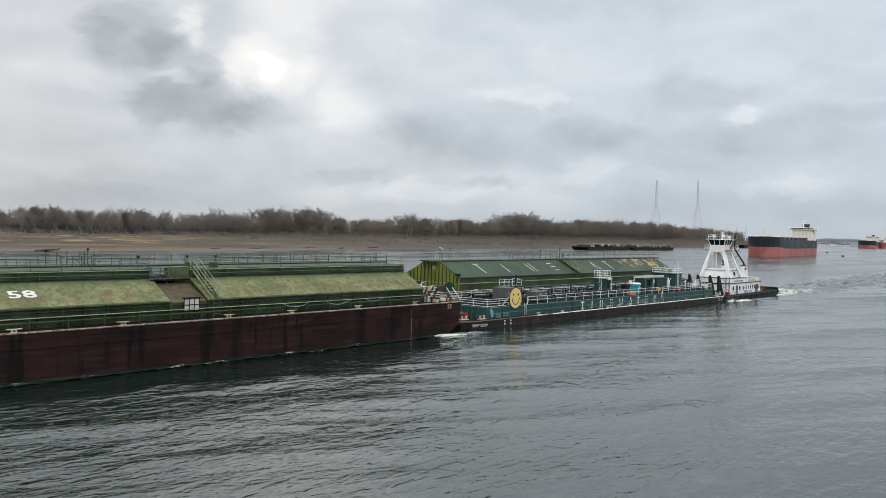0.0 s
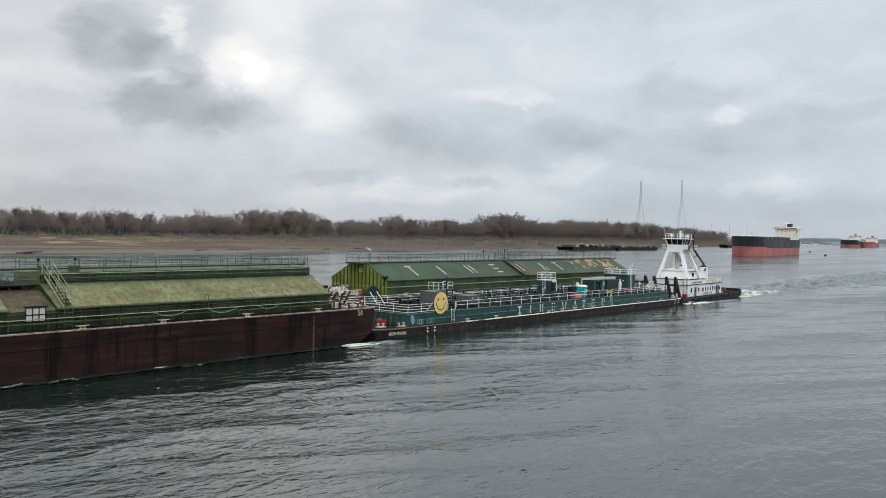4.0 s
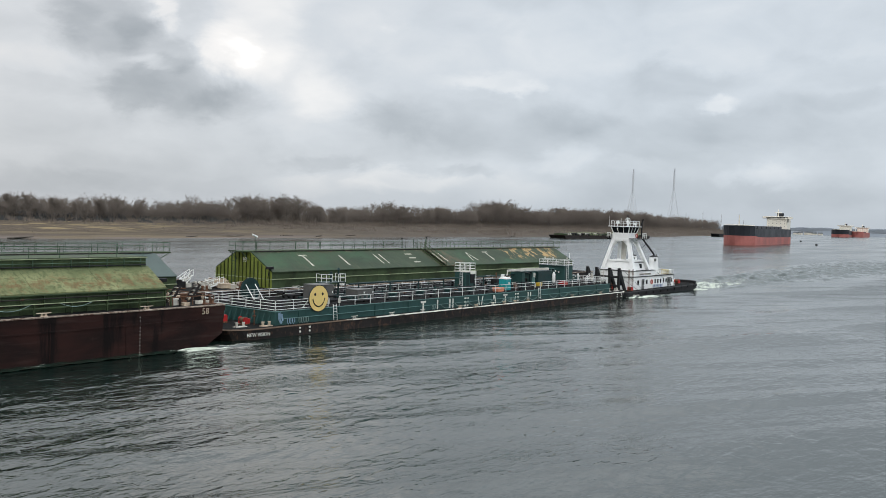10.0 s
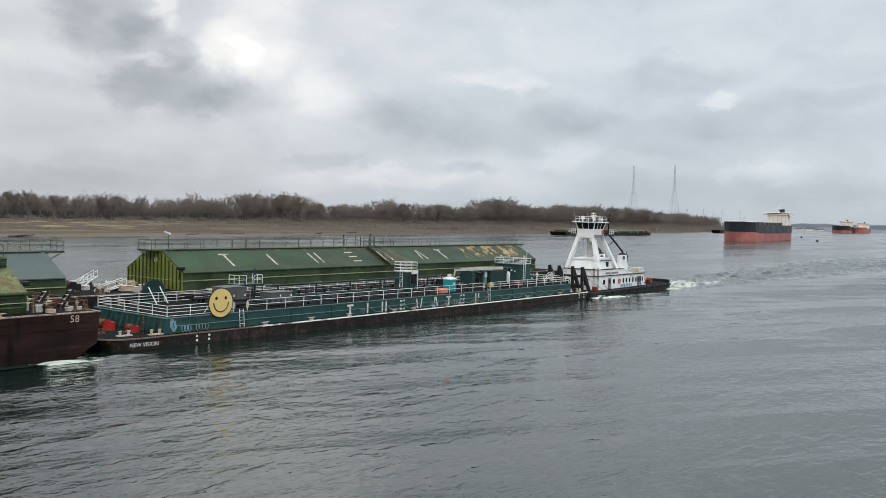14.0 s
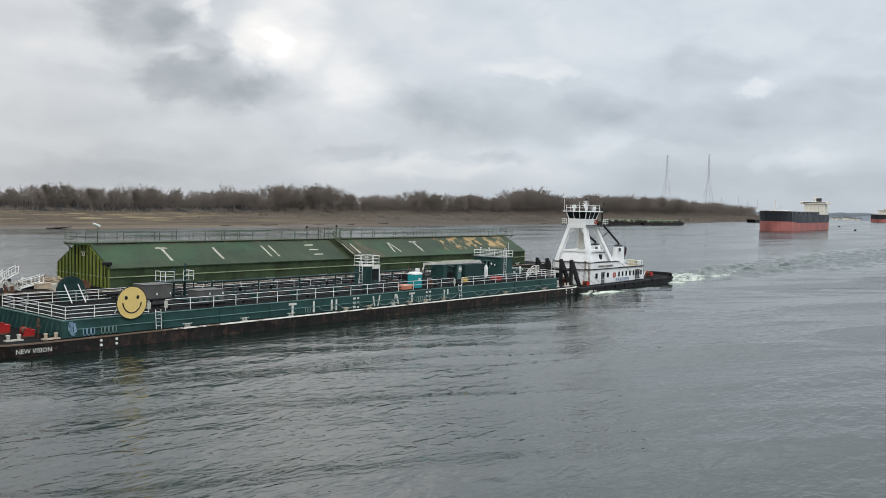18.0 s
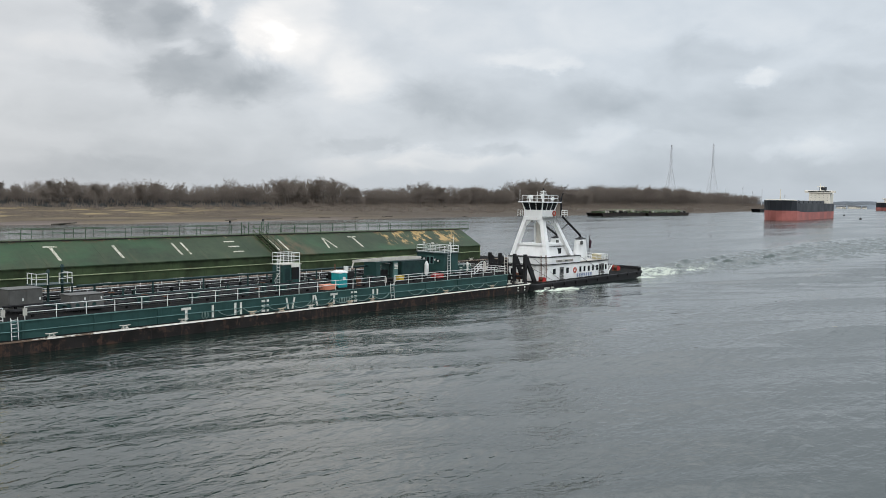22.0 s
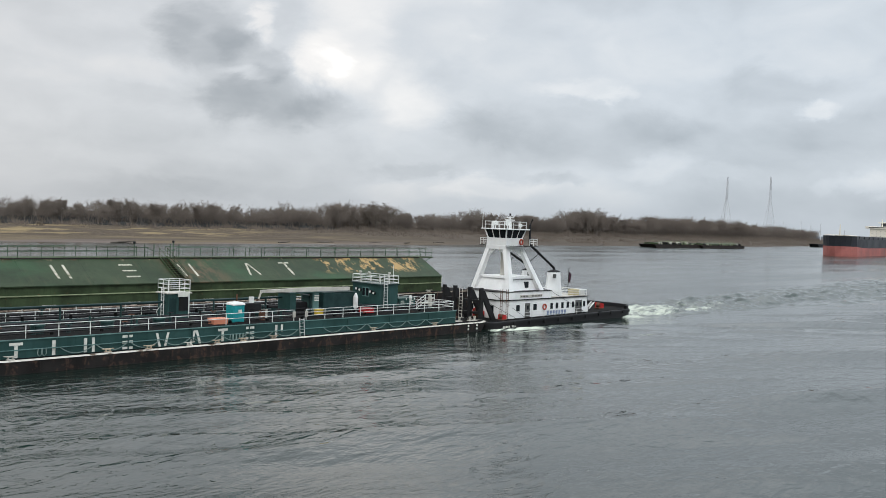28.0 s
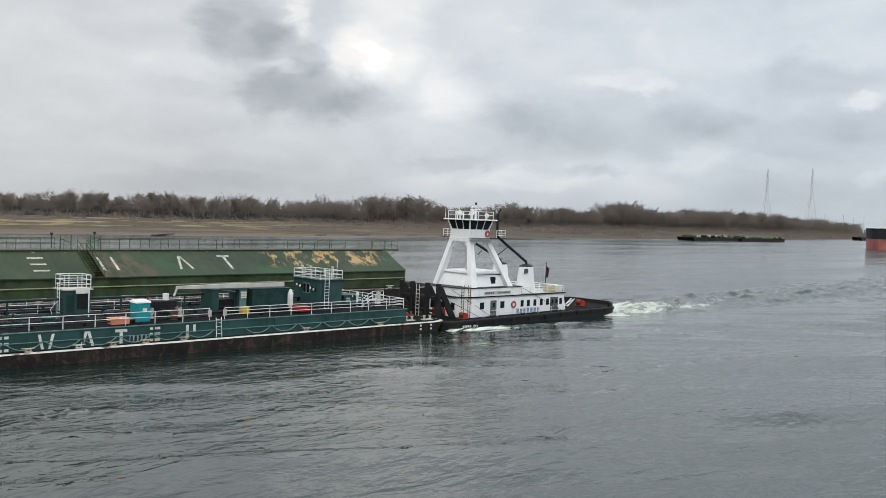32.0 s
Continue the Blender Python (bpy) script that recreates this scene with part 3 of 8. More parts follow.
def line(bm, pts, r, n=5):
    """One bent tube through all the points."""
    pts = [Vector(p) for p in pts]
    rings = []
    for i, p in enumerate(pts):
        a, b = pts[max(i - 1, 0)], pts[min(i + 1, len(pts) - 1)]
        d = (b - a).normalized() if (b - a).length > 1e-6 else (pts[1] - pts[0]).normalized()
        s = d.cross(Vector((0, 0, 1)) if abs(d.z) < 0.9 else Vector((1, 0, 0))).normalized()
        u = s.cross(d)
        rings.append([p + r * (math.cos(2 * math.pi * j / n) * s + math.sin(2 * math.pi * j / n) * u) for j in range(n)])
    return loft(bm, rings)


def loft(bm, rings, cap=True):
    vs = [[bm.verts.new(p) for p in ring] for ring in rings]
    n = len(vs[0])
    for a, b in zip(vs, vs[1:]):
        for i in range(n):
            bm.faces.new((a[i], a[(i + 1) % n], b[(i + 1) % n], b[i]))
    if cap:
        bm.faces.new(vs[0][::-1])
        bm.faces.new(vs[-1])
    return bm


def text_mesh(body, size, depth=0.01, bold=0.0):
    cu = bpy.data.curves.new("writing", "FONT")
    cu.body, cu.size, cu.extrude, cu.align_x = body, size, depth, "LEFT"
    cu.resolution_u, cu.offset = 2, bold
    ob = bpy.data.objects.new("writing", cu)
    me = bpy.data.meshes.new_from_object(ob)
    bpy.data.objects.remove(ob)
    return me


def writing(body, size, parent, m, mat="letter", stretch=1.0, bold=0.0):
    """Painted letters as a part of a thing; m puts their plane."""
    me = text_mesh(body, size, bold=bold)
    me.transform(Matrix.Diagonal((stretch, 1, 1, 1)))
    me.transform(m)
    me.transform(Matrix.Translation(-BASE[root_of(parent)]))
    me.materials.clear()
    me.materials.append(M[mat])
    ob = new("writing", me)
    ob.parent = parent
    return ob


FACING = Matrix(((1, 0, 0, 0), (0, 0, -1, 0), (0, 1, 0, 0), (0, 0, 0, 1)))


def railing(parent, pts, h=1.0, levels=(1.0, 0.66, 0.33), gap=2.4, r=0.03, mat="rail_white", label=""):
    """Rails along a line of points, each post a sub-part."""
    rail = None
    for k in levels:
        bm = line(B(), [(x, y, z + h * k) for x, y, z in pts], r, 5)
        if rail is None:
            rail = part("railing", bm, mat, parent, label)
        else:
            part("middle_rail", bm, mat, rail)
    bm = B()
    tube(bm, (0, 0, 0), (0, 0, h), r * 1.15, 5)
    post = mesh_of(bm, "post", mat)
    for p, q in zip(pts, pts[1:]):
        p, q = Vector(p), Vector(q)
        n = max(1, round((q - p).length / gap))
        for i in range(n + (q == Vector(pts[-1]))):
            place("post", post, rail, p.lerp(q, i / n))
    return rail


def ladder(parent, x, y, z0, z1, w=0.45, mat="rail_white", along="x", lean=0.0, name="ladder"):
    bm = B()
    for s in (-w / 2, w / 2):
        a = (x + s, y, z0) if along == "x" else (x, y + s, z0)
        b = (x + s, y + lean, z1) if along == "x" else (x, y + s, z1)
        tube(bm, a, b, 0.03, 5)
    lad = part(name, bm, mat, parent)
    bm = B()
    tube(bm, (-w / 2, 0, 0) if along == "x" else (0, -w / 2, 0), (w / 2, 0, 0) if along == "x" else (0, w / 2, 0), 0.022, 5)
    rung = mesh_of(bm, "rung", mat)
    n = int((z1 - z0) / 0.32)
    for i in range(1, n + 1):
        t = i / (n + 0.6)
        place("rung", rung, lad, (x, y + lean * t, z0 + (z1 - z0) * t))
    return lad


def cleat(parent, x, y, z, mat="white_dull", long=1.05):
    bm = B()
    box(bm, x - 0.26, x + 0.26, y - 0.12, y + 0.12, z, z + 0.05)
    for s in (-0.16, 0.16):
        tube(bm, (x + s, y, z + 0.04), (x + s, y, z + 0.22), 0.055, 7)
    tube(bm, (x - long / 2, y, z + 0.26), (x, y, z + 0.22), 0.035, 7, 0.06)
    tube(bm, (x, y, z + 0.22), (x + long / 2, y, z + 0.26), 0.06, 7, 0.035)
    return part("cleat", bm, mat, parent, "white mooring cleat")


def bollards(parent, x, y, z, mat="white_dull"):
    bm = B()
    box(bm, x - 0.65, x + 0.65, y - 0.25, y + 0.25, z, z + 0.08)
    for s in (-0.4, 0.4):
        tube(bm, (x + s, y, z + 0.05), (x + s, y, z + 0.42), 0.12, 9)
        tube(bm, (x + s, y, z + 0.38), (x + s, y, z + 0.46), 0.16, 9)
    return part("bollard_pair", bm, mat, parent)


def winch(name, x, y, z, mat, label, s=1.0, along="y"):
    """A deck winch: bed, two cheeks, a drum with rope, a gear case, a brake wheel."""
    t = thing(name, (x, y, z), label, "winch", moves=True)
    bm = B()
    box(bm, x - 0.75 * s, x + 0.75 * s, y - 0.6 * s, y + 0.6 * s, z, z + 0.14 * s)
    part("bed", bm, "rust", t)
    for k in (-0.5, 0.5):
        bm = B()
        prism(bm, [(x - 0.5 * s, z + 0.14 * s), (x + 0.5 * s, z + 0.14 * s), (x + 0.3 * s, z + 1.0 * s), (x - 0.3 * s, z + 1.0 * s)], y + k * s - 0.05, y + k * s + 0.05, "y")
        part("cheek", bm, mat, t)
    bm = B()
    tube(bm, (x, y - 0.48 * s, z + 0.62 * s), (x, y + 0.48 * s, z + 0.62 * s), 0.36 * s, 12)
    part("drum", bm, mat, t)
    bm = B()
    tube(bm, (x, y - 0.36 * s, z + 0.62 * s), (x, y + 0.36 * s, z + 0.62 * s), 0.44 * s, 12)
    part("rope", bm, "rust", t)
    bm = B()
    box(bm, x + 0.3 * s, x + 0.8 * s, y - 0.55 * s, y - 0.1 * s, z + 0.14 * s, z + 0.8 * s, 0.03)
    part("gear_case", bm, mat, t)
    bm = B()
    tube(bm, (x, y + 0.6 * s, z + 0.7 * s), (x, y + 0.66 * s, z + 0.7 * s), 0.4 * s, 12)
    part("brake_wheel", bm, mat, t)
    return t


def stairs(parent, x, top, foot, width=0.9, mat="rail_white", steps=11, tread_mat="deck_dark", rails=True):
    """Steps down the slope of a roof, from (y, z) top to (y, z) foot, with hand rails."""
    (y1, z1), (y0, z0) = top, foot
    bm = B()
    for s in (0, width):
        prism(bm, [(y0, z0), (y0, z0 + 0.22), (y1, z1 + 0.22), (y1, z1)], x + s - 0.03, x + s + 0.03)
    st = part("stairs", bm, mat, parent)
    bm = B()
    box(bm, 0, width, -0.14, 0.14, -0.02, 0.02)
    tread = mesh_of(bm, "tread", tread_mat)
    for i in range(1, steps):
        t = i / steps
        place("tread", tread, st, (x, y0 + (y1 - y0) * t, z0 + 0.12 + (z1 - z0) * t))
    if rails:
        bm = B()
        for s in (0, width):
            for h in (0.55, 1.05):
                tube(bm, (x + s, y0, z0 + h), (x + s, y1, z1 + h), 0.03, 5)
            for t in (0, 0.33, 0.66, 1):
                yy, zz = y0 + (y1 - y0) * t, z0 + (z1 - z0) * t
                tube(bm, (x + s, yy, zz), (x + s, yy, zz + 1.05), 0.03, 5)
        part("hand_rail", bm, mat, parent)
    return st


# ---- river, bank and distance ----
FAR = 4700.0


def shore_y(x):
    return 313.0 + 0.085 * max(0.0, x - 190) + 0.075 * max(0.0, x - 800) + 0.6 * max(0.0, x - 1500) - 0.06 * max(0.0, 100 - x) + 1.8 * math.sin(x * 0.021) + 1.1 * math.sin(x * 0.057 + 1)


bm = B()
poly(bm, [(-FAR, -FAR, 0), (FAR, -FAR, 0), (FAR, FAR, 0), (-FAR, FAR, 0)])
water = new("water", mesh_of(bm, "water", "water"))
tagged(water, "grey-green rippled river water under an overcast sky", "water", kind="structure")


def bank_height(d, x):
    """Height of the bank, d metres inland of the water's edge."""
    n = noise.noise((x * 0.03, d * 0.05, 0.0)) + 0.5 * noise.noise((x * 0.11, d * 0.13, 3.0))
    h = -0.5 + 0.055 * min(d + 8, 32) + 0.062 * min(max(d - 24, 0), 60)
    return h + 0.45 * n * min(1.0, max(0.0, d / 18))


xs = [-FAR, -2000, -800, -300] + [-150 + 6 * i for i in range(270)] + [1500 + 60 * i for i in range(20)] + [2900, 3700, FAR]
ds = [-10, -5, -2, 0, 2, 4, 7, 10, 14, 18, 22, 27, 32, 38, 45, 54, 65, 80, 105, 150, 300, 900, 2200, 4200]
bm = B()
grid = [[bm.verts.new((x, min(shore_y(x) + d, FAR), bank_height(d, x))) for d in ds] for x in xs]
for a, b in zip(grid, grid[1:]):
    for i in range(len(ds) - 1):
        bm.faces.new((a[i], b[i], b[i + 1], a[i + 1]))
ground = new("ground", mesh_of(bm, "ground", "shore", smooth=True))
tagged(ground, "sandy river bank with dry winter grass above the beach", "river bank", kind="structure")


def tree_arrays(seed, height, spread, sprays):
    """Bare tree: arrays of (wood verts, wood tris, spray verts, spray tris), foot at the origin."""
    rnd = random.Random(seed)
    wv, wf, sv, sf = [], [], [], []

    def limb(p, q, r0, r1, n):
        p, q = Vector(p), Vector(q)
        d = (q - p).normalized()
        s = d.cross(Vector((0.3, 0.2, 1)) if abs(d.z) < 0.9 else Vector((1, 0, 0))).normalized()
        u = s.cross(d)
        k = len(wv)
        for c, r in ((p, r0), (q, r1)):
            for i in range(n):
                wv.append(c + r * (math.cos(6.2832 * i / n) * s + math.sin(6.2832 * i / n) * u))
        for i in range(n):
            j = (i + 1) % n
            wf.append((k + i, k + j, k + n + j))
            wf.append((k + i, k + n + j, k + n + i))

    def spray(p, d, l, w):
        side = d.cross(Vector((rnd.uniform(-1, 1), rnd.uniform(-1, 1), rnd.uniform(-1, 1)))).normalized()
        k = len(sv)
        sv.extend((p - side * w * 0.6, p + side * w * 0.6, p + d * l))
        sf.append((k, k + 1, k + 2))

    top = Vector((rnd.uniform(-1, 1), rnd.uniform(-1, 1), height * 0.62))
    limb((0, 0, -0.4), top * 0.45, height * 0.022, height * 0.016, 5)
    limb(top * 0.45, top, height * 0.016, height * 0.008, 5)
    tips = []
    for i in range(9):
        t = rnd.uniform(0.28, 1.0)
        a = rnd.uniform(0, 6.283)
        p = top * t
        reach = spread * (1.15 - 0.55 * t) * rnd.uniform(0.6, 1.0)
        q = p + Vector((math.cos(a) * reach, math.sin(a) * reach, height * rnd.uniform(0.14, 0.3)))
        q.z = min(q.z, height * 0.94)
        limb(p, q, height * 0.008, height * 0.004, 3)
        tips += [(p, q)]
        for j in range(3):
            m = p.lerp(q, rnd.uniform(0.45, 1.0))
            b2 = a + rnd.uniform(-1.1, 1.1)
            e2 = m + Vector((math.cos(b2), math.sin(b2), rnd.uniform(0.4, 1.3))) * spread * 0.42
            e2.z = min(e2.z, height)
            limb(m, e2, height * 0.004, height * 0.002, 3)
            tips += [(m, e2)]
    tips.append((top, top + Vector((0, 0, height * 0.36))))
    for i in range(sprays):
        p, q = rnd.choice(tips)
        c = p.lerp(q, rnd.uniform(0.25, 1.0)) + Vector((rnd.gauss(0, 0.28), rnd.gauss(0, 0.28), rnd.gauss(0, 0.25)))
        d = Vector((c.x / spread * 0.5 + rnd.gauss(0, 0.28), c.y / spread * 0.5 + rnd.gauss(0, 0.28), rnd.uniform(0.5, 1.1))).normalized()
        if i % 2:
            a, b, q = rnd.uniform(0, 6.283), rnd.uniform(-0.75, 1.0), rnd.uniform(0.35, 1.0) ** 0.5
            w = math.sqrt(max(0.0, 1 - b * b)) * q * (0.85 + 0.25 * math.sin(3 * a + seed))
            c = Vector((spread * w * math.cos(a), spread * w * math.sin(a), height * (0.56 + 0.34 * b * q)))
            d = Vector((c.x / spread * 0.55 + rnd.gauss(0, 0.25), c.y / spread * 0.55 + rnd.gauss(0, 0.25), rnd.uniform(0.5, 1.1))).normalized()
        spray(c, d, rnd.uniform(0.35, 0.75), rnd.uniform(0.05, 0.095))
    return [np.array([tuple(v) for v in wv]), np.array(wf), np.array([tuple(v) for v in sv]), np.array(sf)]


def raw_mesh(name, verts, tris, mat):
    verts, tris = np.asarray(verts, np.float32), np.asarray(tris, np.int32)
    me = bpy.data.meshes.new(name)
    me.vertices.add(len(verts))
    me.vertices.foreach_set("co", verts.ravel())
    me.loops.add(len(tris) * 3)
    me.loops.foreach_set("vertex_index", tris.ravel())
    me.polygons.add(len(tris))
    me.polygons.foreach_set("loop_start", np.arange(0, len(tris) * 3, 3, dtype=np.int32))
    me.update(calc_edges=True)
    me.materials.append(M[mat])
    return me


def wood_height(x):
    """How tall the woods stand along the bank."""
    h = 11.9 + 1.2 * math.sin(x * 0.031) + 0.7 * math.sin(x * 0.13)
    for c, w, a in ((178, 28, 1.6), (318, 13, 5.0), (372, 32, 8.6), (486, 17, 6.0), (560, 38, 6.2), (660, 46, 10.5), (790, 90, 8.0), (980, 150, 9.5), (1300, 300, 8.0)):
        h += a * math.exp(-((x - c) / w) ** 2)
    return h


rnd = random.Random(11)
protos = [tree_arrays(s, 10.0, sp, 3800) for s, sp in ((1, 3.0), (2, 3.6), (3, 2.6), (4, 4.0), (5, 3.2), (6, 2.4))]
# the front trees, that can be told apart one by one
tree_kinds = []
for i, (wv, wf, sv, sf) in enumerate(protos):
    t = thing("tree", (0, 0, 0), "bare leafless winter tree on the river bank", "tree", "trees along the bank")
    ob = new("trunk", raw_mesh("trunk", wv, wf, "bark"))
    ob.parent = t
    ob = new("crown", raw_mesh("crown", sv, sf, "twigs"))
    ob.parent = t
    tree_kinds.append(t)
spots = []
x = 118.0
while x < 1150:
    spots.append((x + rnd.uniform(-3, 3), rnd.uniform(84, 100)))
    x += 8.5 + 0.008 * x
for i, (x, d) in enumerate(spots):
    s = wood_height(x) * rnd.uniform(0.62, 1.06) / 10.0
    y = shore_y(x) + d
    m = pose(x, y, bank_height(d, x), 0, 0, rnd.uniform(0, 360))
    t = tree_kinds[i] if i < 6 else copy_thing(tree_kinds[rnd.randrange(6)], m)
    t.matrix_basis = m
    t.scale = (s * 1.05, s * 1.05, s)
# the wood behind them
wv_all, wf_all, sv_all, sf_all = [], [], [], []
nw = ns = 0
x = 60.0
while x < 2300:
    step = 3.6 + 0.004 * max(0, x - 200)
    for row in range(3):
        d = 96 + row * 9 + rnd.uniform(-5, 5)
        xx = x + rnd.uniform(-3, 3)
        wv, wf, sv, sf = protos[rnd.randrange(6)]
        s = wood_height(xx) * rnd.uniform(0.72, 1.04) / 10.0
        a = rnd.uniform(0, 6.283)
        rot = np.array(((math.cos(a), -math.sin(a), 0), (math.sin(a), math.cos(a), 0), (0, 0, 1)))
        foot = np.array((xx, shore_y(xx) + d, 4.6))
        wv_all.append(wv @ rot.T * s + foot)
        wf_all.append(wf[:90] + nw)
        nw += len(wv)
        keep = sf[: (1250 if row < 2 else 1050) if x < 900 else 800]
        used = sv[: keep.max() + 1]
        sv_all.append(used @ rot.T * (s * 1.02) + foot)
        sf_all.append(keep + ns)
        ns += len(used)
    x += step
woods = thing("woodland", (600, 460, 4.6), "belt of bare brown winter trees behind the river bank", "woods", kind="stuff")
for nm, vs, fs, mat in (("trunks", wv_all, wf_all, "bark"), ("crowns", sv_all, sf_all, "twigs")):
    ob = new(nm, raw_mesh(nm, np.concatenate(vs) - np.array((600, 460, 4.6)), np.concatenate(fs), mat))
    ob.parent = woods
    ob["kind"] = "stuff"


def clump_field(name, label, mat, rows, seed, category, width, parent_base):
    """Many ragged low clumps of blades: scrub, evergreens."""
    r = random.Random(seed)
    vs, fs = [], []
    for x, y, z, h, w in rows:
        for i in range(width):
            a = r.uniform(0, 6.283)
            q = r.random() ** 0.6 * w
            px, py = x + math.cos(a) * q, y + math.sin(a) * q
            hh = h * r.uniform(0.45, 1.0) * (1.1 - 0.6 * q / w)
            b = r.uniform(0, 6.283)
            tall = min(2.2, 0.35 * h + 0.3)
            k = len(vs)
            ww = r.uniform(0.12, 0.32)
            z1 = z + hh * r.random() ** 0.8
            vs += [(px - ww * math.cos(b), py - ww * math.sin(b), z1 - 0.2), (px + ww * math.cos(b), py + ww * math.sin(b), z1 - r.uniform(0, 0.4)), (px + r.gauss(0, 0.25), py + r.gauss(0, 0.25), z1 + tall * r.uniform(0.4, 1.0))]
            fs.append((k, k + 1, k + 2))
    me = raw_mesh(name, np.array(vs) - np.array(parent_base), np.array(fs), mat)
    ob = new(name, me)
    ob.location = parent_base
    return tagged(ob, label, category, kind="stuff")


rows = []
x = 40.0
while x < 1900:
    for d, h, w in ((112, 8.5, 3.4), (122, 10.5, 3.6), (104, 5.5, 3.0), (90, 4.2, 3.2), (97, 5.0, 3.2), (132, 12.0, 4.5), (141, 13.0, 4.5)):
        xx, dd = x + rnd.uniform(-3, 3), d + rnd.uniform(-4, 4)
        rows.append((xx, shore_y(xx) + dd, 4.2, h * rnd.uniform(0.6, 0.8) * wood_height(xx) / 12.5, w))
    x += 4.2 + 0.002 * x
clump_field("undergrowth", "dense dark undergrowth inside the winter woods", "scrub", rows[::2] + [q for q in rows[1::2] if not 120 < q[0] < 345], 5, "undergrowth", 110, (600, 430, 4.2))
clump_field("evergreens", "dark evergreen thicket inside the winter woods", "conifer", [(a, b, c, 0.95 * h, 1.1 * w) for a, b, c, h, w in rows[1::2] if 120 < a < 345], 6, "thicket", 190, (600, 432, 4.2))
rows = []
for i in range(900):
    xx = rnd.uniform(60, 1300)
    dd = rnd.choice((rnd.gauss(50, 5) + 8 * math.sin(xx * 0.02 + 1), rnd.uniform(66, 92), rnd.uniform(74, 92)))
    rows.append((xx, shore_y(xx) + dd, bank_height(dd, xx) - 0.1, (rnd.uniform(0.15, 0.45) if dd < 60 else rnd.uniform(0.8, 2.4)), rnd.uniform(1.5, 5.0)))
for i in range(620):
    xx = rnd.uniform(340, 1500)
    dd = rnd.uniform(10, 80) + max(0.0, 34 - 0.15 * (xx - 340))
    rows.append((xx, shore_y(xx) + dd, bank_height(dd, xx) - 0.1, rnd.uniform(1.0, 4.2), rnd.uniform(2.5, 5.5)))
clump_field("scrub", "low brown scrub and dry grass on the bank", "scrub", rows, 8, "scrub", 26, (500, 380, 1.0))
# driftwood on the beach
for i, (x, d, l, h) in enumerate(((158, 1.0, 12, 0.7), (236, 6, 7, 0.5), (262, 9, 14, 0.45), (322, 8, 5, 0.6), (352, 10, 9, 0.5), (419, 5, 6, 0.5), (300, 12, 10, 0.4), (520, 7, 9, 0.6))):
    y = shore_y(x) + d
    z = bank_height(d, x)
    bm = B()
    for j in range(4):
        a = rnd.uniform(-0.25, 0.25)
        o = rnd.uniform(-0.3, 0.3) * l
        tube(bm, (x + o - l * 0.3, y + j * 0.4, z + 0.1), (x + o + l * 0.3, y + j * 0.4 + l * 0.2 * a, z + h * rnd.uniform(0.6, 1.4)), h * 0.5, 6, h * 0.25)
    single("driftwood", bm, "drift", "grey driftwood logs stranded on the beach", "driftwood", "driftwood on the beach")


# far hills behind the anchored ships
bm = B()
px = None
for i in range(120):
    a = radians(60 + i * 0.45)
    d = 4450
    h = 12 + d * math.tan(radians(0.06 + 0.05 * math.sin(i * 0.21) + 0.03 * math.sin(i * 0.77 + 2) + 0.02 * math.sin(i * 1.9)))
    cur = [(d * math.sin(a), d * math.cos(a), -2.0), (d * math.sin(a), d * math.cos(a), h * 0.8), (d * 1.02 * math.sin(a), d * 1.02 * math.cos(a), h)]
    cur = [bm.verts.new(c) for c in cur]
    if px:
        for j in range(2):
            bm.faces.new((px[j], cur[j], cur[j + 1], px[j + 1]))
    px = cur
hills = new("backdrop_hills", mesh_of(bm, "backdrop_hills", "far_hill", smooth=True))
tagged(hills, "low wooded hills far down the river, haze tinted blue-grey", "hills", kind="structure")
# the low far shore under them
bm = B()
px = None
for i in range(80):
    a = radians(69.5 + i * 0.45)
    d = 2150 - 6 * i
    h = 4 + 5 * (0.5 + 0.5 * math.sin(i * 0.83) * math.sin(i * 0.31 + 1))
    cur = [bm.verts.new((d * math.sin(a), d * math.cos(a), 0.0)), bm.verts.new((d * 1.01 * math.sin(a), d * 1.01 * math.cos(a), h))]
    if px:
        bm.faces.new((px[0], cur[0], cur[1], px[1]))
    px = cur
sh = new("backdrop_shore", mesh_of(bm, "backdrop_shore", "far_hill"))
tagged(sh, "low wooded shore far down the river, haze in its colour", "shore", kind="structure")


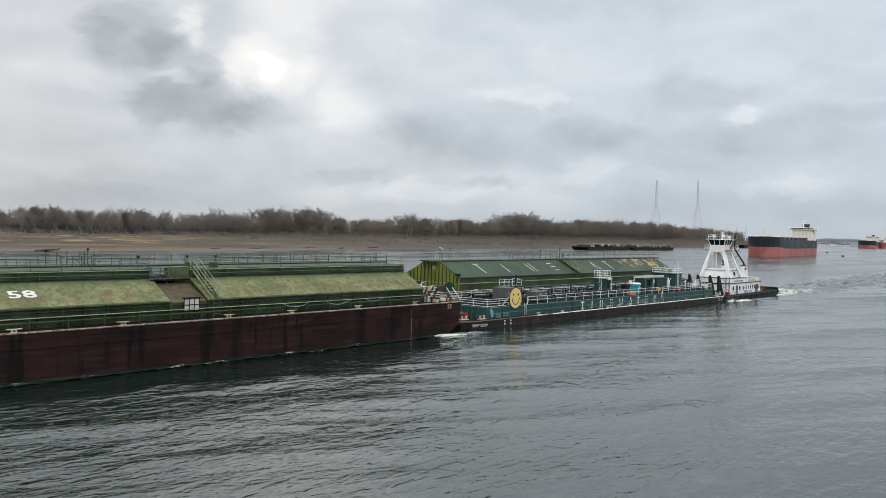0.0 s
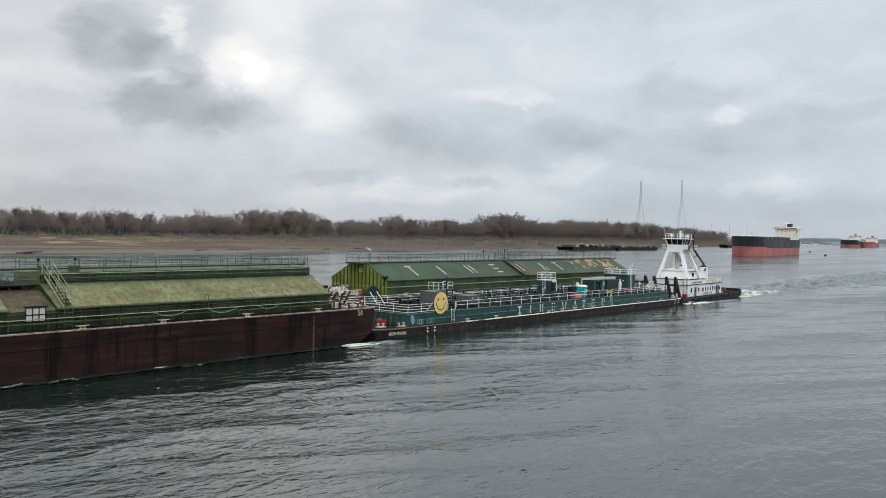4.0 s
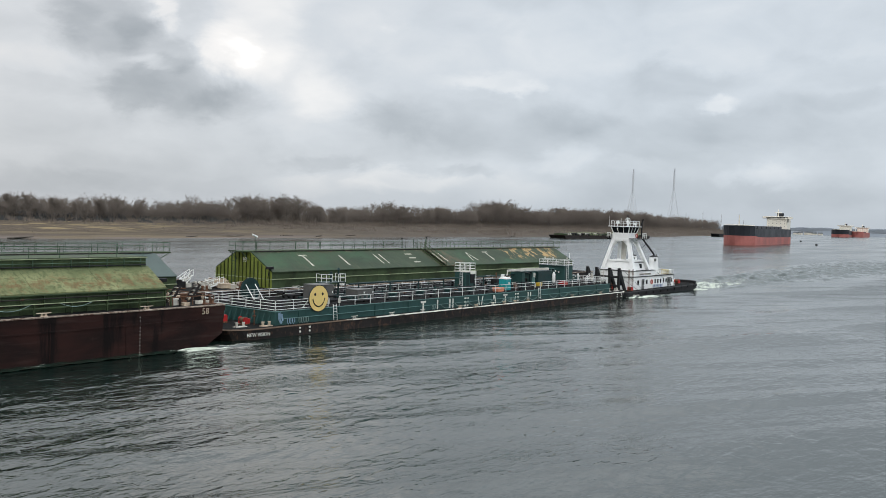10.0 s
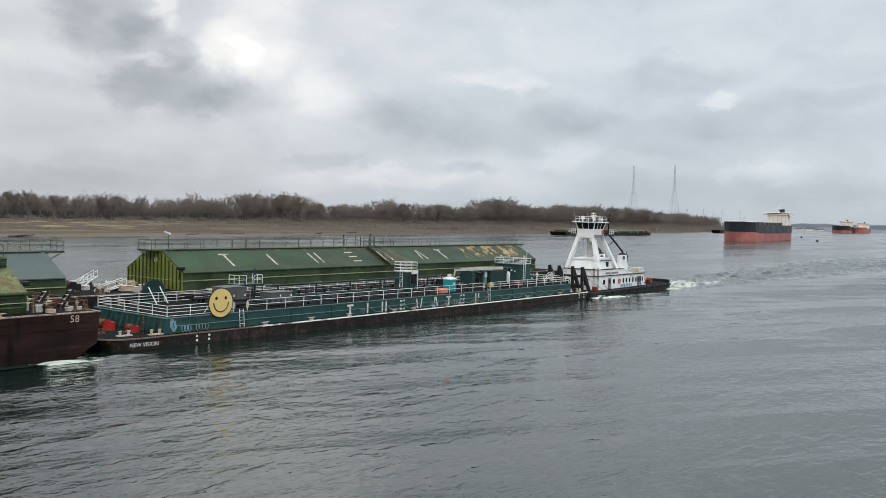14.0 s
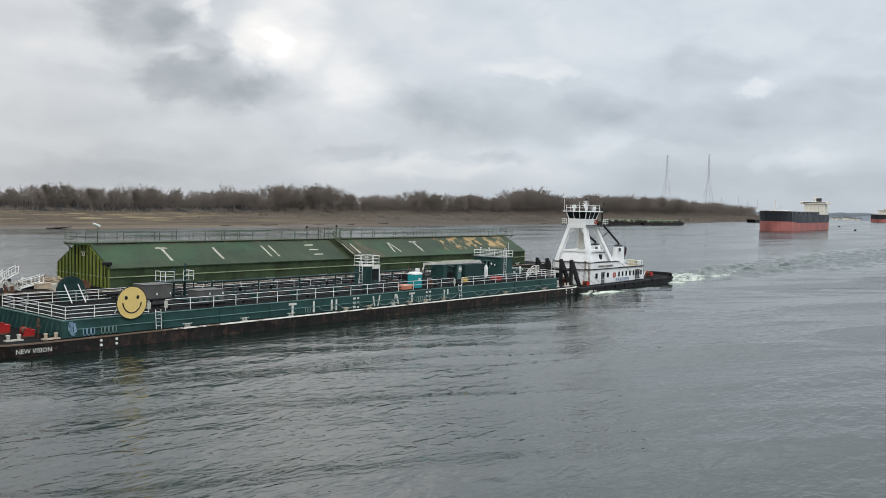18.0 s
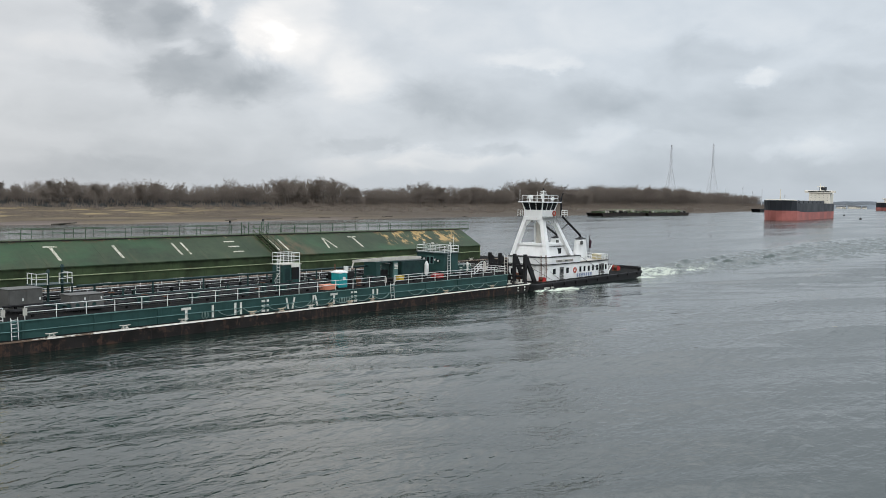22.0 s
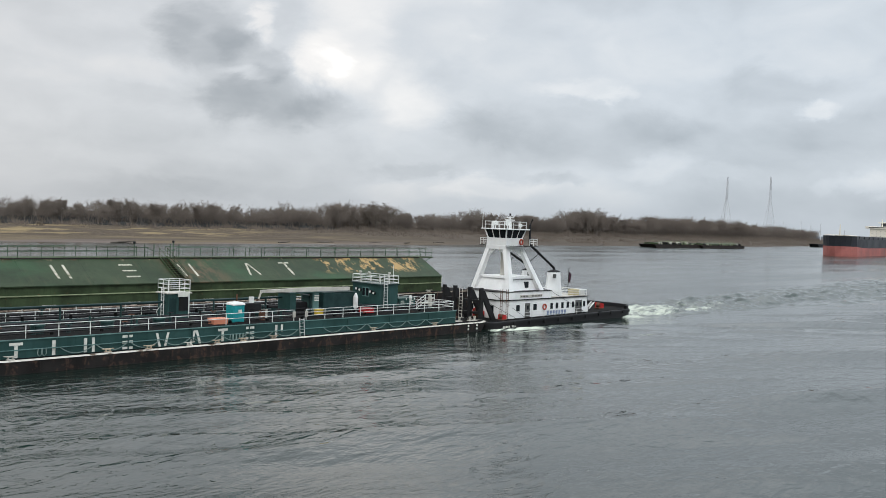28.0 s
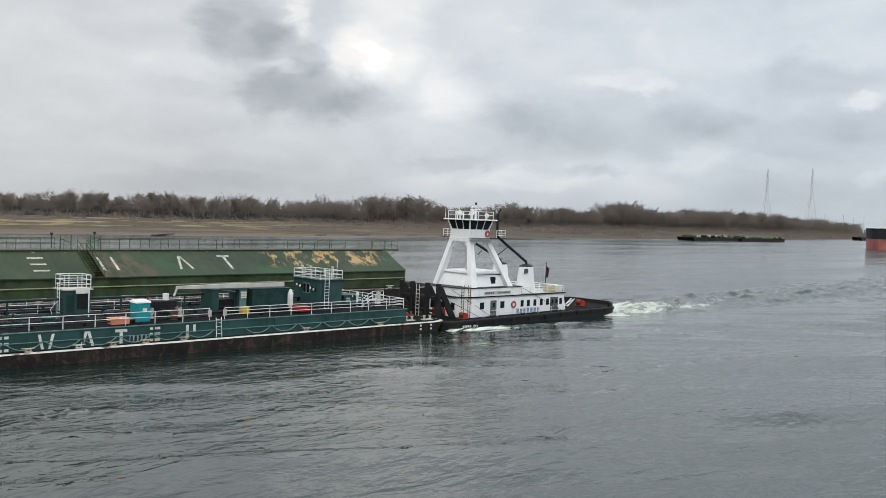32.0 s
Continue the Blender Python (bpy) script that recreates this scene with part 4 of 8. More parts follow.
def lattice_tower(x, y, height, width, label):
    """A river-crossing pylon: four legs that lean in, bracing, crossarms."""
    t = thing("transmission_tower", (x, y, 2.0), label, "pylon", "river crossing pylons")
    def half(z):
        u = z / height
        return width * (0.5 - 0.43 * min(1, u / 0.62)) if u < 0.62 else width * 0.07 * (1 - 0.5 * (u - 0.62) / 0.38)
    levels = [height * k for k in (0.0, 0.13, 0.25, 0.36, 0.46, 0.54, 0.62, 0.7, 0.78, 0.86, 0.93, 1.0)]
    for sx, sy in ((-1, -1), (1, -1), (1, 1), (-1, 1)):
        bm = line(B(), [(x + sx * half(a), y + sy * half(a), 2 + a) for a in levels], 0.4, 4)
        part("leg", bm, "galvanised", t)
    bm = B()
    for a, b in zip(levels, levels[1:]):
        for s in (-1, 1):
            for p, q in ((a, b), (b, a)):
                tube(bm, (x - half(p), y + s * half(p), 2 + p), (x + half(q), y + s * half(q), 2 + q), 0.19, 3)
                tube(bm, (x + s * half(p), y - half(p), 2 + p), (x + s * half(q), y + half(q), 2 + q), 0.19, 3)
        for s in (-1, 1):
            tube(bm, (x - half(b), y + s * half(b), 2 + b), (x + half(b), y + s * half(b), 2 + b), 0.12, 3)
    part("bracing", bm, "galvanised", t)
    for z, w, r in ((0.24, 0.66, 0.9), (0.55, 0.16, 0.5)):
        bm = B()
        box(bm, x - w * width * 0.62, x + w * width * 0.62, y - 0.8, y + 0.8, 2 + height * z - r, 2 + height * z + r)
        part("crossarm", bm, "galvanised", t)
    return t


for az, d, h in ((63.9, 1830, 119.5), (66.4, 1900, 126.5)):
    lattice_tower(d * math.sin(radians(az)), d * math.cos(radians(az)), h, 25.0, "tall grey lattice pylon rising behind the woods")
for az, d, h in ((67.2, 1500, 34), (68.2, 1520, 36), (68.75, 1600, 30), (69.3, 1540, 33), (70.6, 1560, 24)):
    px_, py_ = d * math.sin(radians(az)), d * math.cos(radians(az))
    t = thing("utility_mast", (px_, py_, 2.0), "thin grey steel mast behind the far trees", "mast", "masts behind the trees")
    bm = B()
    tube(bm, (px_, py_, 0), (px_, py_, h), 0.75, 5, 0.4)
    part("pole", bm, "galvanised", t)
    bm = B()
    box(bm, px_ - 2.2, px_ + 2.2, py_ - 0.3, py_ + 0.3, h - 4, h - 3.3)
    part("crossarm", bm, "galvanised", t)


def bulk_carrier(name, at, heading, length, beam, top, red, label, side="ship_black"):
    """An anchored ship, bow at its origin: hull, red boot top, hatches, house, funnel."""
    t = thing(name, at, label, "ship", "ships at anchor")
    t.rotation_euler[2] = radians(heading)
    o = Vector(at)
    BASE[t] = Vector((0, 0, 0))
    def ring(x, z, k):
        u = x / length
        w = beam / 2 * min(1.0, (u / (0.07 if k > 0.5 else 0.085)) ** 0.5 if u > 0 else 0.0) * (1 if u < 0.88 else 1 - (1.1 if k < 0.5 else 0.35) * (u - 0.88) / 0.12)
        return max(w, 0.35)
    st = [0.0, 0.01, 0.025, 0.05, 0.085, 0.09, 0.12, 0.18, 0.3, 0.6, 0.88, 0.95, 1.0]
    def shell(z0, z1, k0, k1, x0):
        bm = B()
        rows = []
        for u in st:
            xa, xb = length * u + x0[0] * (1 - u), length * u + x0[1] * (1 - u)
            sheer = (1.7 if u <= 0.085 else 0.0) if k1 == 1 else 0
            a, b = ring(length * u, z0, k0), ring(length * u, z1, k1)
            drop = 0.16 * red * min(1.0, max(0.0, (u - 0.085) / 0.12))
            za, zb = z0 - (drop if z0 > 0 else 0.0), z1 + sheer - (drop if k1 < 0.5 else 0.0)
            rows.append([(xa, -a, za), (xb, -b, zb), (xb, b, zb), (xa, a, za)])
        return loft(bm, rows)
    part("boot_top", shell(-3.0, red, 0.0, 0.3, (2.0, 0.0)), "ship_red", t, "red lower hull")
    part("hull", shell(red + 0.02, top, 0.32, 1.0, (0.0, -1.6)), side, t, "black upper hull" if side == "ship_black" else "red upper hull")
    bm = B()
    line(bm, [(length * 0.06, beam * 0.42, top + 2.0), (length * 0.01, beam * 0.2, top + 2.1), (length * -0.02, 0, top + 2.1), (length * 0.01, -beam * 0.2, top + 2.1), (length * 0.06, -beam * 0.42, top + 2.0), (length * 0.085, -beam * 0.48, top + 1.9)], 0.3, 5)
    part("bulwark_rail", bm, "ship_cream", t)
    for i in range(7):
        xa = length * (0.16 + i * 0.092)
        bm = B()
        box(bm, xa, xa + length * 0.072, -beam * 0.3, beam * 0.3, top, top + 1.9, 0.2)
        part("hatch_cover", bm, "ship_grey", t)
    bm = B()
    tube(bm, (length * 0.075, 0, top), (length * 0.075, 0, top + 9), 0.5, 6, 0.3)
    part("foremast", bm, "ship_cream", t)
    hx0, hx1 = length * 0.86, length * 0.955
    bm = B()
    box(bm, hx0, hx1, -beam * 0.37, beam * 0.37, top - 0.1, top + 8.2, 0.15)
    house = part("deckhouse", bm, "ship_cream", t, "cream white accommodation block")
    bm = B()
    box(bm, hx0 - 1.0, hx0 + 7, -beam * 0.52, beam * 0.52, top + 8.2, top + 9.9, 0.15)
    part("bridge", bm, "ship_cream", t)
    bm = B()
    box(bm, hx0 - 1.1, hx0 + 7.1, -beam * 0.40, beam * 0.40, top + 8.9, top + 9.4)
    part("bridge_windows", bm, "glass", t)
    for z in (top + 2.2, top + 4.2, top + 6.2):
        for j in range(5):
            yy = -beam * 0.29 + j * beam * 0.145
            bm = B()
            box(bm, hx0 - 0.05, hx0 + 0.1, yy - 0.22, yy + 0.22, z, z + 0.4)
            part("window", bm, "ship_grey", house)
    bm = B()
    box(bm, hx1 - 4, hx1 + 1.5, -2.2, 2.2, top + 7.4, top + 12.9, 0.3)
    part("funnel", bm, "ship_black", t, "black funnel")
    bm = B()
    tube(bm, (hx0 + 4, 0, top + 9.8), (hx0 + 4, 0, top + 15.6), 0.45, 5, 0.2)
    box(bm, hx0 + 3.7, hx0 + 4.3, -2.6, 2.6, top + 12.6, top + 13.1)
    part("radar_mast", bm, "ship_cream", t)
    return t


bulk_carrier("bulk_carrier", (575, 208.2, 0), 6.6, 158, 20.5, 11.2, 6.3, "black bulk carrier with red lower hull riding high at anchor")
bulk_carrier("bulk_carrier", (1594, 398, 0), 10.5, 185, 27, 11.0, 5.0, "far black and red bulk carrier at anchor")
bulk_carrier("bulk_carrier", (1705, 400, 0), 8.0, 170, 26, 8.5, 4.0, "far bulk carrier with faded red hull at anchor", "ship_red")


def simple_barge(name, x0, x1, y0, y1, z, roof, label):
    """A moored covered barge seen from far off."""
    t = thing(name, ((x0 + x1) / 2, (y0 + y1) / 2, 0), label, "barge", "moored barges")
    bm = B()
    prism(bm, [(x0, z), (x0 + 1, z - 1.2), (x0 + 4, -1), (x1 - 4, -1), (x1 - 1, z - 1.2), (x1, z)], y0, y1, "y")
    part("hull", bm, "black_hull", t)
    bm = B()
    ym = (y0 + y1) / 2
    prism(bm, [(y0 + 1.2, z), (y1 - 1.2, z), (y1 - 1.2, z + 0.9), (ym + 1, z + roof), (ym - 1, z + roof), (y0 + 1.2, z + 0.9)], x0 + 5, x1 - 5)
    part("cover", bm, "moss_green", t)
    bm = B()
    for i in range(9):
        xx = x0 + 6 + (x1 - x0 - 12) * i / 8
        tube(bm, (xx, y0 + 1.4, z + 0.9), (xx, y0 + 1.4, z + 2.0), 0.09, 4)
        tube(bm, (xx, ym, z + roof), (xx, ym, z + roof + 1.0), 0.09, 4)
    tube(bm, (x0 + 6, y0 + 1.4, z + 2.0), (x1 - 6, y0 + 1.4, z + 2.0), 0.07, 4)
    tube(bm, (x0 + 6, ym, z + roof + 1.0), (x1 - 6, ym, z + roof + 1.0), 0.07, 4)
    part("railing", bm, "moss_pale", t)
    r = random.Random(int(x0))
    for i in range(34):
        xx = r.uniform(x0 + 2, x1 - 6)
        w, hh = r.uniform(0.8, 4.5), r.uniform(0.5, 1.7)
        bm = box(B(), xx, xx + w, y0 + 0.6, y0 + 0.6 + r.uniform(0.6, 2), z, z + hh, 0.05)
        part("deck_gear", bm, r.choice(("black", "rust_top", "moss_pale", "white_dull", "moss_green", "black", "moss_pale")), t)
    return t


simple_barge("moored_barge", 545, 611, 318, 331, 2.4, 1.2, "low black barge with green deck gear moored by the far bank")
simple_barge("moored_barge", 609, 680, 316, 329, 2.2, 1.6, "black barge with pale green covers moored by the far bank")
bm = B()
prism(bm, [(1000, 3.5), (1004, -1), (1042, -1), (1046, 3.2)], 380, 390, "y")
single("work_boat", bm, "black", "small dark work boat lying by the far shore", "boat")
for az, d in ((73.89, 900), (74.76, 720)):
    bx, by = d * math.sin(radians(az)), d * math.cos(radians(az))
    bm = B()
    tube(bm, (bx, by, -0.5), (bx, by, 0.9), 1.2, 10, 0.8)
    tube(bm, (bx, by, 0.9), (bx, by, 1.4), 0.25, 6, 0.18)
    single("mooring_buoy", bm, "black", "dark mooring buoy on the river", "buoy", "mooring buoys")
# pale sheds on the far shore
for az, d, w, h in ((73.6, 2040, 9, 3), (73.85, 2050, 7, 3), (74.22, 2060, 9, 4), (74.42, 2060, 6, 4), (74.6, 2060, 10, 3), (74.95, 2050, 8, 3)):
    bx, by = d * math.sin(radians(az)), d * math.cos(radians(az))
    t = thing("shed", (bx, by, 0), "small pale shed on the far river shore", "shed", "sheds on the far shore")
    part("wall", box(B(), bx - 5, bx + 5, by - w / 2, by + w / 2, -0.5, h), "ship_cream", t)
    part("roof", prism(B(), [(bx - 5.6, h), (bx + 5.6, h), (bx, h + 2.4)], by - w / 2 - 0.5, by + w / 2 + 0.5, "y"), "ship_grey", t)

# ---- the tow: four barges and the pusher, that move down the river together ----


def barge_hull(t, x0, x1, y0, y1, z, mat, top_mat, rake0=5.0, rake1=5.0, edge="rub", band=0.55):
    """Box hull with raked ends, a darker strake at the deck edge and a rubbing bar."""
    zb = z - band
    bm = B()
    prism(bm, [(x0, zb), (x0 + 0.2, 1.1), (x0 + rake0, -1.2), (x1 - rake1, -1.2), (x1 - 0.2, 1.1), (x1, zb)], y0, y1, "y")
    hull = part("hull", bm, mat, t)
    bm = B()
    box(bm, x0 - 0.05, x1 + 0.05, y0 - 0.05, y1 + 0.05, zb + 0.004, z - 0.12)
    part("top_strake", bm, top_mat, hull)
    bm = B()
    box(bm, x0 - 0.1, x1 + 0.1, y0 - 0.1, y1 + 0.1, z - 0.116, z, 0.03)
    part("deck_edge", bm, edge, hull)
    bm = B()
    box(bm, x0 + 0.25, x1 - 0.25, y0 + 0.25, y1 - 0.25, z - 0.05, z + 0.012)
    part("deck", bm, "deck_dark", t)
    return hull


def hull_seams(hull, x0, x1, y, z0, z1, gap, mat):
    bm = B()
    box(bm, -0.035, 0.035, -0.015, 0.015, z0, z1)
    seam = mesh_of(bm, "plate_seam", mat)
    n = int((x1 - x0) / gap)
    for i in range(1, n):
        place("plate_seam", seam, hull, (x0 + i * gap, y - 0.012, 0))


# --- the near leading barge ---
AX0, AX1, AY0, AY1, AZ = -3.0, 81.0, 63.9, 76.7, 3.65
A = thing("grain_barge", (39, 70.3, 0), "covered barge with rusty dark hull and mossy green roof", "barge", "barges of the tow", moves=True)
hullA = barge_hull(A, AX0, AX1, AY0, AY1, AZ, "rust_hull", "rust_hull", 6, 4.0)
hull_seams(hullA, 20, 80, AY0, 0.1, 3.05, 6.4, "rust_hull")
bm = B()
box(bm, 24, 79.5, AY0 - 0.06, AY0, 2.38, 2.5)
part("rubbing_bar", bm, "rust_hull", hullA)
# coaming, roof slope, raised ridge, in two covers with a gap between them


def cover_a(x0, x1):
    bm = B()
    box(bm, x0, x1, 65.4, 75.2, AZ + 0.02, 5.08)
    coam = part("coaming", bm, "moss_green", A)
    bm = B()
    box(bm, -0.05, 0.05, -0.12, 0.0, AZ, 5.05)
    rib = mesh_of(bm, "stiffener", "moss_green")
    n = int((x1 - x0) / 1.8)
    for i in range(n + 1):
        place("stiffener", rib, coam, (x0 + 0.1 + (x1 - x0 - 0.2) * i / n, 65.395, 0))
    bm = B()
    box(bm, x0 - 0.1, x1 + 0.1, 65.2, 75.4, 5.084, 5.2, 0.02)
    part("coaming_lip", bm, "moss_green", coam)
    n = max(1, round((x1 - x0) / 5.6))
    w = (x1 - x0) / n
    for i in range(n):
        a, b = x0 + w * i + 0.01, x0 + w * (i + 1) - 0.01
        bm = B()
        prism(bm, [(65.3, 5.204), (65.3, 5.29), (68.15, 6.98), (68.15, 6.88)], a, b)
        part("roof_panel", bm, "moss_roof", A)
        bm = B()
        prism(bm, [(75.3, 5.204), (75.3, 5.29), (72.45, 6.98), (72.45, 6.88)], a, b)
        part("roof_panel", bm, "moss_roof", A)
    bm = B()
    prism(bm, [(65.5, 5.19), (75.1, 5.19), (72.4, 6.8), (68.2, 6.8)], x0 + 0.05, x1 - 0.05)
    part("roof_core", bm, "moss_green", A)
    bm = B()
    box(bm, x0 + 0.2, x1 - 0.2, 68.18, 72.42, 6.7, 7.66)
    ridge = part("ridge_box", bm, "moss_green", A)
    bm = B()
    box(bm, x0 + 0.1, x1 - 0.1, 68.05, 72.55, 7.664, 7.74, 0.02)
    part("ridge_top", bm, "moss_pale", ridge, "worn pale green roof edge")
    bm = B()
    box(bm, x0 + 0.14, x1 - 0.14, 68.12, 72.48, 7.764, 7.8)
    part("ridge_deck", bm, "moss_green", ridge)
    bm = B()
    tube(bm, (0, 0, 6.9), (0, 0, 7.7), 0.05, 5)
    st = mesh_of(bm, "strut", "rail_green")
    for i in range(int((x1 - x0) / 1.6)):
        place("strut", st, ridge, (x0 + 0.9 + 1.6 * i, 68.05, 0))
    for z, r in ((7.1, 0.05), (7.36, 0.035)):
        part("side_rail", line(B(), [(x0 + 0.3, 68.0, z), (x1 - 0.3, 68.0, z)], r, 5), "rail_green" if r < 0.04 else "black", ridge)
    railing(A, [(x0 + 0.4, 68.3, 7.8), (x1 - 0.4, 68.3, 7.8)], 0.95, (1.0, 0.5), 2.6, 0.026, "rail_green")
    railing(A, [(x0 + 0.4, 72.3, 7.8), (x1 - 0.4, 72.3, 7.8)], 0.95, (1.0, 0.5), 2.6, 0.026, "rail_green")


cover_a(2.0, 43.2)
cover_a(47.0, 75.9)
bm = B()
prism(bm, [(65.4, 5.08), (75.2, 5.08), (72.4, 6.55), (68.2, 6.55)], 43.22, 46.98)
part("gap_plating", bm, "gap_brown", A, "stained plating between the covers")
part("gap_coaming", box(B(), 43.22, 46.98, 65.42, 75.18, AZ + 0.02, 5.07), "moss_green", A)
bm = B()
box(bm, 45.7, 47.2, 68.4, 69.6, 6.5, 7.95, 0.04)
part("locker", bm, "moss_roof", A, "mossy green steel locker")
stairs(A, 47.4, (68.6, 7.75), (65.1, 5.2), 0.75, "moss_pale", 10)
ladder(A, 47.7, 64.95, AZ, 5.35, 0.7, "rail_green")
# railed landing over the gap
for yy in (67.9, 72.5):
    railing(A, [(42.9, yy, 6.9), (45.9, yy, 6.9)], 1.0, (1.0, 0.7, 0.35, 0.05), 0.95, 0.03, "grey_box", "grey steel landing rails")
part("landing", box(B(), 42.9, 46.8, 67.8, 72.6, 6.78, 6.88), "deck_dark", A)
for xx in (43.1, 44.3, 45.5):
    part("landing_brace", tube(B(), (xx, 67.9, 6.9), (xx + 0.9, 68.1, 5.9), 0.04, 5), "grey_box", A)
for z, r in ((4.86, 0.05), (4.42, 0.06)):
    part("coaming_pipe", line(B(), [(3.0, 65.22, z), (75.4, 65.22, z)], r, 6), "rust_top", A, "dark pipe along the coaming")
# framed notice board that stands on the deck edge
bm = B()
for zz in (4.35, 4.85, 5.42):
    box(bm, 44.35, 45.95, 64.98, 65.04, zz - 0.04, zz + 0.04)
for xx in (44.38, 44.9, 45.4, 45.92):
    box(bm, xx - 0.03, xx + 0.03, 64.985, 65.035, AZ, 5.42)
board = part("sign_frame", bm, "black", A)
for i in range(3):
    for j in range(2):
        bm = B()
        box(bm, 44.43 + 0.5 * i, 44.85 + 0.5 * i, 65.0, 65.02, 4.4 + 0.5 * j, 4.8 + 0.52 * j)
        part("pane", bm, "white_dull", board)
bm = B()
box(bm, 44.25, 46.05, 64.9, 65.12, 5.42, 5.52)
part("cap_board", bm, "black", board)
# long pale pipe along the walkway, on stands
bm = B()
line(bm, [(0, 64.75, 4.52), (76.0, 64.75, 4.52)], 0.038, 7)
pipeA = part("pipe", bm, "moss_pale", A, "long pale deck pipe")
bm = B()
line(bm, [(2, 64.95, 4.15), (75.5, 64.95, 4.15)], 0.09, 7)
part("pipe", bm, "moss_green", A)
bm = B()
box(bm, -0.04, 0.04, -0.05, 0.05, AZ, 4.5)
stand = mesh_of(bm, "pipe_stand", "moss_green")
for i in range(26):
    place("pipe_stand", stand, pipeA, (1.0 + 3.0 * i, 64.78, 0))
for x in (22.5, 60.5):
    bm = B()
    for s in (0.0, 0.35):
        tube(bm, (x + s, 65.15, AZ + 0.1), (x + s, 65.15, 5.7), 0.022, 5)
    line(bm, [(x, 65.15, 5.7), (x + 0.17, 65.15, 5.8), (x + 0.35, 65.15, 5.7)], 0.022, 5)
    part("vent_pipe", bm, "rail_green", A)
for x0, x1, dz in ((55.0, 58.2, 0.35), (60.5, 63.6, 0.4), (66.0, 68.6, 0.3), (24.0, 27.0, 0.3)):
    bm = B()
    line(bm, [(x0 + (x1 - x0) * i / 8, 64.62, 4.5 - dz * 4 * (i / 8) * (1 - i / 8)) for i in range(9)], 0.03, 5)
    part("hose", bm, "hose", A)
for x in (29.6, 38.2, 48.4, 55.6, 64.4, 73.2):
    cleat(A, x, 64.12, AZ, "pink", long=1.15)
for i in range(11):
    bm = B()
    box(bm, 72.43, 72.51, AY0 - 0.02, AY0 + 0.01, 0.1 + 0.29 * i, 0.18 + 0.29 * i)
    part("draft_mark", bm, "white_dull", hullA)
writing("58", 0.78, A, pose(78.5, AY0 - 0.09, 2.9) @ FACING, "pink")
sl = math.atan2(6.98 - 5.29, 68.15 - 65.3)
writing("58", 1.3, A, pose(30.2, 66.35, 5.29 + math.tan(sl) * 1.05 + 0.03) @ Matrix.Rotation(sl, 4, "X"), stretch=1.75, bold=0.025)
for x in (42.4, 47.3, 50.4):
    t = thing("deck_light", (x, 69.0, 7.8), "dark floodlight on a thin post on the barge roof", "lamp", "roof lights", moves=True)
    bm = B()
    tube(bm, (x, 69.0, 6.5), (x, 69.0, 8.75), 0.03, 6)
    part("post", bm, "rail_green", t)
    bm = B()
    box(bm, x - 0.11, x + 0.11, 68.9, 69.1, 8.72, 8.95, 0.04)
    part("lamp_head", bm, "black", t)
t = thing("flood_lamp", (75.9, 66.6, 5.2), "black flood lamp on the end of the barge cover", "lamp", moves=True)
part("bracket", tube(B(), (75.8, 66.6, 5.2), (76.1, 66.4, 5.7), 0.045, 6), "black", t)
part("lamp_head", box(B(), 75.85, 76.6, 66.2, 66.6, 5.65, 5.98, 0.05), "black", t)
# zigzag pipes, a dark tread plate and boxes on the landing
part("landing_pipe", line(B(), [(42.6, 67.9, 8.2), (43.1, 67.8, 7.4), (44.2, 67.8, 7.3), (44.7, 67.8, 8.0), (45.2, 67.8, 7.3), (46.6, 67.8, 7.3)], 0.05, 6), "rail_green", A)
part("landing_pipe", line(B(), [(43.6, 68.2, 6.9), (44.2, 68.2, 7.8), (44.8, 68.2, 7.0), (45.4, 68.2, 7.9)], 0.045, 6), "rail_green", A)
for x, w in ((47.6, 0.5), (50.2, 0.7)):
    part("roof_box", box(B(), x, x + w, 69.2, 69.8, 7.8, 8.3, 0.04), "moss_green", A)
# winches and clutter on the after deck
winch("deck_winch", 77.6, 65.6, AZ, "rust", "rust-brown deck winch on the barge's after deck", 0.5)
winch("deck_winch", 78.2, 68.4, AZ, "rust", "rust-brown deck winch on the barge's after deck", 0.55)
winch("deck_winch", 78.0, 74.0, AZ, "white_dull", "dull white deck winch on the barge's after deck", 0.65)
bollards(A, 79.8, 64.7, AZ, "rust")
bollards(A, 79.6, 71.5, AZ, "white_dull")
for x, y in ((77.2, 66.8), (79.4, 67.0)):
    t = thing("deck_step", (x, y, AZ), "small dark steel steps with pale treads on the barge deck", "steps", "deck steps", moves=True)
    for s in (0, 0.7):
        bm = B()
        prism(bm, [(x, AZ), (x + 0.25, AZ), (x + 1.3, AZ + 1.5), (x + 1.05, AZ + 1.5)], y + s - 0.04, y + s + 0.04, "y")
        part("stringer", bm, "rust_top", t)
    for i in range(4):
        bm = B()
        box(bm, x + 0.25 + 0.25 * i, x + 0.55 + 0.25 * i, y, y + 0.7, AZ + 0.3 + 0.35 * i, AZ + 0.35 + 0.35 * i)
        part("tread", bm, "white_dull", t)
bm = B()
line(bm, [(76.3, 65.0, 4.4), (80.6, 65.0, 4.4), (80.6, 75.5, 4.4)], 0.04, 5)
for p in ((76.3, 65.0), (78.4, 65.0), (80.6, 65.0), (80.6, 68.5), (80.6, 72), (80.6, 75.5)):
    tube(bm, (p[0], p[1], AZ), (p[0], p[1], 4.4), 0.04, 5)
part("chain_rail", bm, "rust", A)
rnd = random.Random(21)
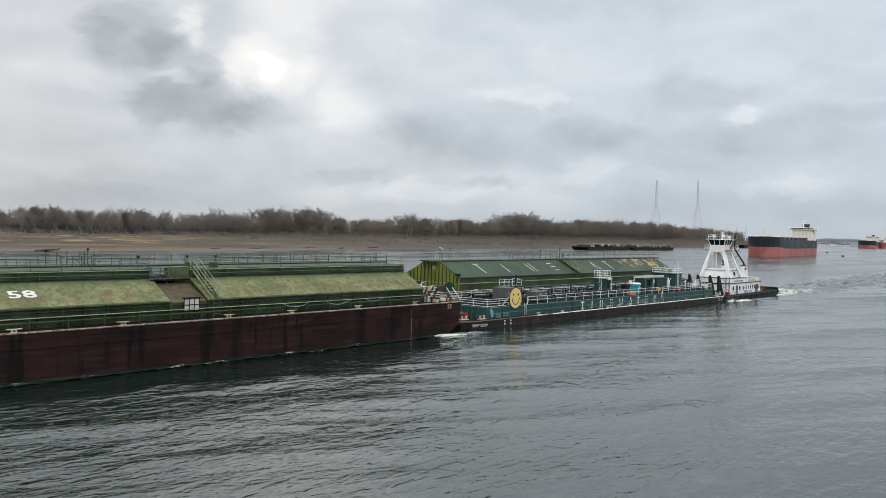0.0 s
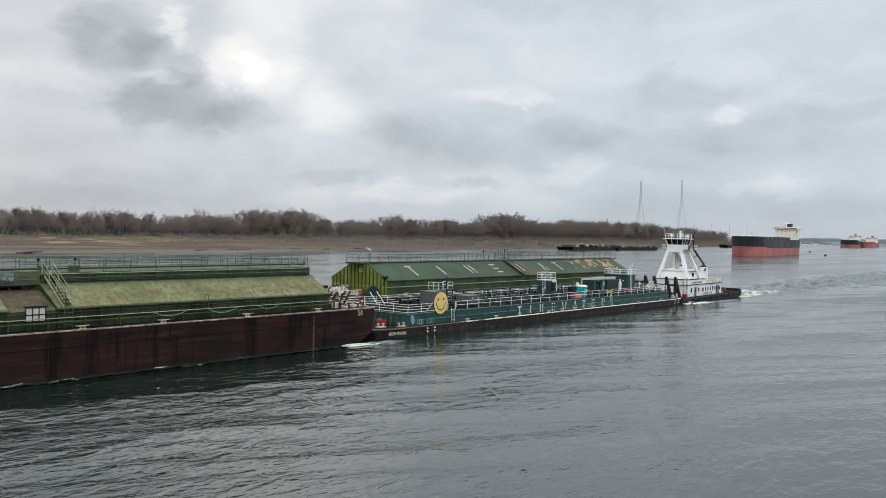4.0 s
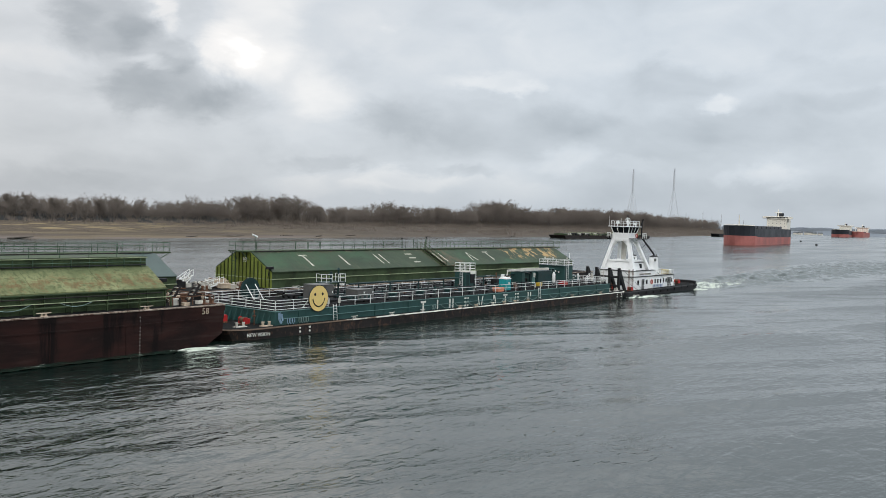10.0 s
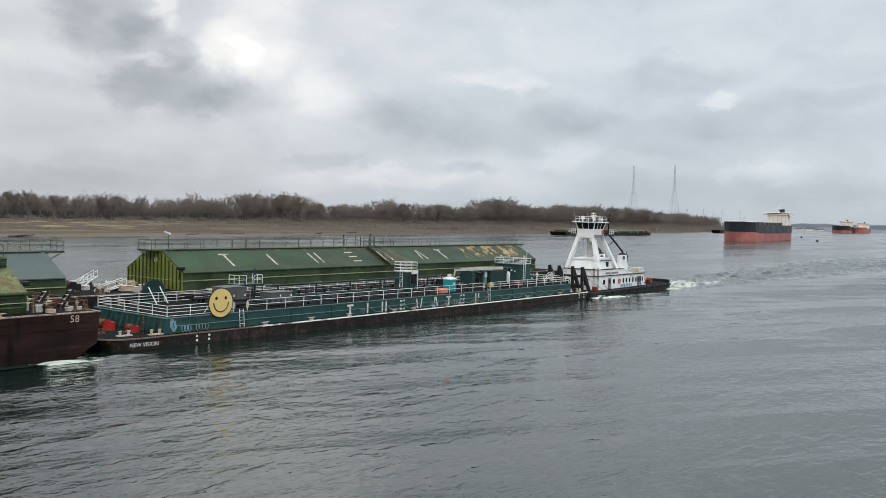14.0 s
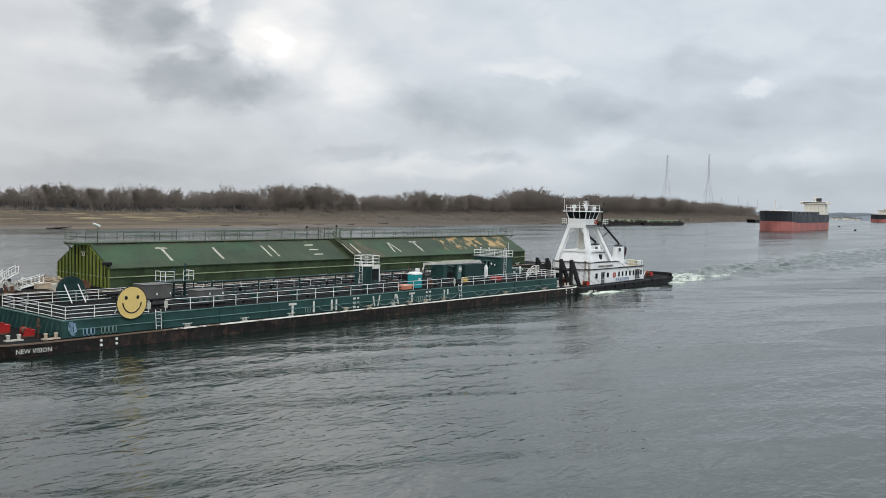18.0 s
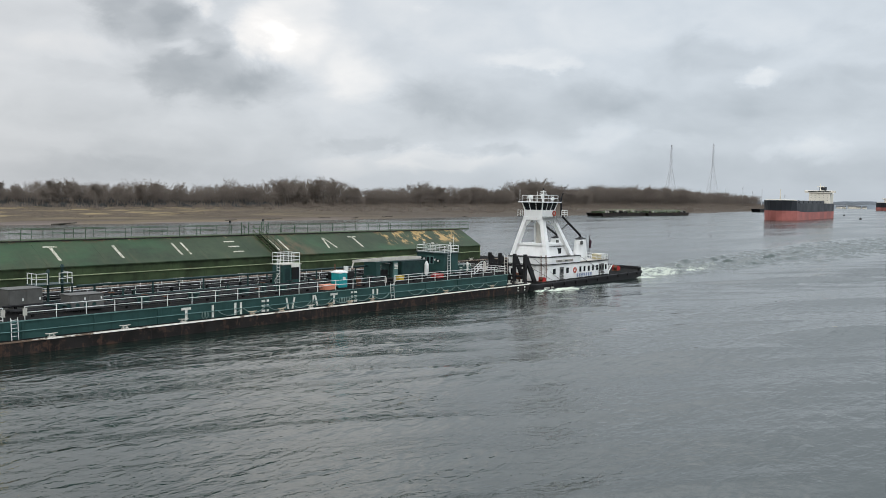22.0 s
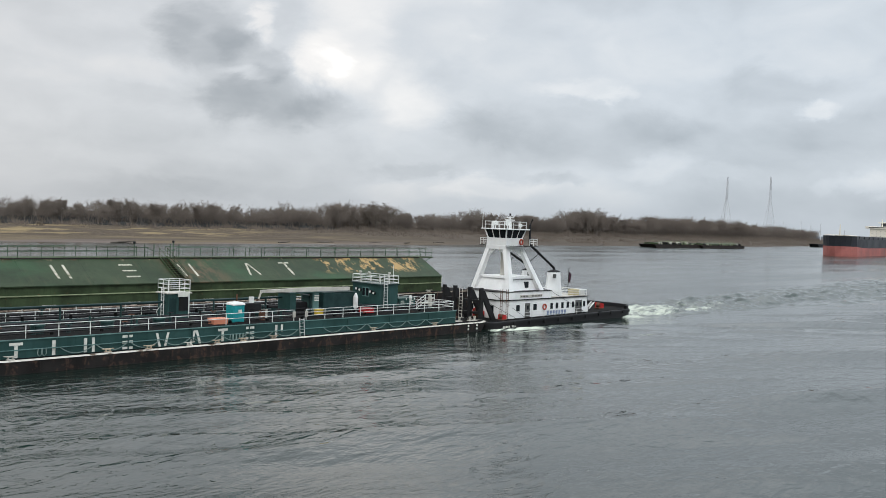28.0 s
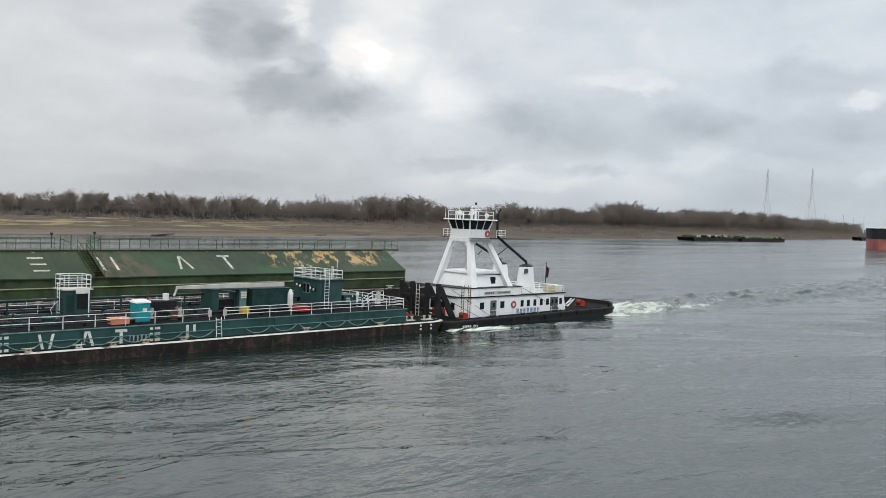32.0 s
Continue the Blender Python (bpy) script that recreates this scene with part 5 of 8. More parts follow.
for i in range(60):
    x, y = rnd.uniform(76.4, 80.6), rnd.uniform(64.6, 76)
    bm = B()
    k = rnd.random()
    if k < 0.4:
        n = 10
        ri = rnd.uniform(0.22, 0.42)
        for j in range(3):
            line(bm, [(x + ri * math.cos(a * 6.283 / n), y + ri * math.sin(a * 6.283 / n), AZ + 0.06 + 0.09 * j) for a in range(n + 1)], 0.05, 5)
        single("rope_coil", bm, rnd.choice(("pink", "white_dull", "white_dull")), "coil of weathered mooring rope on the barge deck", "rope", "rope coils", moves=True)
    elif k < 0.75:
        tube(bm, (x, y, AZ), (x, y, AZ + rnd.uniform(0.4, 0.8)), 0.1, 9, 0.08)
        tube(bm, (x, y, AZ + 0.4), (x, y, AZ + 0.5), 0.16, 9)
        single("deck_vent", bm, rnd.choice(("rust", "rust_top", "pink", "rust")), "small rusty vent standing on the barge deck", "vent", "deck vents", moves=True)
    else:
        box(bm, x - 0.3, x + 0.3, y - 0.2, y + 0.2, AZ, AZ + rnd.uniform(0.25, 0.7), 0.04)
        single("deck_box", bm, rnd.choice(("rust", "white_dull", "pink")), "small weathered steel box on the barge deck", "box", "deck boxes", moves=True)


def ridge_barge(name, x0, x1, y0, y1, z, roof0, roof1, roof_mat, coam_mat, label, gap_at, end_mat, overhang):
    """A barge with a trapezoid roof, ridge walkway with rails, corrugated end walls."""
    t = thing(name, ((x0 + x1) / 2, (y0 + y1) / 2, 0), label, "barge", "barges of the tow", moves=True)
    hull = barge_hull(t, x0, x1, y0, y1, z, "black_hull", "rust_top", 5, 5)
    ya, yb = y0 + 1.2, y1 - 1.2
    ym = (y0 + y1) / 2
    bm = B()
    box(bm, roof0, roof1, ya, yb, z + 0.02, 4.16)
    low_wall = part("coaming", bm, coam_mat, t)
    bm = B()
    box(bm, roof0 - 0.06, roof1 + 0.06, ya - 0.14, yb + 0.14, 4.164, 4.26, 0.02)
    part("coaming_lip", bm, "moss_pale", low_wall)
    bm = B()
    box(bm, roof0 + 0.02, roof1 - 0.02, ya + 0.06, yb - 0.06, 4.264, 5.0)
    part("upper_coaming", bm, coam_mat, t)
    cuts = [roof0]
    while cuts[-1] < roof1 - 4:
        cuts.append(min(roof1, cuts[-1] + 5.8))
    cuts[-1] = roof1
    for a, b in zip(cuts, cuts[1:]):
        for s, q in ((1, ya - 0.12), (-1, yb + 0.12)):
            e = ym - s * 1.25
            bm = B()
            prism(bm, [(q, 5.004), (q, 5.1), (e, 7.33), (e, 7.22)], a + 0.004, b - 0.004)
            part("roof_panel", bm, roof_mat, t)
    bm = B()
    prism(bm, [(ya + 0.1, 4.98), (yb - 0.1, 4.98), (ym + 1.2, 7.2), (ym - 1.2, 7.2)], roof0 + 0.05, roof1 - 0.05)
    part("roof_core", bm, coam_mat, t)
    bm = B()
    box(bm, roof0 - overhang[0], roof1 + overhang[1], ym - 1.3, ym + 1.3, 7.22, 7.38)
    ridge = part("ridge_walkway", bm, coam_mat, t)
    part("ridge_fascia", box(B(), roof0, roof1, ym - 1.37, ym - 1.31, 7.06, 7.25), "gap_brown", ridge, "rusty dark ridge edge")
    part("ridge_pipe", line(B(), [(roof0 + 0.5, ym - 1.45, 7.3), (roof1 - 0.5, ym - 1.45, 7.3)], 0.05, 6), "rust_top", ridge)
    for yy in (ym - 1.2, ym + 1.2):
        railing(t, [(roof0 - overhang[0] + 0.1, yy, 7.38), (gap_at - 1.6, yy, 7.38)], 1.0, (1.0, 0.55), 2.1, 0.028, "rail_green")
        railing(t, [(gap_at + 1.6, yy, 7.38), (roof1 + overhang[1] - 0.1, yy, 7.38)], 1.0, (1.0, 0.55), 2.1, 0.028, "rail_green")
    for xx in (roof0 - overhang[0] + 0.1, roof1 + overhang[1] - 0.1):
        railing(t, [(xx, ym - 1.2, 7.38), (xx, ym + 1.2, 7.38)], 1.0, (1.0, 0.55), 1.2, 0.03, "rail_green")
    for s, xx in ((-1, roof0), (1, roof1)):
        ov = overhang[0] if s < 0 else overhang[1]
        for yy in (ym - 1.1, ym + 1.1):
            part("bracket", tube(B(), (xx + s * (ov - 0.1), yy, 7.25), (xx + s * 0.05, yy, 6.3), 0.05, 5), "rail_green", ridge)
        bm = B()
        n = 15
        for i in range(n):
            yy = ya + (yb - ya) * (i + 0.5) / n
            top = min(7.2, 5.0 + 2.2 * min(1.0, (min(yy - ya, yb - yy)) / (ym - 1.25 - ya)))
            box(bm, xx + s * 0.01 if s > 0 else xx - 0.13, xx + 0.13 if s > 0 else xx - 0.01, yy - 0.05, yy + 0.05, z + 0.05, top - 0.05)
        wallp = B()
        prism(wallp, [(ya, z + 0.03), (yb, z + 0.03), (yb, 5.0), (ym + 1.25, 7.2), (ym - 1.25, 7.2), (ya, 5.0)], xx - 0.03 if s < 0 else xx - 0.01, xx + 0.01 if s < 0 else xx + 0.03)
        wall = part("end_wall", wallp, end_mat, t)
        part("end_ribs", bm, "lime_dark" if end_mat == "lime" else end_mat, wall)
    ladder(t, roof0 - 0.6, ym + 1.0, z, 7.3, 0.5, "rail_green")
    stairs(t, gap_at - 0.4, (ym - 1.25, 7.3), (ya - 0.3, 5.0), 0.9, "moss_green", 12)
    for dx in (-1.9, -0.9, 0.9, 1.9):
        part("gap_post", tube(B(), (gap_at + dx, ym - 1.1, 7.38), (gap_at + dx, ym - 1.1, 8.75), 0.05, 5), "rail_green", ridge)
    for xx, yy, zz in ((gap_at - 1.9, ym + 1.1, 8.7), (gap_at + 1.4, ym - 0.8, 8.9)):
        post = part("lamp_post", tube(B(), (xx, yy, 7.38), (xx, yy, zz), 0.05, 6), "rail_green", ridge)
        part("lamp_head", box(B(), xx - 0.1, xx + 0.1, yy - 0.1, yy + 0.1, zz - 0.05, zz + 0.18, 0.03), "black", ridge)
    part("gap_rail", line(B(), [(gap_at - 1.9, ym - 1.1, 8.4), (gap_at - 0.9, ym - 1.1, 8.0), (gap_at + 0.9, ym - 1.1, 8.0), (gap_at + 1.9, ym - 1.1, 8.4)], 0.035, 5), "rail_green", ridge)
    for i in range(9):
        xx = roof0 + 3 + (roof1 - roof0 - 6) * i / 8
        cleat(t, xx, y0 + 0.4, z, long=1.2)
    return t


C = ridge_barge("grain_barge", 94.0, 174.0, 77.35, 90.1, 3.15, 99.2, 168.4, "green_roof", "moss_green", "covered barge with dark green roof and rows of pale shapes", 131.3, "lime", (1.3, 2.2))
ridge_barge("grain_barge", 9.5, 93.6, 77.35, 90.1, 3.4, 14.5, 86.2, "grey_roof", "moss_green", "covered barge with grey-green roof and railed ridge walkway", 44.0, "grey_roof", (1.3, 2.0))
# painted shapes on the dark green roof, most of them worn
rs = math.atan2(7.33 - 5.1, (83.725 - 1.25) - (78.55 - 0.12))
YR, ZR = 78.43, 5.1


def on_roof(x, u, lift=0.02):
    return Vector((x, YR + u * math.cos(rs), ZR + u * math.sin(rs) + lift))


def roof_bar(parent, x0, x1, u0, u1, mat="letter_worn", slant=0.0):
    bm = B()
    pts = [(x0, u0), (x1, u0), (x1 + slant, u1), (x0 + slant, u1)]
    lo = [bm.verts.new(on_roof(x, u, 0.006)) for x, u in pts]
    hi = [bm.verts.new(on_roof(x, u, 0.018)) for x, u in pts]
    bm.faces.new(hi)
    for i in range(4):
        bm.faces.new((lo[i], lo[(i + 1) % 4], hi[(i + 1) % 4], hi[i]))
    return part("painted_bar", bm, mat, parent)


for i, x in enumerate((106.4, 112.7, 119.4, 126.0, 132.2, 139.8, 145.4)):
    if i in (0, 1, 6):
        roof_bar(C, x, x + 0.3, 1.0, 3.3)
        if i != 1:
            roof_bar(C, x - 0.55, x + 0.85, 3.31, 3.55)
    elif i == 2:
        for u in (0.0, 1.1):
            roof_bar(C, x + u, x + u + 0.24, 1.1, 3.4)
    elif i == 3:
        for u in (1.1, 2.15, 3.18):
            roof_bar(C, x, x + 1.4, u, u + 0.22)
    elif i == 4:
        roof_bar(C, x, x + 0.24, 1.1, 3.4)
        roof_bar(C, x + 1.3, x + 1.54, 1.1, 3.4)
    else:
        roof_bar(C, x, x + 0.24, 1.1, 3.4, slant=0.6)
        roof_bar(C, x + 1.3, x + 1.54, 1.1, 3.4, slant=-0.55)
writing("470", 0.8, C, pose(95.2, 77.22, 2.35) @ FACING)
writing("93", 0.75, C, pose(99.0, 83.6, 6.05) @ Matrix(((0, 0, -1, 0), (-1, 0, 0, 0), (0, 1, 0, 0), (0, 0, 0, 1))))
# signal light on a thin mast at the head of that barge
t = thing("signal_light", (100.4, 83.0, 7.4), "white lamp on a thin mast on the barge roof", "lamp", moves=True)
bm = B()
tube(bm, (100.4, 83.0, 7.3), (100.4, 83.0, 9.0), 0.03, 5)
part("mast", bm, "rail_green", t)
bm = B()
tube(bm, (99.9, 83.0, 9.3), (100.6, 83.0, 9.0), 0.1, 7, 0.16)
part("lamp_head", bm, "rail_white", t)
# gear between the two far barges
winch("deck_winch", 88.4, 81.6, 3.4, "black", "black deck winch on the barge's after deck", 1.0)
winch("deck_winch", 89.2, 84.4, 3.4, "black", "black deck winch on the barge's after deck", 0.9)
winch("deck_winch", 97.4, 80.4, 3.15, "rust", "rust-brown deck winch at the barge's bow", 0.8)
winch("deck_winch", 96.8, 86.4, 3.15, "white_dull", "dull white deck winch at the barge's bow", 0.8)


def gangway(x, y, z, dx, dz, dy=0.0):
    """A white aluminium gangway that leans up, with hand rails on stanchions."""
    t = thing("gangway", (x, y, z), "white aluminium gangway leaning between the barges", "gangway", "gangways between the barges", moves=True)
    for k in (0, 0.75):
        part("stringer", tube(B(), (x, y + k, z), (x + dx, y + k + dy, z + dz), 0.07, 5), "rail_white", t)
        bm = B()
        tube(bm, (x, y + k, z + 0.65), (x + dx, y + k + dy, z + dz + 0.65), 0.035, 5)
        for i in range(4):
            q = i / 3
            tube(bm, (x + dx * q, y + k + dy * q, z + dz * q), (x + dx * q, y + k + dy * q, z + dz * q + 0.65), 0.03, 5)
        part("hand_rail", bm, "rail_white", t)
    for i in range(7):
        q = (i + 0.5) / 7
        part("tread", box(B(), x + dx * q - 0.14, x + dx * q + 0.14, y + dy * q, y + 0.75 + dy * q, z + dz * q - 0.02, z + dz * q + 0.03), "white_dull", t)


gangway(90.6, 83.6, 3.4, 1.1, 0.9)
gangway(92.0, 86.2, 3.4, 2.2, 1.0, 0.4)
gangway(91.2, 80.2, 3.4, 2.4, 0.55)
rnd = random.Random(5)
for x, y, w, mat in ((95.6, 83.4, 1.0, "pink"), (96.6, 84.6, 0.8, "pink"), (90.2, 79.0, 0.6, "white_dull"), (92.6, 81.8, 0.7, "white_dull"), (95.0, 78.8, 0.5, "rust")):
    z = 3.4 if x < 93.5 else 3.15
    bm = B()
    for j in range(9):
        r_, a_ = w * rnd.uniform(0.5, 1.0), rnd.uniform(0, 6.283)
        line(bm, [(x + 0.2 * math.cos(a_) + r_ * math.cos(q * 0.6283), y + 0.2 * math.sin(a_) + r_ * math.sin(q * 0.6283), z + 0.08 + 0.09 * j + 0.12 * math.sin(q * 1.9 + j)) for q in range(11)], 0.05, 5)
    single("rope_heap", bm, mat, "heap of faded mooring rope on the barge deck", "rope", "rope heaps", moves=True)
for i in range(26):
    x, y = rnd.uniform(87.5, 98.3), rnd.uniform(77.9, 88)
    z = 3.4 if x < 93.4 else 3.15
    bm = B()
    if rnd.random() < 0.6:
        h = rnd.uniform(0.35, 0.65)
        for k in (-0.28, 0.28):
            tube(bm, (x + k, y, z), (x + k, y, z + h), 0.13, 9)
            tube(bm, (x + k, y, z + h), (x + k, y, z + h + 0.07), 0.18, 9, 0.15)
        box(bm, x - 0.5, x + 0.5, y - 0.2, y + 0.2, z, z + 0.06)
        single("deck_bitts", bm, rnd.choice(("rust", "white_dull", "rust_top", "pink")), "pair of weathered steel bitts on the barge deck", "bitts", "deck bitts", moves=True)
    else:
        w, d, h = rnd.uniform(0.3, 0.7), rnd.uniform(0.2, 0.5), rnd.uniform(0.25, 0.6)
        box(bm, x - w, x + w, y - d, y + d, z, z + h, 0.04)
        box(bm, x - w - 0.03, x + w + 0.03, y - d - 0.03, y + d + 0.03, z + h + 0.003, z + h + 0.05, 0.015)
        single("deck_box", bm, rnd.choice(("rust", "white_dull", "rust_top", "pink")), "small weathered steel box on the barge deck", "box", "deck boxes", moves=True)
# flood lamp on the corner of the dark green roof
t = thing("flood_lamp", (99.1, 79.0, 4.3), "black flood lamp on the barge roof's corner", "lamp", moves=True)
part("bracket", tube(B(), (99.15, 79.2, 4.3), (98.95, 78.75, 5.45), 0.045, 6), "black", t)
part("lamp_head", box(B(), 98.6, 99.5, 78.55, 79.0, 5.4, 5.72, 0.05), "black", t)

# --- the tank barge ---
T = thing("tank_barge", (122, 70.7, 0), "teal tank barge with white railings and black hull", "barge", "barges of the tow", moves=True)
BZ, TZ = 1.05, 2.36
bm = B()
outline = [(82.0, 66.2), (82.5, 65.3), (83.6, 64.6), (85.2, 64.35), (160.3, 64.35), (161.6, 64.8), (161.9, 65.5), (161.9, 75.9), (161.6, 76.6), (160.3, 77.05), (85.2, 77.05), (83.6, 76.8), (82.5, 76.1), (82.0, 75.2)]
xm = 122.5
loft(bm, [[(xm + (x - xm) * 0.93, y, -1.2) for x, y in outline], [(xm + (x - xm) * 0.985, y, 0.0) for x, y in outline], [(x, y, BZ - 0.11) for x, y in outline]])
hullT = part("hull", bm, "black_hull", T, "black hull worn brown")
bm = B()
loft(bm, [[(x + (0.06 if x > xm else -0.06), y + (0.06 if y > 70.7 else -0.06), BZ - 0.106) for x, y in outline], [(x, y, BZ) for x, y in outline]])
part("deck_edge", bm, "worn_edge", hullT, "worn white deck edge")
bm = B()
loft(bm, [[(xm + (x - xm) * 0.996, 70.7 + (y - 70.7) * 0.98, BZ + z) for x, y in outline] for z in (-0.02, 0.012)])
part("deck", bm, "deck_dark", T)
hull_seams(hullT, 86, 161, 64.35, 0.05, 0.9, 5.2, "rust_top")
# raised trunk
bm = B()
prism(bm, [(87.9, 65.0), (156.8, 65.0), (156.8, 76.4), (87.9, 76.4)], BZ + 0.012, TZ, "z")
trunk = part("trunk", bm, "teal", T, "raised teal trunk deck")
bm = B()
box(bm, 87.82, 156.88, 64.92, 76.48, TZ + 0.004, TZ + 0.07)
part("trunk_edge", bm, "teal_pale", trunk)
bm = B()
box(bm, 88.0, 156.7, 65.1, 76.3, TZ + 0.074, TZ + 0.09)
part("trunk_deck", bm, "deck_dark", trunk)
TD = TZ + 0.09
bm = B()
line(bm, [(88.2, 64.86, 1.68), (156.5, 64.86, 1.68)], 0.04, 6)
part("grab_pipe", bm, "teal_pale", trunk)
bm = B()
box(bm, -0.05, 0.05, -0.1, 0.0, BZ + 0.02, TZ - 0.02)
stiff = mesh_of(bm, "stiffener", "teal")
for i in range(12):
    place("stiffener", stiff, trunk, (91 + 5.6 * i, 65.0, 0))
bm = B()
prism(bm, [(87.9, BZ + 0.02), (87.45, BZ + 0.02), (87.9, TZ - 0.02)], -0.05, 0.05, "y")
brk = mesh_of(bm, "bracket", "teal")
for i in range(13):
    place("bracket", brk, trunk, (0, 65.6 + 0.85 * i, 0))
railing(T, [(95.3, 65.25, TD), (88.15, 65.25, TD), (88.15, 76.2, TD), (99, 76.2, TD)], 0.98, (1.0, 0.72, 0.42, 0.1), 2.3, 0.03)
railing(T, [(96.9, 65.25, TD), (135.2, 65.25, TD)], 0.98, (1.0, 0.55), 2.35, 0.03)
railing(T, [(136.6, 65.25, TD), (156.6, 65.25, TD), (156.6, 76.2, TD)], 0.98, (1.0, 0.72, 0.42), 2.3, 0.03)
railing(T, [(99, 76.2, TD), (156.6, 76.2, TD)], 0.98, (1.0, 0.66, 0.33), 2.3, 0.03)
railing(T, [(101.0, 72.6, TD), (124.0, 72.6, TD)], 1.05, (1.0, 0.66, 0.33), 2.3, 0.026)
railing(T, [(128.2, 72.6, TD), (136.5, 72.6, TD)], 1.05, (1.0, 0.66, 0.33), 2.3, 0.026)
# gates at the two side ladders
for x in (95.3, 96.9, 135.2, 136.6):
    bm = B()
    box(bm, x - 0.16, x + 0.16, 65.2, 65.24, TD + 0.3, TD + 0.85)
    part("gate_panel", bm, "white_dull", T)
ladder(T, 96.0, 64.82, BZ, TD + 0.25, 0.5, lean=0.15)
ladder(T, 135.9, 64.82, BZ, TD + 0.25, 0.5, lean=0.15)
# white painted shapes along the side: plain strokes
def stroke(x, z0, z1, w=0.24, lean=0.0, y=64.985):
    """One painted stroke from z0 to z1 above the deck, leaning along the barge."""
    bm = B()
    prism(bm, [(x - w / 2, BZ + z0), (x + w / 2, BZ + z0), (x + lean + w / 2, BZ + z1), (x + lean - w / 2, BZ + z1)], y - 0.02, y, "y")
    part("painted_bar", bm, "letter", trunk)


for i, x in enumerate((110.5, 113.2, 115.9, 118.95, 121.95, 124.95, 127.55, 130.3, 133.4)):
    if i in (0, 6):
        stroke(x, 0.06, 0.93)
        stroke(x, 0.95, 1.16, 0.95)
    elif i == 1:
        stroke(x, 0.06, 1.16)
    elif i in (3, 7):
        for z in (0.06, 0.52, 0.97):
            stroke(x, z, z + 0.2, 0.85)
    elif i == 4:
        for u, q in ((-0.5, 0.26), (0.5, -0.26)):
            stroke(x + u, 1.16, 0.06, 0.2, q)
    elif i == 5:
        for u, q in ((-0.42, 0.34), (0.42, -0.34)):
            stroke(x + u, 0.06, 1.16, 0.22, q)
    else:
        stroke(x - 0.32, 0.06, 1.16)
        stroke(x + 0.3, 0.06 if i == 2 else 0.55, 1.16, 0.22)
writing("NEW VISION", 0.5, T, pose(83.95, 64.28, 0.34, 0, 0, -6) @ FACING, stretch=0.9)
# hoses that hang in swags along the side
for i in range(15):
    x0 = 113.6 + 2.75 * i
    if 134 < x0 < 137:
        continue
    bm = B()
    line(bm, [(x0 + 2.5 * k / 8, 64.8, 1.66 - 0.5 * 4 * (k / 8) * (1 - k / 8)) for k in range(9)], 0.035, 5)
    part("hose", bm, "hose", trunk, "pale hose hung in a swag")
for x0, n, mat in ((89.4, 3, "blue_cloth"), (90.9, 4, "hose"), (128.2, 5, "hose"), (112.0, 2, "hose")):
    for j in range(n):
        x = x0 + 0.33 * j
        bm = B()
        line(bm, [(x, 64.82, 1.68), (x - 0.04, 64.8, 1.3), (x + 0.1, 64.8, 1.12), (x + 0.26, 64.8, 1.3), (x + 0.24, 64.82, 1.68)], 0.035, 5)
        part("hose_loop", bm, mat, trunk)
for x in (98.6, 104.6, 110.0, 117.2, 120.6, 124.2, 126.8, 129.4, 132.6, 144.5, 153.2):
    cleat(T, x, 64.62, BZ + 0.012, "pink" if int(x) % 3 == 0 else "white_dull", long=0.95)
for x in (90.6, 91.9, 158.2, 159.6):
    for z in (0.35, 0.72):
        bm = B()
        tube(bm, (x, 64.28, z), (x, 64.36, z), 0.11, 9)
        part("draft_mark", bm, "letter", hullT)
for j in range(4):
    part("rope", line(B(), [(88.3 + 0.09 * j, 64.9, TZ - 0.05), (88.2 + 0.09 * j, 64.84, 1.7), (88.45 + 0.07 * j, 64.8, 1.25), (88.7 + 0.05 * j, 64.84, 1.55), (88.6 + 0.05 * j, 64.88, TZ - 0.2)], 0.03, 5), "blue_cloth", trunk, "pale blue rope")
# bow fittings
bollards(T, 84.6, 66.1, BZ + 0.012)
bollards(T, 83.6, 68.6, BZ + 0.012, "rust")
bollards(T, 88.6 - 1.6, 65.2, BZ + 0.012, "pink")
winch("deck_winch", 85.2, 70.2, BZ + 0.012, "red", "red deck winch on the tank barge's bow", 0.95)
winch("deck_winch", 86.2, 67.6, BZ + 0.012, "red", "red deck winch on the tank barge's bow", 0.7)
winch("deck_winch", 84.8, 73.4, BZ + 0.012, "red", "red deck winch on the tank barge's bow", 0.8)
bm = B()
tube(bm, (86.7, 66.6, BZ), (86.7, 66.6, BZ + 1.3), 0.05, 6)
tube(bm, (86.55, 66.6, BZ + 0.9), (86.85, 66.6, BZ + 0.9), 0.09, 7)
tube(bm, (86.7, 66.6, BZ + 1.25), (86.7, 66.6, BZ + 1.5), 0.1, 7, 0.06)
single("fire_hydrant", bm, "rust", "rust-brown deck hydrant on the tank barge's bow", "hydrant", moves=True)


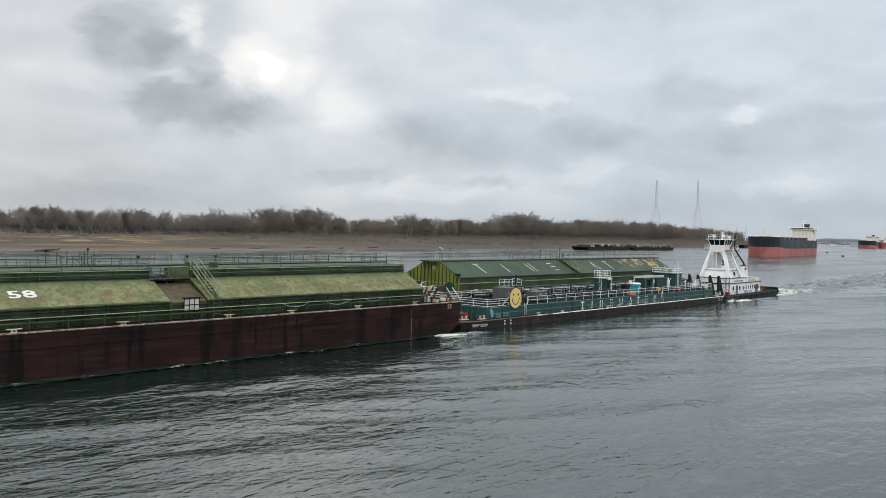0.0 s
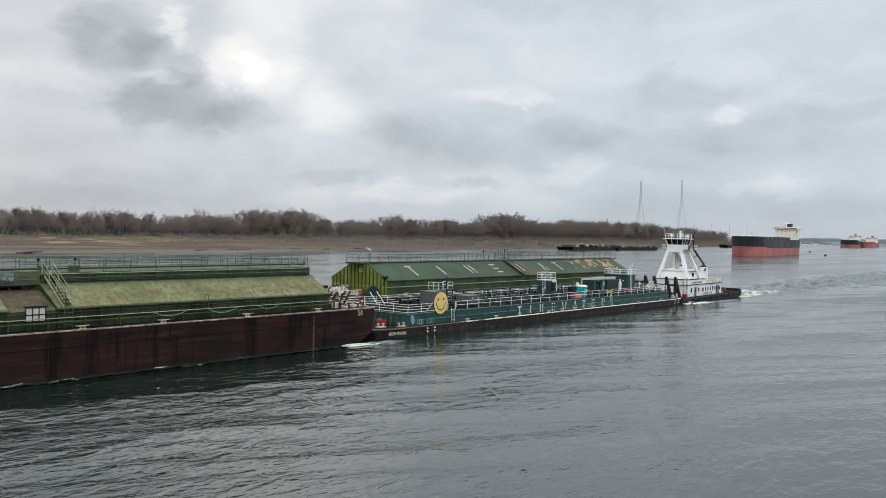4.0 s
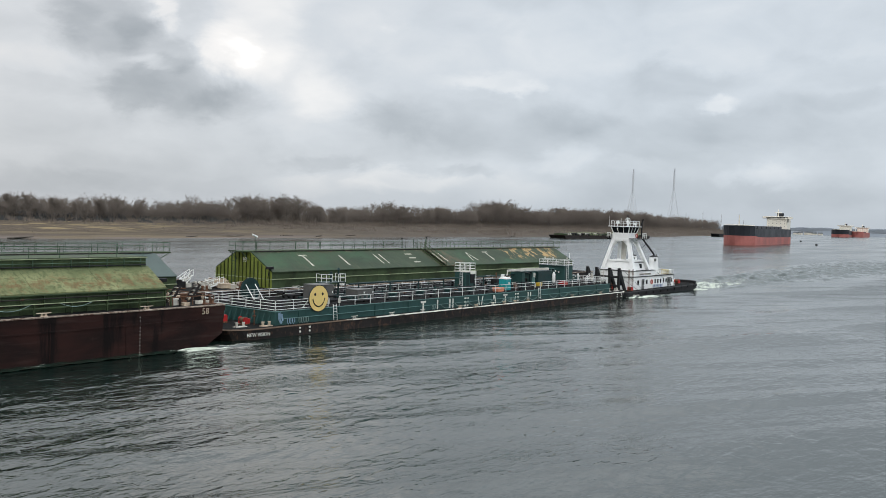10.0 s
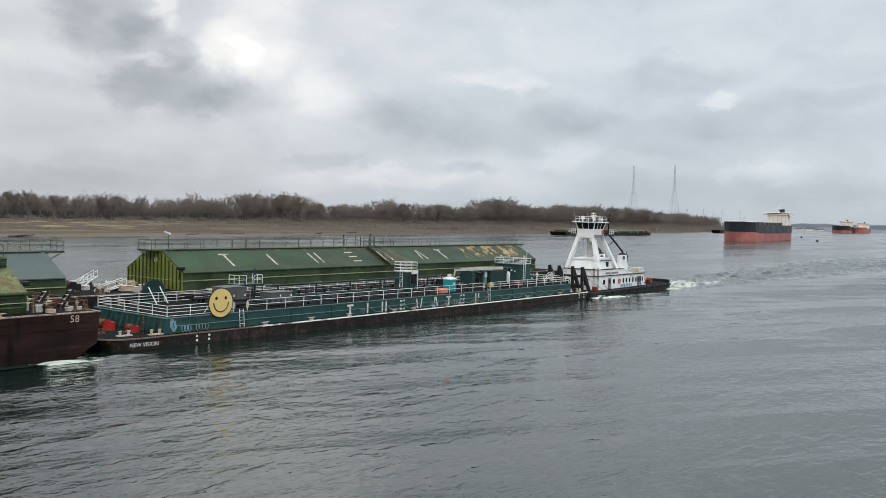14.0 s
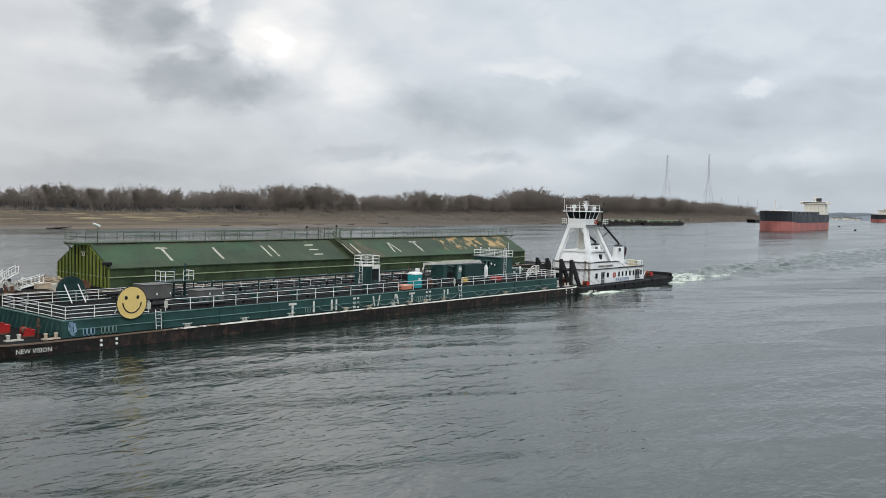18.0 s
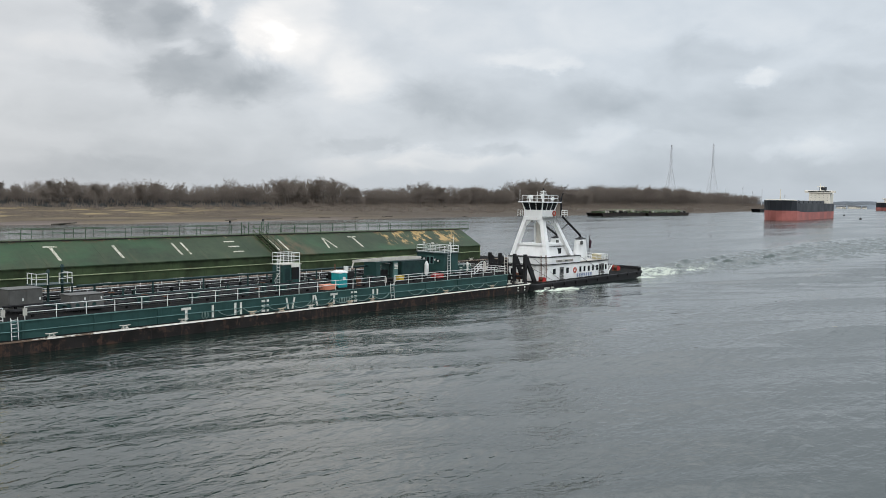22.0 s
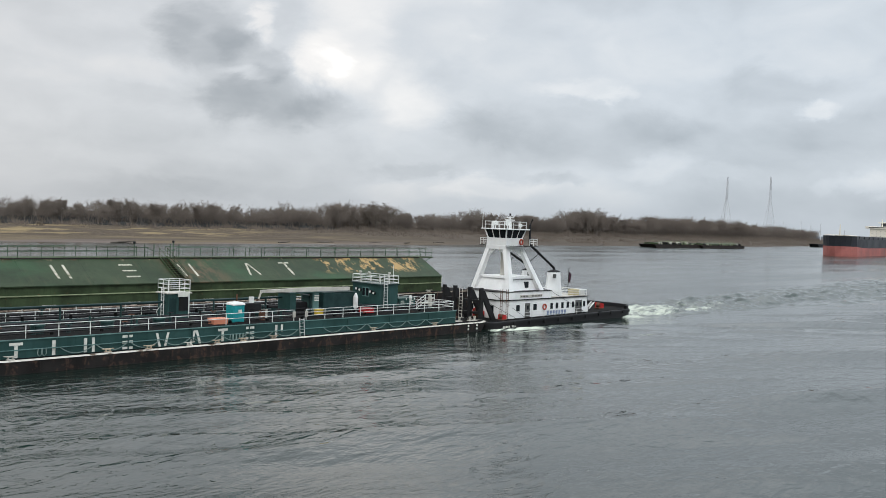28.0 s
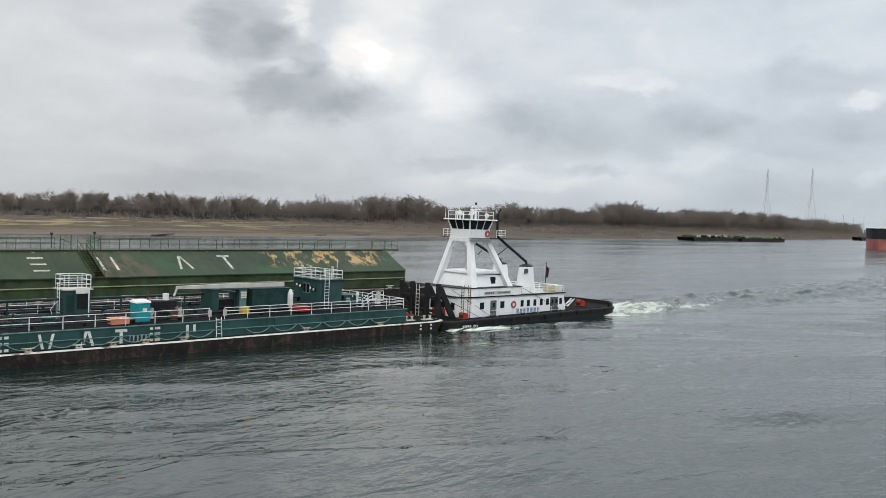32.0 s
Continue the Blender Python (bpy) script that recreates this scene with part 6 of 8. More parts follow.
def round_sign(x, y, z, r, front, face=True):
    """A round board on struts; its painted side looks across the water."""
    s = -1 if front else 1
    t = thing("round_sign", (x, y, TD), "round yellow signboard with a painted smile" if front else "dark green back of a round signboard", "sign", moves=True)
    bm = B()
    tube(bm, (x, y - 0.04, z), (x, y + 0.04, z), r, 40)
    part("board", bm, "teal_dark", t)
    bm = B()
    tube(bm, (x, y + s * 0.044, z), (x, y + s * 0.07, z), r - 0.015, 40)
    face_ob = part("face", bm, "sign_yellow", t)
    bm = B()
    n = 40
    line(bm, [(x + r * math.cos(6.2832 * i / n), y + s * 0.05, z + r * math.sin(6.2832 * i / n)) for i in range(n + 1)], 0.04, 6)
    part("rim", bm, "sign_black", t)
    if front:
        for k in (-0.46, 0.46):
            bm = B()
            loft(bm, [[(x + k * r * 0.85 + 0.1 * r * math.cos(6.2832 * i / 14), y + yy, z + 0.32 * r + 0.12 * r * math.sin(6.2832 * i / 14)) for i in range(14)] for yy in (-0.065, -0.085)])
            part("eye", bm, "sign_black", face_ob)
        bm = B()
        pts = [(x + 0.62 * r * math.cos(a), z + 0.10 * r + 0.72 * r * math.sin(a)) for a in [math.pi * (1.04 + 0.92 * i / 16) for i in range(17)]]
        line(bm, [(px, y - 0.075, pz) for px, pz in pts], 0.055, 6)
        part("mouth", bm, "sign_black", face_ob)
    for k in (-0.8, 0.8):
        bm = B()
        tube(bm, (x + k * 0.8, y - s * 0.06, z + 0.6), (x + k * 0.8, y - s * 1.5, TD), 0.055, 6)
        part("strut", bm, "rail_white", t)
    return t


round_sign(93.5, 64.86, 3.44, 1.33, True)
round_sign(94.3, 76.45, 3.4, 1.33, False)


def steel_box(name, x0, x1, y0, y1, z0, z1, mat, label, category, doors=0, moves=True, rim=True):
    """A deck box or container: body, roof rim, doors with handles, skids."""
    t = thing(name, ((x0 + x1) / 2, (y0 + y1) / 2, z0), label, category, moves=moves)
    bm = B()
    box(bm, x0, x1, y0, y1, z0 + 0.1, z1 - 0.05, 0.03)
    body = part("body", bm, mat, t)
    bm = B()
    box(bm, x0 - 0.05, x1 + 0.05, y0 - 0.05, y1 + 0.05, z1 - 0.046, z1, 0.012)
    part("roof", bm, mat, t)
    for yy in (y0 + 0.25, y1 - 0.4):
        bm = B()
        box(bm, x0, x1, yy, yy + 0.15, z0, z0 + 0.1)
        part("skid", bm, "black", t)
    for i in range(doors):
        w = (x1 - x0) / doors
        bm = B()
        box(bm, x0 + w * i + 0.08, x0 + w * (i + 1) - 0.08, y0 - 0.035, y0 + 0.005, z0 + 0.22, z1 - 0.15, 0.008)
        d = part("door", bm, mat, t)
        bm = B()
        box(bm, x0 + w * (i + 1) - 0.3, x0 + w * (i + 1) - 0.18, y0 - 0.07, y0 - 0.035, z0 + 0.9, z0 + 1.1)
        part("handle", bm, "rail_white", d)
    return t


steel_box("deck_locker", 97.5, 100.2, 69.4, 71.4, TD, 4.3, "grey_box", "grey steel locker on the tank barge deck", "locker", 2)
steel_box("deck_locker", 101.25, 104.05, 66.9, 68.6, TD, 3.8, "grey_box", "grey steel locker on the tank barge deck", "locker", 2)
# manifold platform
t = thing("manifold_platform", (101.6, 70.4, TD), "teal pipe manifold with railed white platform", "platform", moves=True)
bm = B()
box(bm, 100.2, 103.4, 70.6, 72.4, 4.28, 4.36)
part("platform", bm, "teal_dark", t)
for x in (100.3, 103.3):
    for y in (70.7, 72.3):
        bm = B()
        tube(bm, (x, y, TD), (x, y, 4.3), 0.06, 6)
        part("leg", bm, "teal_dark", t)
railing(t, [(100.3, 72.3, 4.36), (100.3, 70.7, 4.36), (101.2, 70.7, 4.36)], 0.9, (1.0, 0.5), 1.0, 0.028)
railing(t, [(102.2, 70.7, 4.36), (103.3, 70.7, 4.36), (103.3, 72.3, 4.36)], 0.9, (1.0, 0.5), 1.0, 0.028)
for x, h in ((101.5, 5.3), (102.7, 5.7)):
    bm = B()
    tube(bm, (x, 71.2, TD), (x, 71.2, h), 0.11, 8)
    tube(bm, (x, 71.2, h), (x, 71.2, h + 0.25), 0.2, 8, 0.1)
    part("vent_riser", bm, "teal_dark", t)
for i in range(5):
    bm = B()
    x = 100.4 + 0.7 * i
    line(bm, [(x, 66.9, TD + 0.5), (x, 70.0, TD + 0.5), (x, 70.4, TD + 0.1)], 0.1, 7)
    tube(bm, (x, 66.85, TD + 0.5), (x, 66.95, TD + 0.5), 0.18, 8)
    part("pipe", bm, "teal_dark", t)
# long cargo pipe on goal posts, and the pipes along the deck
t = thing("cargo_pipe", (119, 70.2, TD), "long dark teal overhead cargo pipe on posts", "pipe", moves=True)
bm = B()
line(bm, [(103.4, 70.2, 4.14), (137.6, 70.2, 4.14)], 0.1, 8)
part("pipe", bm, "teal_dark", t)
for x in (105, 110.5, 115.8, 120.9, 129.8, 135.5):
    bm = B()
    tube(bm, (x, 70.2, TD), (x, 70.2, 4.05), 0.09, 8)
    box(bm, x - 0.25, x + 0.25, 69.95, 70.45, TD, TD + 0.05)
    part("post", bm, "teal_dark", t)
for y, z, r, mat in ((68.0, 0.28, 0.1, "black"), (68.7, 0.28, 0.1, "black"), (73.4, 0.4, 0.12, "black"), (74.2, 0.4, 0.1, "rust_top"), (66.4, 0.2, 0.06, "black"), (69.3, 0.55, 0.09, "black"), (71.6, 0.35, 0.12, "teal_dark"), (72.1, 0.75, 0.07, "black"), (75.1, 0.6, 0.09, "black")):
    t = thing("deck_pipe", (122, y, TD), "dark steel pipe along the tank barge deck", "pipe", "deck pipes", moves=True)
    bm = B()
    line(bm, [(97, y, TD + z), (154, y, TD + z)], r, 7)
    part("pipe", bm, mat, t)
    bm = B()
    box(bm, -0.08, 0.08, -0.12, 0.12, 0, z)
    sup = mesh_of(bm, "pipe_support", "deck_dark")
    for i in range(15):
        place("pipe_support", sup, t, (98 + 3.9 * i, y, TD))
rnd = random.Random(9)
for i in range(34):
    x, y = rnd.uniform(103.5, 137), rnd.choice((67.3, 69.4, 71.4, 75.0)) + rnd.uniform(-0.4, 0.4)
    t = thing("valve", (x, y, TD), "dark teal valve with hand wheel on the tank barge deck", "valve", "deck valves", moves=True)
    h = rnd.uniform(0.5, 1.15)
    bm = B()
    tube(bm, (x, y, TD), (x, y, TD + h), 0.09, 7)
    tube(bm, (x, y, TD), (x, y, TD + 0.3), 0.2, 8, 0.14)
    part("stem", bm, rnd.choice(("teal_dark", "teal_dark", "teal", "black")), t)
    bm = B()
    n = 10
    line(bm, [(x + 0.24 * math.cos(6.2832 * k / n), y + 0.24 * math.sin(6.2832 * k / n), TD + h) for k in range(n + 1)], 0.03, 5)
    tube(bm, (x - 0.24, y, TD + h), (x + 0.24, y, TD + h), 0.02, 4)
    part("hand_wheel", bm, rnd.choice(("teal_dark", "teal_dark", "black", "rust")), t)
for x in (108, 113, 118.5, 123, 133):
    t = thing("tank_hatch", (x, 67.6, TD), "round dark tank hatch on the deck", "hatch", "tank hatches", moves=True)
    bm = B()
    tube(bm, (x, 67.6, TD), (x, 67.6, TD + 0.55), 0.5, 16)
    part("coaming", bm, "teal_dark", t)
    bm = B()
    tube(bm, (x, 67.6, TD + 0.55), (x, 67.6, TD + 0.66), 0.56, 16)
    part("lid", bm, "teal", t)
# control hutch with a railed roof
t = thing("control_hutch", (126, 70.6, TD), "narrow teal control hutch with white railed roof", "hutch", moves=True)
bm = B()
box(bm, 124.95, 127.05, 69.7, 71.5, TD, 4.86, 0.03)
hut = part("body", bm, "teal", t)
bm = B()
box(bm, 125.1, 125.75, 69.66, 69.72, TD + 0.15, TD + 2.05)
part("door", bm, "teal_dark", hut)
bm = B()
box(bm, 126.0, 126.9, 69.64, 69.72, TD + 0.9, TD + 2.2)
part("dark_panel", bm, "black", hut)
bm = B()
box(bm, 124.8, 127.2, 69.55, 71.65, 4.864, 4.95)
part("roof", bm, "white_dull", t, "pale roof slab")
bm = B()
box(bm, 125.8, 126.9, 69.48, 69.54, 4.6, 5.05)
part("sign_plate", bm, "letter", t)
railing(t, [(124.95, 71.5, 4.95), (124.95, 69.7, 4.95), (127.05, 69.7, 4.95), (127.05, 71.5, 4.95), (124.95, 71.5, 4.95)], 1.1, (1.0, 0.66, 0.33), 1.0, 0.03)
ladder(t, 124.7, 70.2, TD, 5.4, 0.45, along="y")
bm = B()
tube(bm, (126.75, 69.3, TD), (126.75, 69.3, 4.9), 0.05, 6)
part("pole", bm, "rail_white", t)
bm = B()
line(bm, [(124.5, 69.9, 4.0), (124.0, 69.9, 3.4), (124.2, 69.9, 2.7), (124.6, 69.9, 2.5)], 0.03, 5)
part("ladder_hoop", bm, "rail_white", t)
# portable toilet
t = thing("portable_toilet", (129.85, 66.7, TD), "turquoise portable toilet with white roof on the deck", "toilet", moves=True)
bm = B()
prism(bm, [(129.25, 66.1), (130.4, 66.1), (130.4, 67.25), (129.25, 67.25)], TD + 0.08, 4.02, "z")
cab = part("cabin", bm, "turquoise", t)
bm = B()
box(bm, 129.4, 130.25, 66.05, 66.1, TD + 0.15, 3.85, 0.01)
dr = part("door", bm, "turquoise", cab)
bm = B()
box(bm, 129.75, 130.1, 66.03, 66.052, 3.35, 3.62)
part("label_plate", bm, "letter", dr)
for i in range(3):
    bm = B()
    box(bm, 129.23, 129.25, 66.25 + 0.3 * i, 66.45 + 0.3 * i, TD + 0.3, 3.8)
    part("rib", bm, "turquoise", cab)
bm = B()
loft(bm, [[(129.83 + sx * k, 66.67 + sy * k, z) for sx, sy in ((-1, -1), (1, -1), (1, 1), (-1, 1))] for k, z in ((0.63, 4.02), (0.6, 4.14), (0.38, 4.27))])
part("roof", bm, "rail_white", t, "white domed roof")
bm = B()
box(bm, 129.2, 130.45, 66.05, 67.3, TD, TD + 0.08)
part("skid", bm, "black", t)
t = thing("storage_tote", (127.95, 66.4, TD), "salmon orange plastic tote on the deck", "tote", moves=True)
bm = B()
loft(bm, [[(127.95 + sx * k, 66.4 + sy * k * 0.62, z) for sx, sy in ((-1, -1), (1, -1), (1, 1), (-1, 1))] for k, z in ((0.68, TD), (0.74, TD + 0.42))])
part("tub", bm, "orange", t)
bm = B()
box(bm, 127.17, 128.73, 65.9, 66.9, TD + 0.424, TD + 0.5, 0.02)
part("lid", bm, "orange", t)
# drums and pump gear beside it
for x, y, mat, lab in ((132.0, 67.3, "black", "black steel drum on the deck"), (132.9, 67.0, "rust", "rusty steel drum on the deck"), (131.4, 68.2, "white_dull", "white steel drum on the deck"), (133.7, 67.8, "white_dull", "white steel drum on the deck"), (135.2, 68.4, "teal_dark", "teal steel drum on the deck")):
    t = thing("drum", (x, y, TD), lab, "drum", "drums on deck", moves=True)
    bm = B()
    tube(bm, (x, y, TD), (x, y, TD + 0.88), 0.29, 14)
    part("body", bm, mat, t)
    for z in (0.3, 0.6, 0.86):
        bm = B()
        tube(bm, (x, y, TD + z - 0.02), (x, y, TD + z + 0.02), 0.31, 14)
        part("hoop", bm, mat, t)
t = thing("pump_engine", (132.6, 69.6, TD), "dark pump engine with white air cleaner", "engine", moves=True)
bm = B()
box(bm, 131.2, 134.2, 69.0, 70.0, TD + 0.5, TD + 1.35, 0.06)
part("block", bm, "black", t)
bm = B()
tube(bm, (133.4, 69.5, TD + 1.35), (133.4, 69.5, TD + 1.9), 0.26, 10)
part("air_cleaner", bm, "rail_white", t)
bm = B()
tube(bm, (131.8, 69.5, TD + 1.35), (131.8, 69.5, TD + 2.2), 0.07, 7)
part("exhaust", bm, "rust", t)
bm = B()
box(bm, 131.0, 134.4, 68.9, 70.1, TD, TD + 0.5)
part("bed", bm, "teal_dark", t)
# hose crane
t = thing("hose_crane", (139.8, 69.2, TD), "pale hose crane with its boom laid level", "crane", moves=True)
bm = B()
tube(bm, (140.2, 69.2, TD), (140.2, 69.2, 4.5), 0.26, 10)
part("pedestal", bm, "teal_dark", t)
bm = B()
loft(bm, [[(x, 69.2 + sy * 0.16, z + sz * h) for sy, sz in ((-1, -1), (1, -1), (1, 1), (-1, 1))] for x, z, h in ((145.0, 4.85, 0.16), (140, 4.88, 0.2), (134.2, 4.86, 0.12))])
part("boom", bm, "white_dull", t, "dull white boom")
bm = B()
tube(bm, (134.25, 69.2, 4.8), (134.0, 69.2, 4.15), 0.09, 6)
part("hook_block", bm, "white_dull", t)
bm = B()
tube(bm, (140.2, 69.2, 4.3), (137.5, 69.2, 4.72), 0.07, 6)
part("ram", bm, "galvanised", t)
# open engine shelter
t = thing("engine_shelter", (139, 69.8, TD), "open teal engine shelter with dark machinery inside", "shelter", moves=True)
for x in (137.7, 140.5):
    bm = B()
    box(bm, x - 0.35, x + 0.35, 68.8, 70.8, TD, 4.55, 0.03)
    part("side_box", bm, "teal" if x < 139 else "teal_pale", t)
bm = B()
box(bm, 137.3, 140.9, 68.7, 70.9, 4.554, 4.64)
part("roof", bm, "teal", t)
bm = B()
box(bm, 138.1, 140.1, 69.6, 70.7, TD, 3.6, 0.08)
part("engine", bm, "black", t)
for i in range(4):
    bm = B()
    box(bm, 140.25, 140.8, 68.74, 68.79, 3.75 + 0.16 * i, 3.85 + 0.16 * i)
    part("painted_bar", bm, "letter", t)
steel_box("chemical_tote", 139.5, 140.2, 67.2, 67.8, TD, TD + 0.62, "yellow", "small yellow steel box on the deck", "box")
steel_box("machinery_container", 141.3, 145.4, 68.6, 71.0, TD, 4.58, "teal_dark", "dark teal machinery container on the deck", "container", 1)
bm = B()
tube(bm, (145.2, 68.3, TD + 0.5), (145.2, 68.3, TD + 1.6), 0.26, 10)
tube(bm, (145.2, 68.3, TD), (145.2, 68.3, TD + 0.5), 0.14, 8)
tube(bm, (145.2, 68.3, TD + 1.6), (145.2, 68.3, TD + 2.0), 0.26, 10, 0.08)
single("air_tank", bm, "rail_white", "upright white air tank on the deck", "tank", moves=True)
steel_box("fire_box", 144.6, 146.0, 66.3, 67.1, TD, TD + 0.6, "red", "red fire hose box on the deck", "box")
# deck house
t = thing("deck_house", (150.2, 71.0, TD), "teal deck house with round lights and railed roof", "deckhouse", moves=True)
body = part("body", box(B(), 148.9, 151.5, 68.7, 73.2, TD, 5.1, 0.03), "teal", t)
for y in (70.68, 71.26):
    w = part("window_frame", box(B(), 148.84, 148.9, y - 0.27, y + 0.27, 3.75, 4.75, 0.02), "teal_pale", body)
    part("pane", box(B(), 148.82, 148.842, y - 0.19, y + 0.19, 3.85, 4.65), "glass", w)
for y, z in ((69.55, 4.22), (70.1, 4.34), (71.84, 4.4), (72.4, 4.5)):
    lamp = part("round_light", tube(B(), (148.72, y, z), (148.9, y, z), 0.17, 12), "black", body, "round deck light in a black ring")
    part("lens", tube(B(), (148.69, y, z), (148.72, y, z), 0.13, 12), "rail_white", lamp)
part("roof", box(B(), 148.75, 151.65, 68.55, 73.35, 5.104, 5.2), "teal_dark", t)
railing(t, [(148.9, 73.2, 5.2), (148.9, 68.7, 5.2), (151.5, 68.7, 5.2), (151.5, 73.2, 5.2), (148.9, 73.2, 5.2)], 0.85, (1.0, 0.55, 0.15), 1.3, 0.032)
ladder(t, 149.5, 68.45, TD, 6.3, 0.5)
for x, y in ((149.3, 72.4), (149.3, 71.0), (150.8, 69.4)):
    bm = B()
    tube(bm, (x, y, 5.2), (x, y, 6.25), 0.03, 5)
    box(bm, x - 0.12, x + 0.12, y - 0.12, y + 0.12, 6.2, 6.42, 0.04)
    part("roof_light", bm, "white_dull", t)
part("aerial", tube(B(), (151.2, 69.2, 5.2), (151.2, 69.2, 7.2), 0.025, 5), "rail_white", t)
steel_box("generator_box", 152.2, 154.7, 69.2, 71.0, TD, 3.55, "teal", "teal generator box on the deck", "generator", 2)
for i in range(2):
    for j in range(2):
        x = 152.4 + 1.4 * i
        bm = B()
        box(bm, x, x + 0.5, 69.14, 69.155, 3.0 + 0.2 * j, 3.08 + 0.2 * j)
        single("notice_plate", bm, "letter", "small white notice on the generator box", "notice", moves=True)
bm = B()
loft(bm, [[(153.6 + r * math.cos(6.2832 * i / 10), 68.9 + r * math.sin(6.2832 * i / 10), z) for i in range(10)] for r, z in ((0.1, TD), (0.1, 3.3), (0.2, 3.6), (0.1, 3.9))])
single("hooded_vent", bm, "rail_white", "white hooded vent on the deck", "vent", moves=True)
t = thing("boarding_steps", (154.4, 67.2, TD), "white railed boarding steps near the stern", "steps", moves=True)
railing(t, [(152.9, 67.2, TD), (154.2, 67.2, TD + 0.7), (155.6, 67.2, TD + 0.7)], 0.9, (1.0, 0.6, 0.2), 0.7, 0.035)
bm = B()
box(bm, 154.2, 155.6, 67.2, 68.2, TD + 0.62, TD + 0.7)
part("platform", bm, "white_dull", t)
bm = B()
box(bm, 154.75, 155.15, 67.12, 67.3, TD + 0.3, TD + 1.5)
part("panel", bm, "white_dull", t)
# stern fittings of the tank barge
for x, y, m_ in ((157.9, 65.8, "white_dull"), (160.2, 65.6, "white_dull"), (160.6, 69.0, "rust"), (158.2, 71.0, "white_dull")):
    bollards(T, x, y, BZ + 0.012, m_)
winch("deck_winch", 158.4, 67.6, BZ + 0.012, "red", "red deck winch on the tank barge's stern", 0.8)
winch("deck_winch", 159.8, 73.4, BZ + 0.012, "rust", "rust-brown deck winch on the tank barge's stern", 0.9)

# --- the pusher tug ---
G = thing("tugboat", (176, 69.0, 0), "white pusher tug with tall tapering wheelhouse tower and black hull", "tugboat", moves=True)
GY = 69.0


def tug_outline(grow=0.0, bow=162.0, stern=193.0, half=4.25):
    pts = []
    for i in range(9):
        a = math.pi / 2 * i / 8
        pts.append((bow + 1.4 - 1.4 * math.cos(a) ** 0.8 - grow, -(half - 0.9 + 0.9 * math.sin(a) + grow)))
    for i in range(9):
        a = math.pi / 2 * i / 8
        pts.append((stern - 2.2 + 2.2 * math.sin(a) + grow, -(half - 2.2 + 2.2 * math.cos(a) + grow)))
    pts += [(x, -y) for x, y in pts[::-1]]
    return [(x, GY + y) for x, y in pts]


def sheer(x):
    u = min(1.0, max(0.0, (x - 177.0) / 8.5))
    return 0.68 + 0.1 * max(0.0, (166.0 - x) / 4.0) + 0.34 * u * u * (3 - 2 * u)


bm = B()
o = tug_outline()
loft(bm, [[(176 + (x - 176) * 0.94, GY + (y - GY) * 0.9, -1.5) for x, y in o], [(x, y, -0.1) for x, y in o], [(x, y, sheer(x)) for x, y in o]])
hullG = part("hull", bm, "black", G, "black tug hull")
o1, o2 = tug_outline(0.1), tug_outline(0.02)
bm = B()
loft(bm, [[(x, y, sheer(x) - 0.34) for x, y in o1], [(x, y, sheer(x) - 0.04) for x, y in o1], [(x, y, sheer(x) + 0.05) for x, y in o2]])
part("fender", bm, "black", hullG, "black rubber fender")
bm = B()
oi = tug_outline(-0.16)
loft(bm, [[(x, y, sheer(x) + 0.04) for x, y in oi], [(x, y, sheer(x) + 0.09) for x, y in oi]])
part("main_deck", bm, "deck_dark", G)
# after bulwark
bm = B()
aft = [p for p in tug_outline(-0.05) if p[0] > 183.2]
va = [bm.verts.new((x, y, sheer(x) + 0.05)) for x, y in aft]
vb = [bm.verts.new((x, y, sheer(x) + 0.55)) for x, y in aft]
vc = [bm.verts.new((x - 0.14 * (x - 185) / 6, GY + (y - GY) * 0.965, sheer(x) + 0.55)) for x, y in aft]
vd = [bm.verts.new((x - 0.14 * (x - 185) / 6, GY + (y - GY) * 0.965, sheer(x) + 0.05)) for x, y in aft]
for i in range(len(aft) - 1):
    for p, q in ((va, vb), (vb, vc), (vc, vd)):
        bm.faces.new((p[i], p[i + 1], q[i + 1], q[i]))
part("bulwark", bm, "black", G, "black after bulwark")
# main deckhouse
DK = 0.72
bm = B()
loft(bm, [[(167.0, 65.75, z), (a, 65.75, z), (a, 72.25, z), (167.0, 72.25, z), (165.6, 71.2, z), (165.6, 66.8, z)] for z, a in ((DK, 183.2), (3.02, 182.6))])
house = part("deckhouse", bm, "white", G, "white main deckhouse")
bm = B()
prism(bm, [(166.9, 65.6), (182.9, 65.6), (182.9, 72.4), (166.9, 72.4), (165.4, 71.3), (165.4, 66.7)], 3.024, 3.14, "z")
part("black_band", bm, "black", house, "black trim line")
bm = B()
ro = [(166.95, 65.66), (174.8, 65.66), (174.8, 72.34), (166.95, 72.34), (165.5, 71.25), (165.5, 66.75)]
prism(bm, ro, 3.144, 4.02, "z")
part("upper_bulwark", bm, "white", G)
bm = B()
prism(bm, [(166.9, 65.58), (174.9, 65.58), (174.9, 72.42), (166.9, 72.42), (165.4, 71.3), (165.4, 66.7)], 4.024, 4.1, "z")
part("black_cap", bm, "black", G, "black trim line")
bm = B()
box(bm, 174.85, 182.8, 65.75, 72.25, 3.144, 3.2)
part("after_deck", bm, "white_dull", G)
railing(G, [(175.0, 65.78, 3.2), (182.7, 65.78, 3.2), (182.7, 72.2, 3.2), (175.0, 72.2, 3.2)], 0.72, (1.0, 0.7, 0.4), 1.4, 0.03)


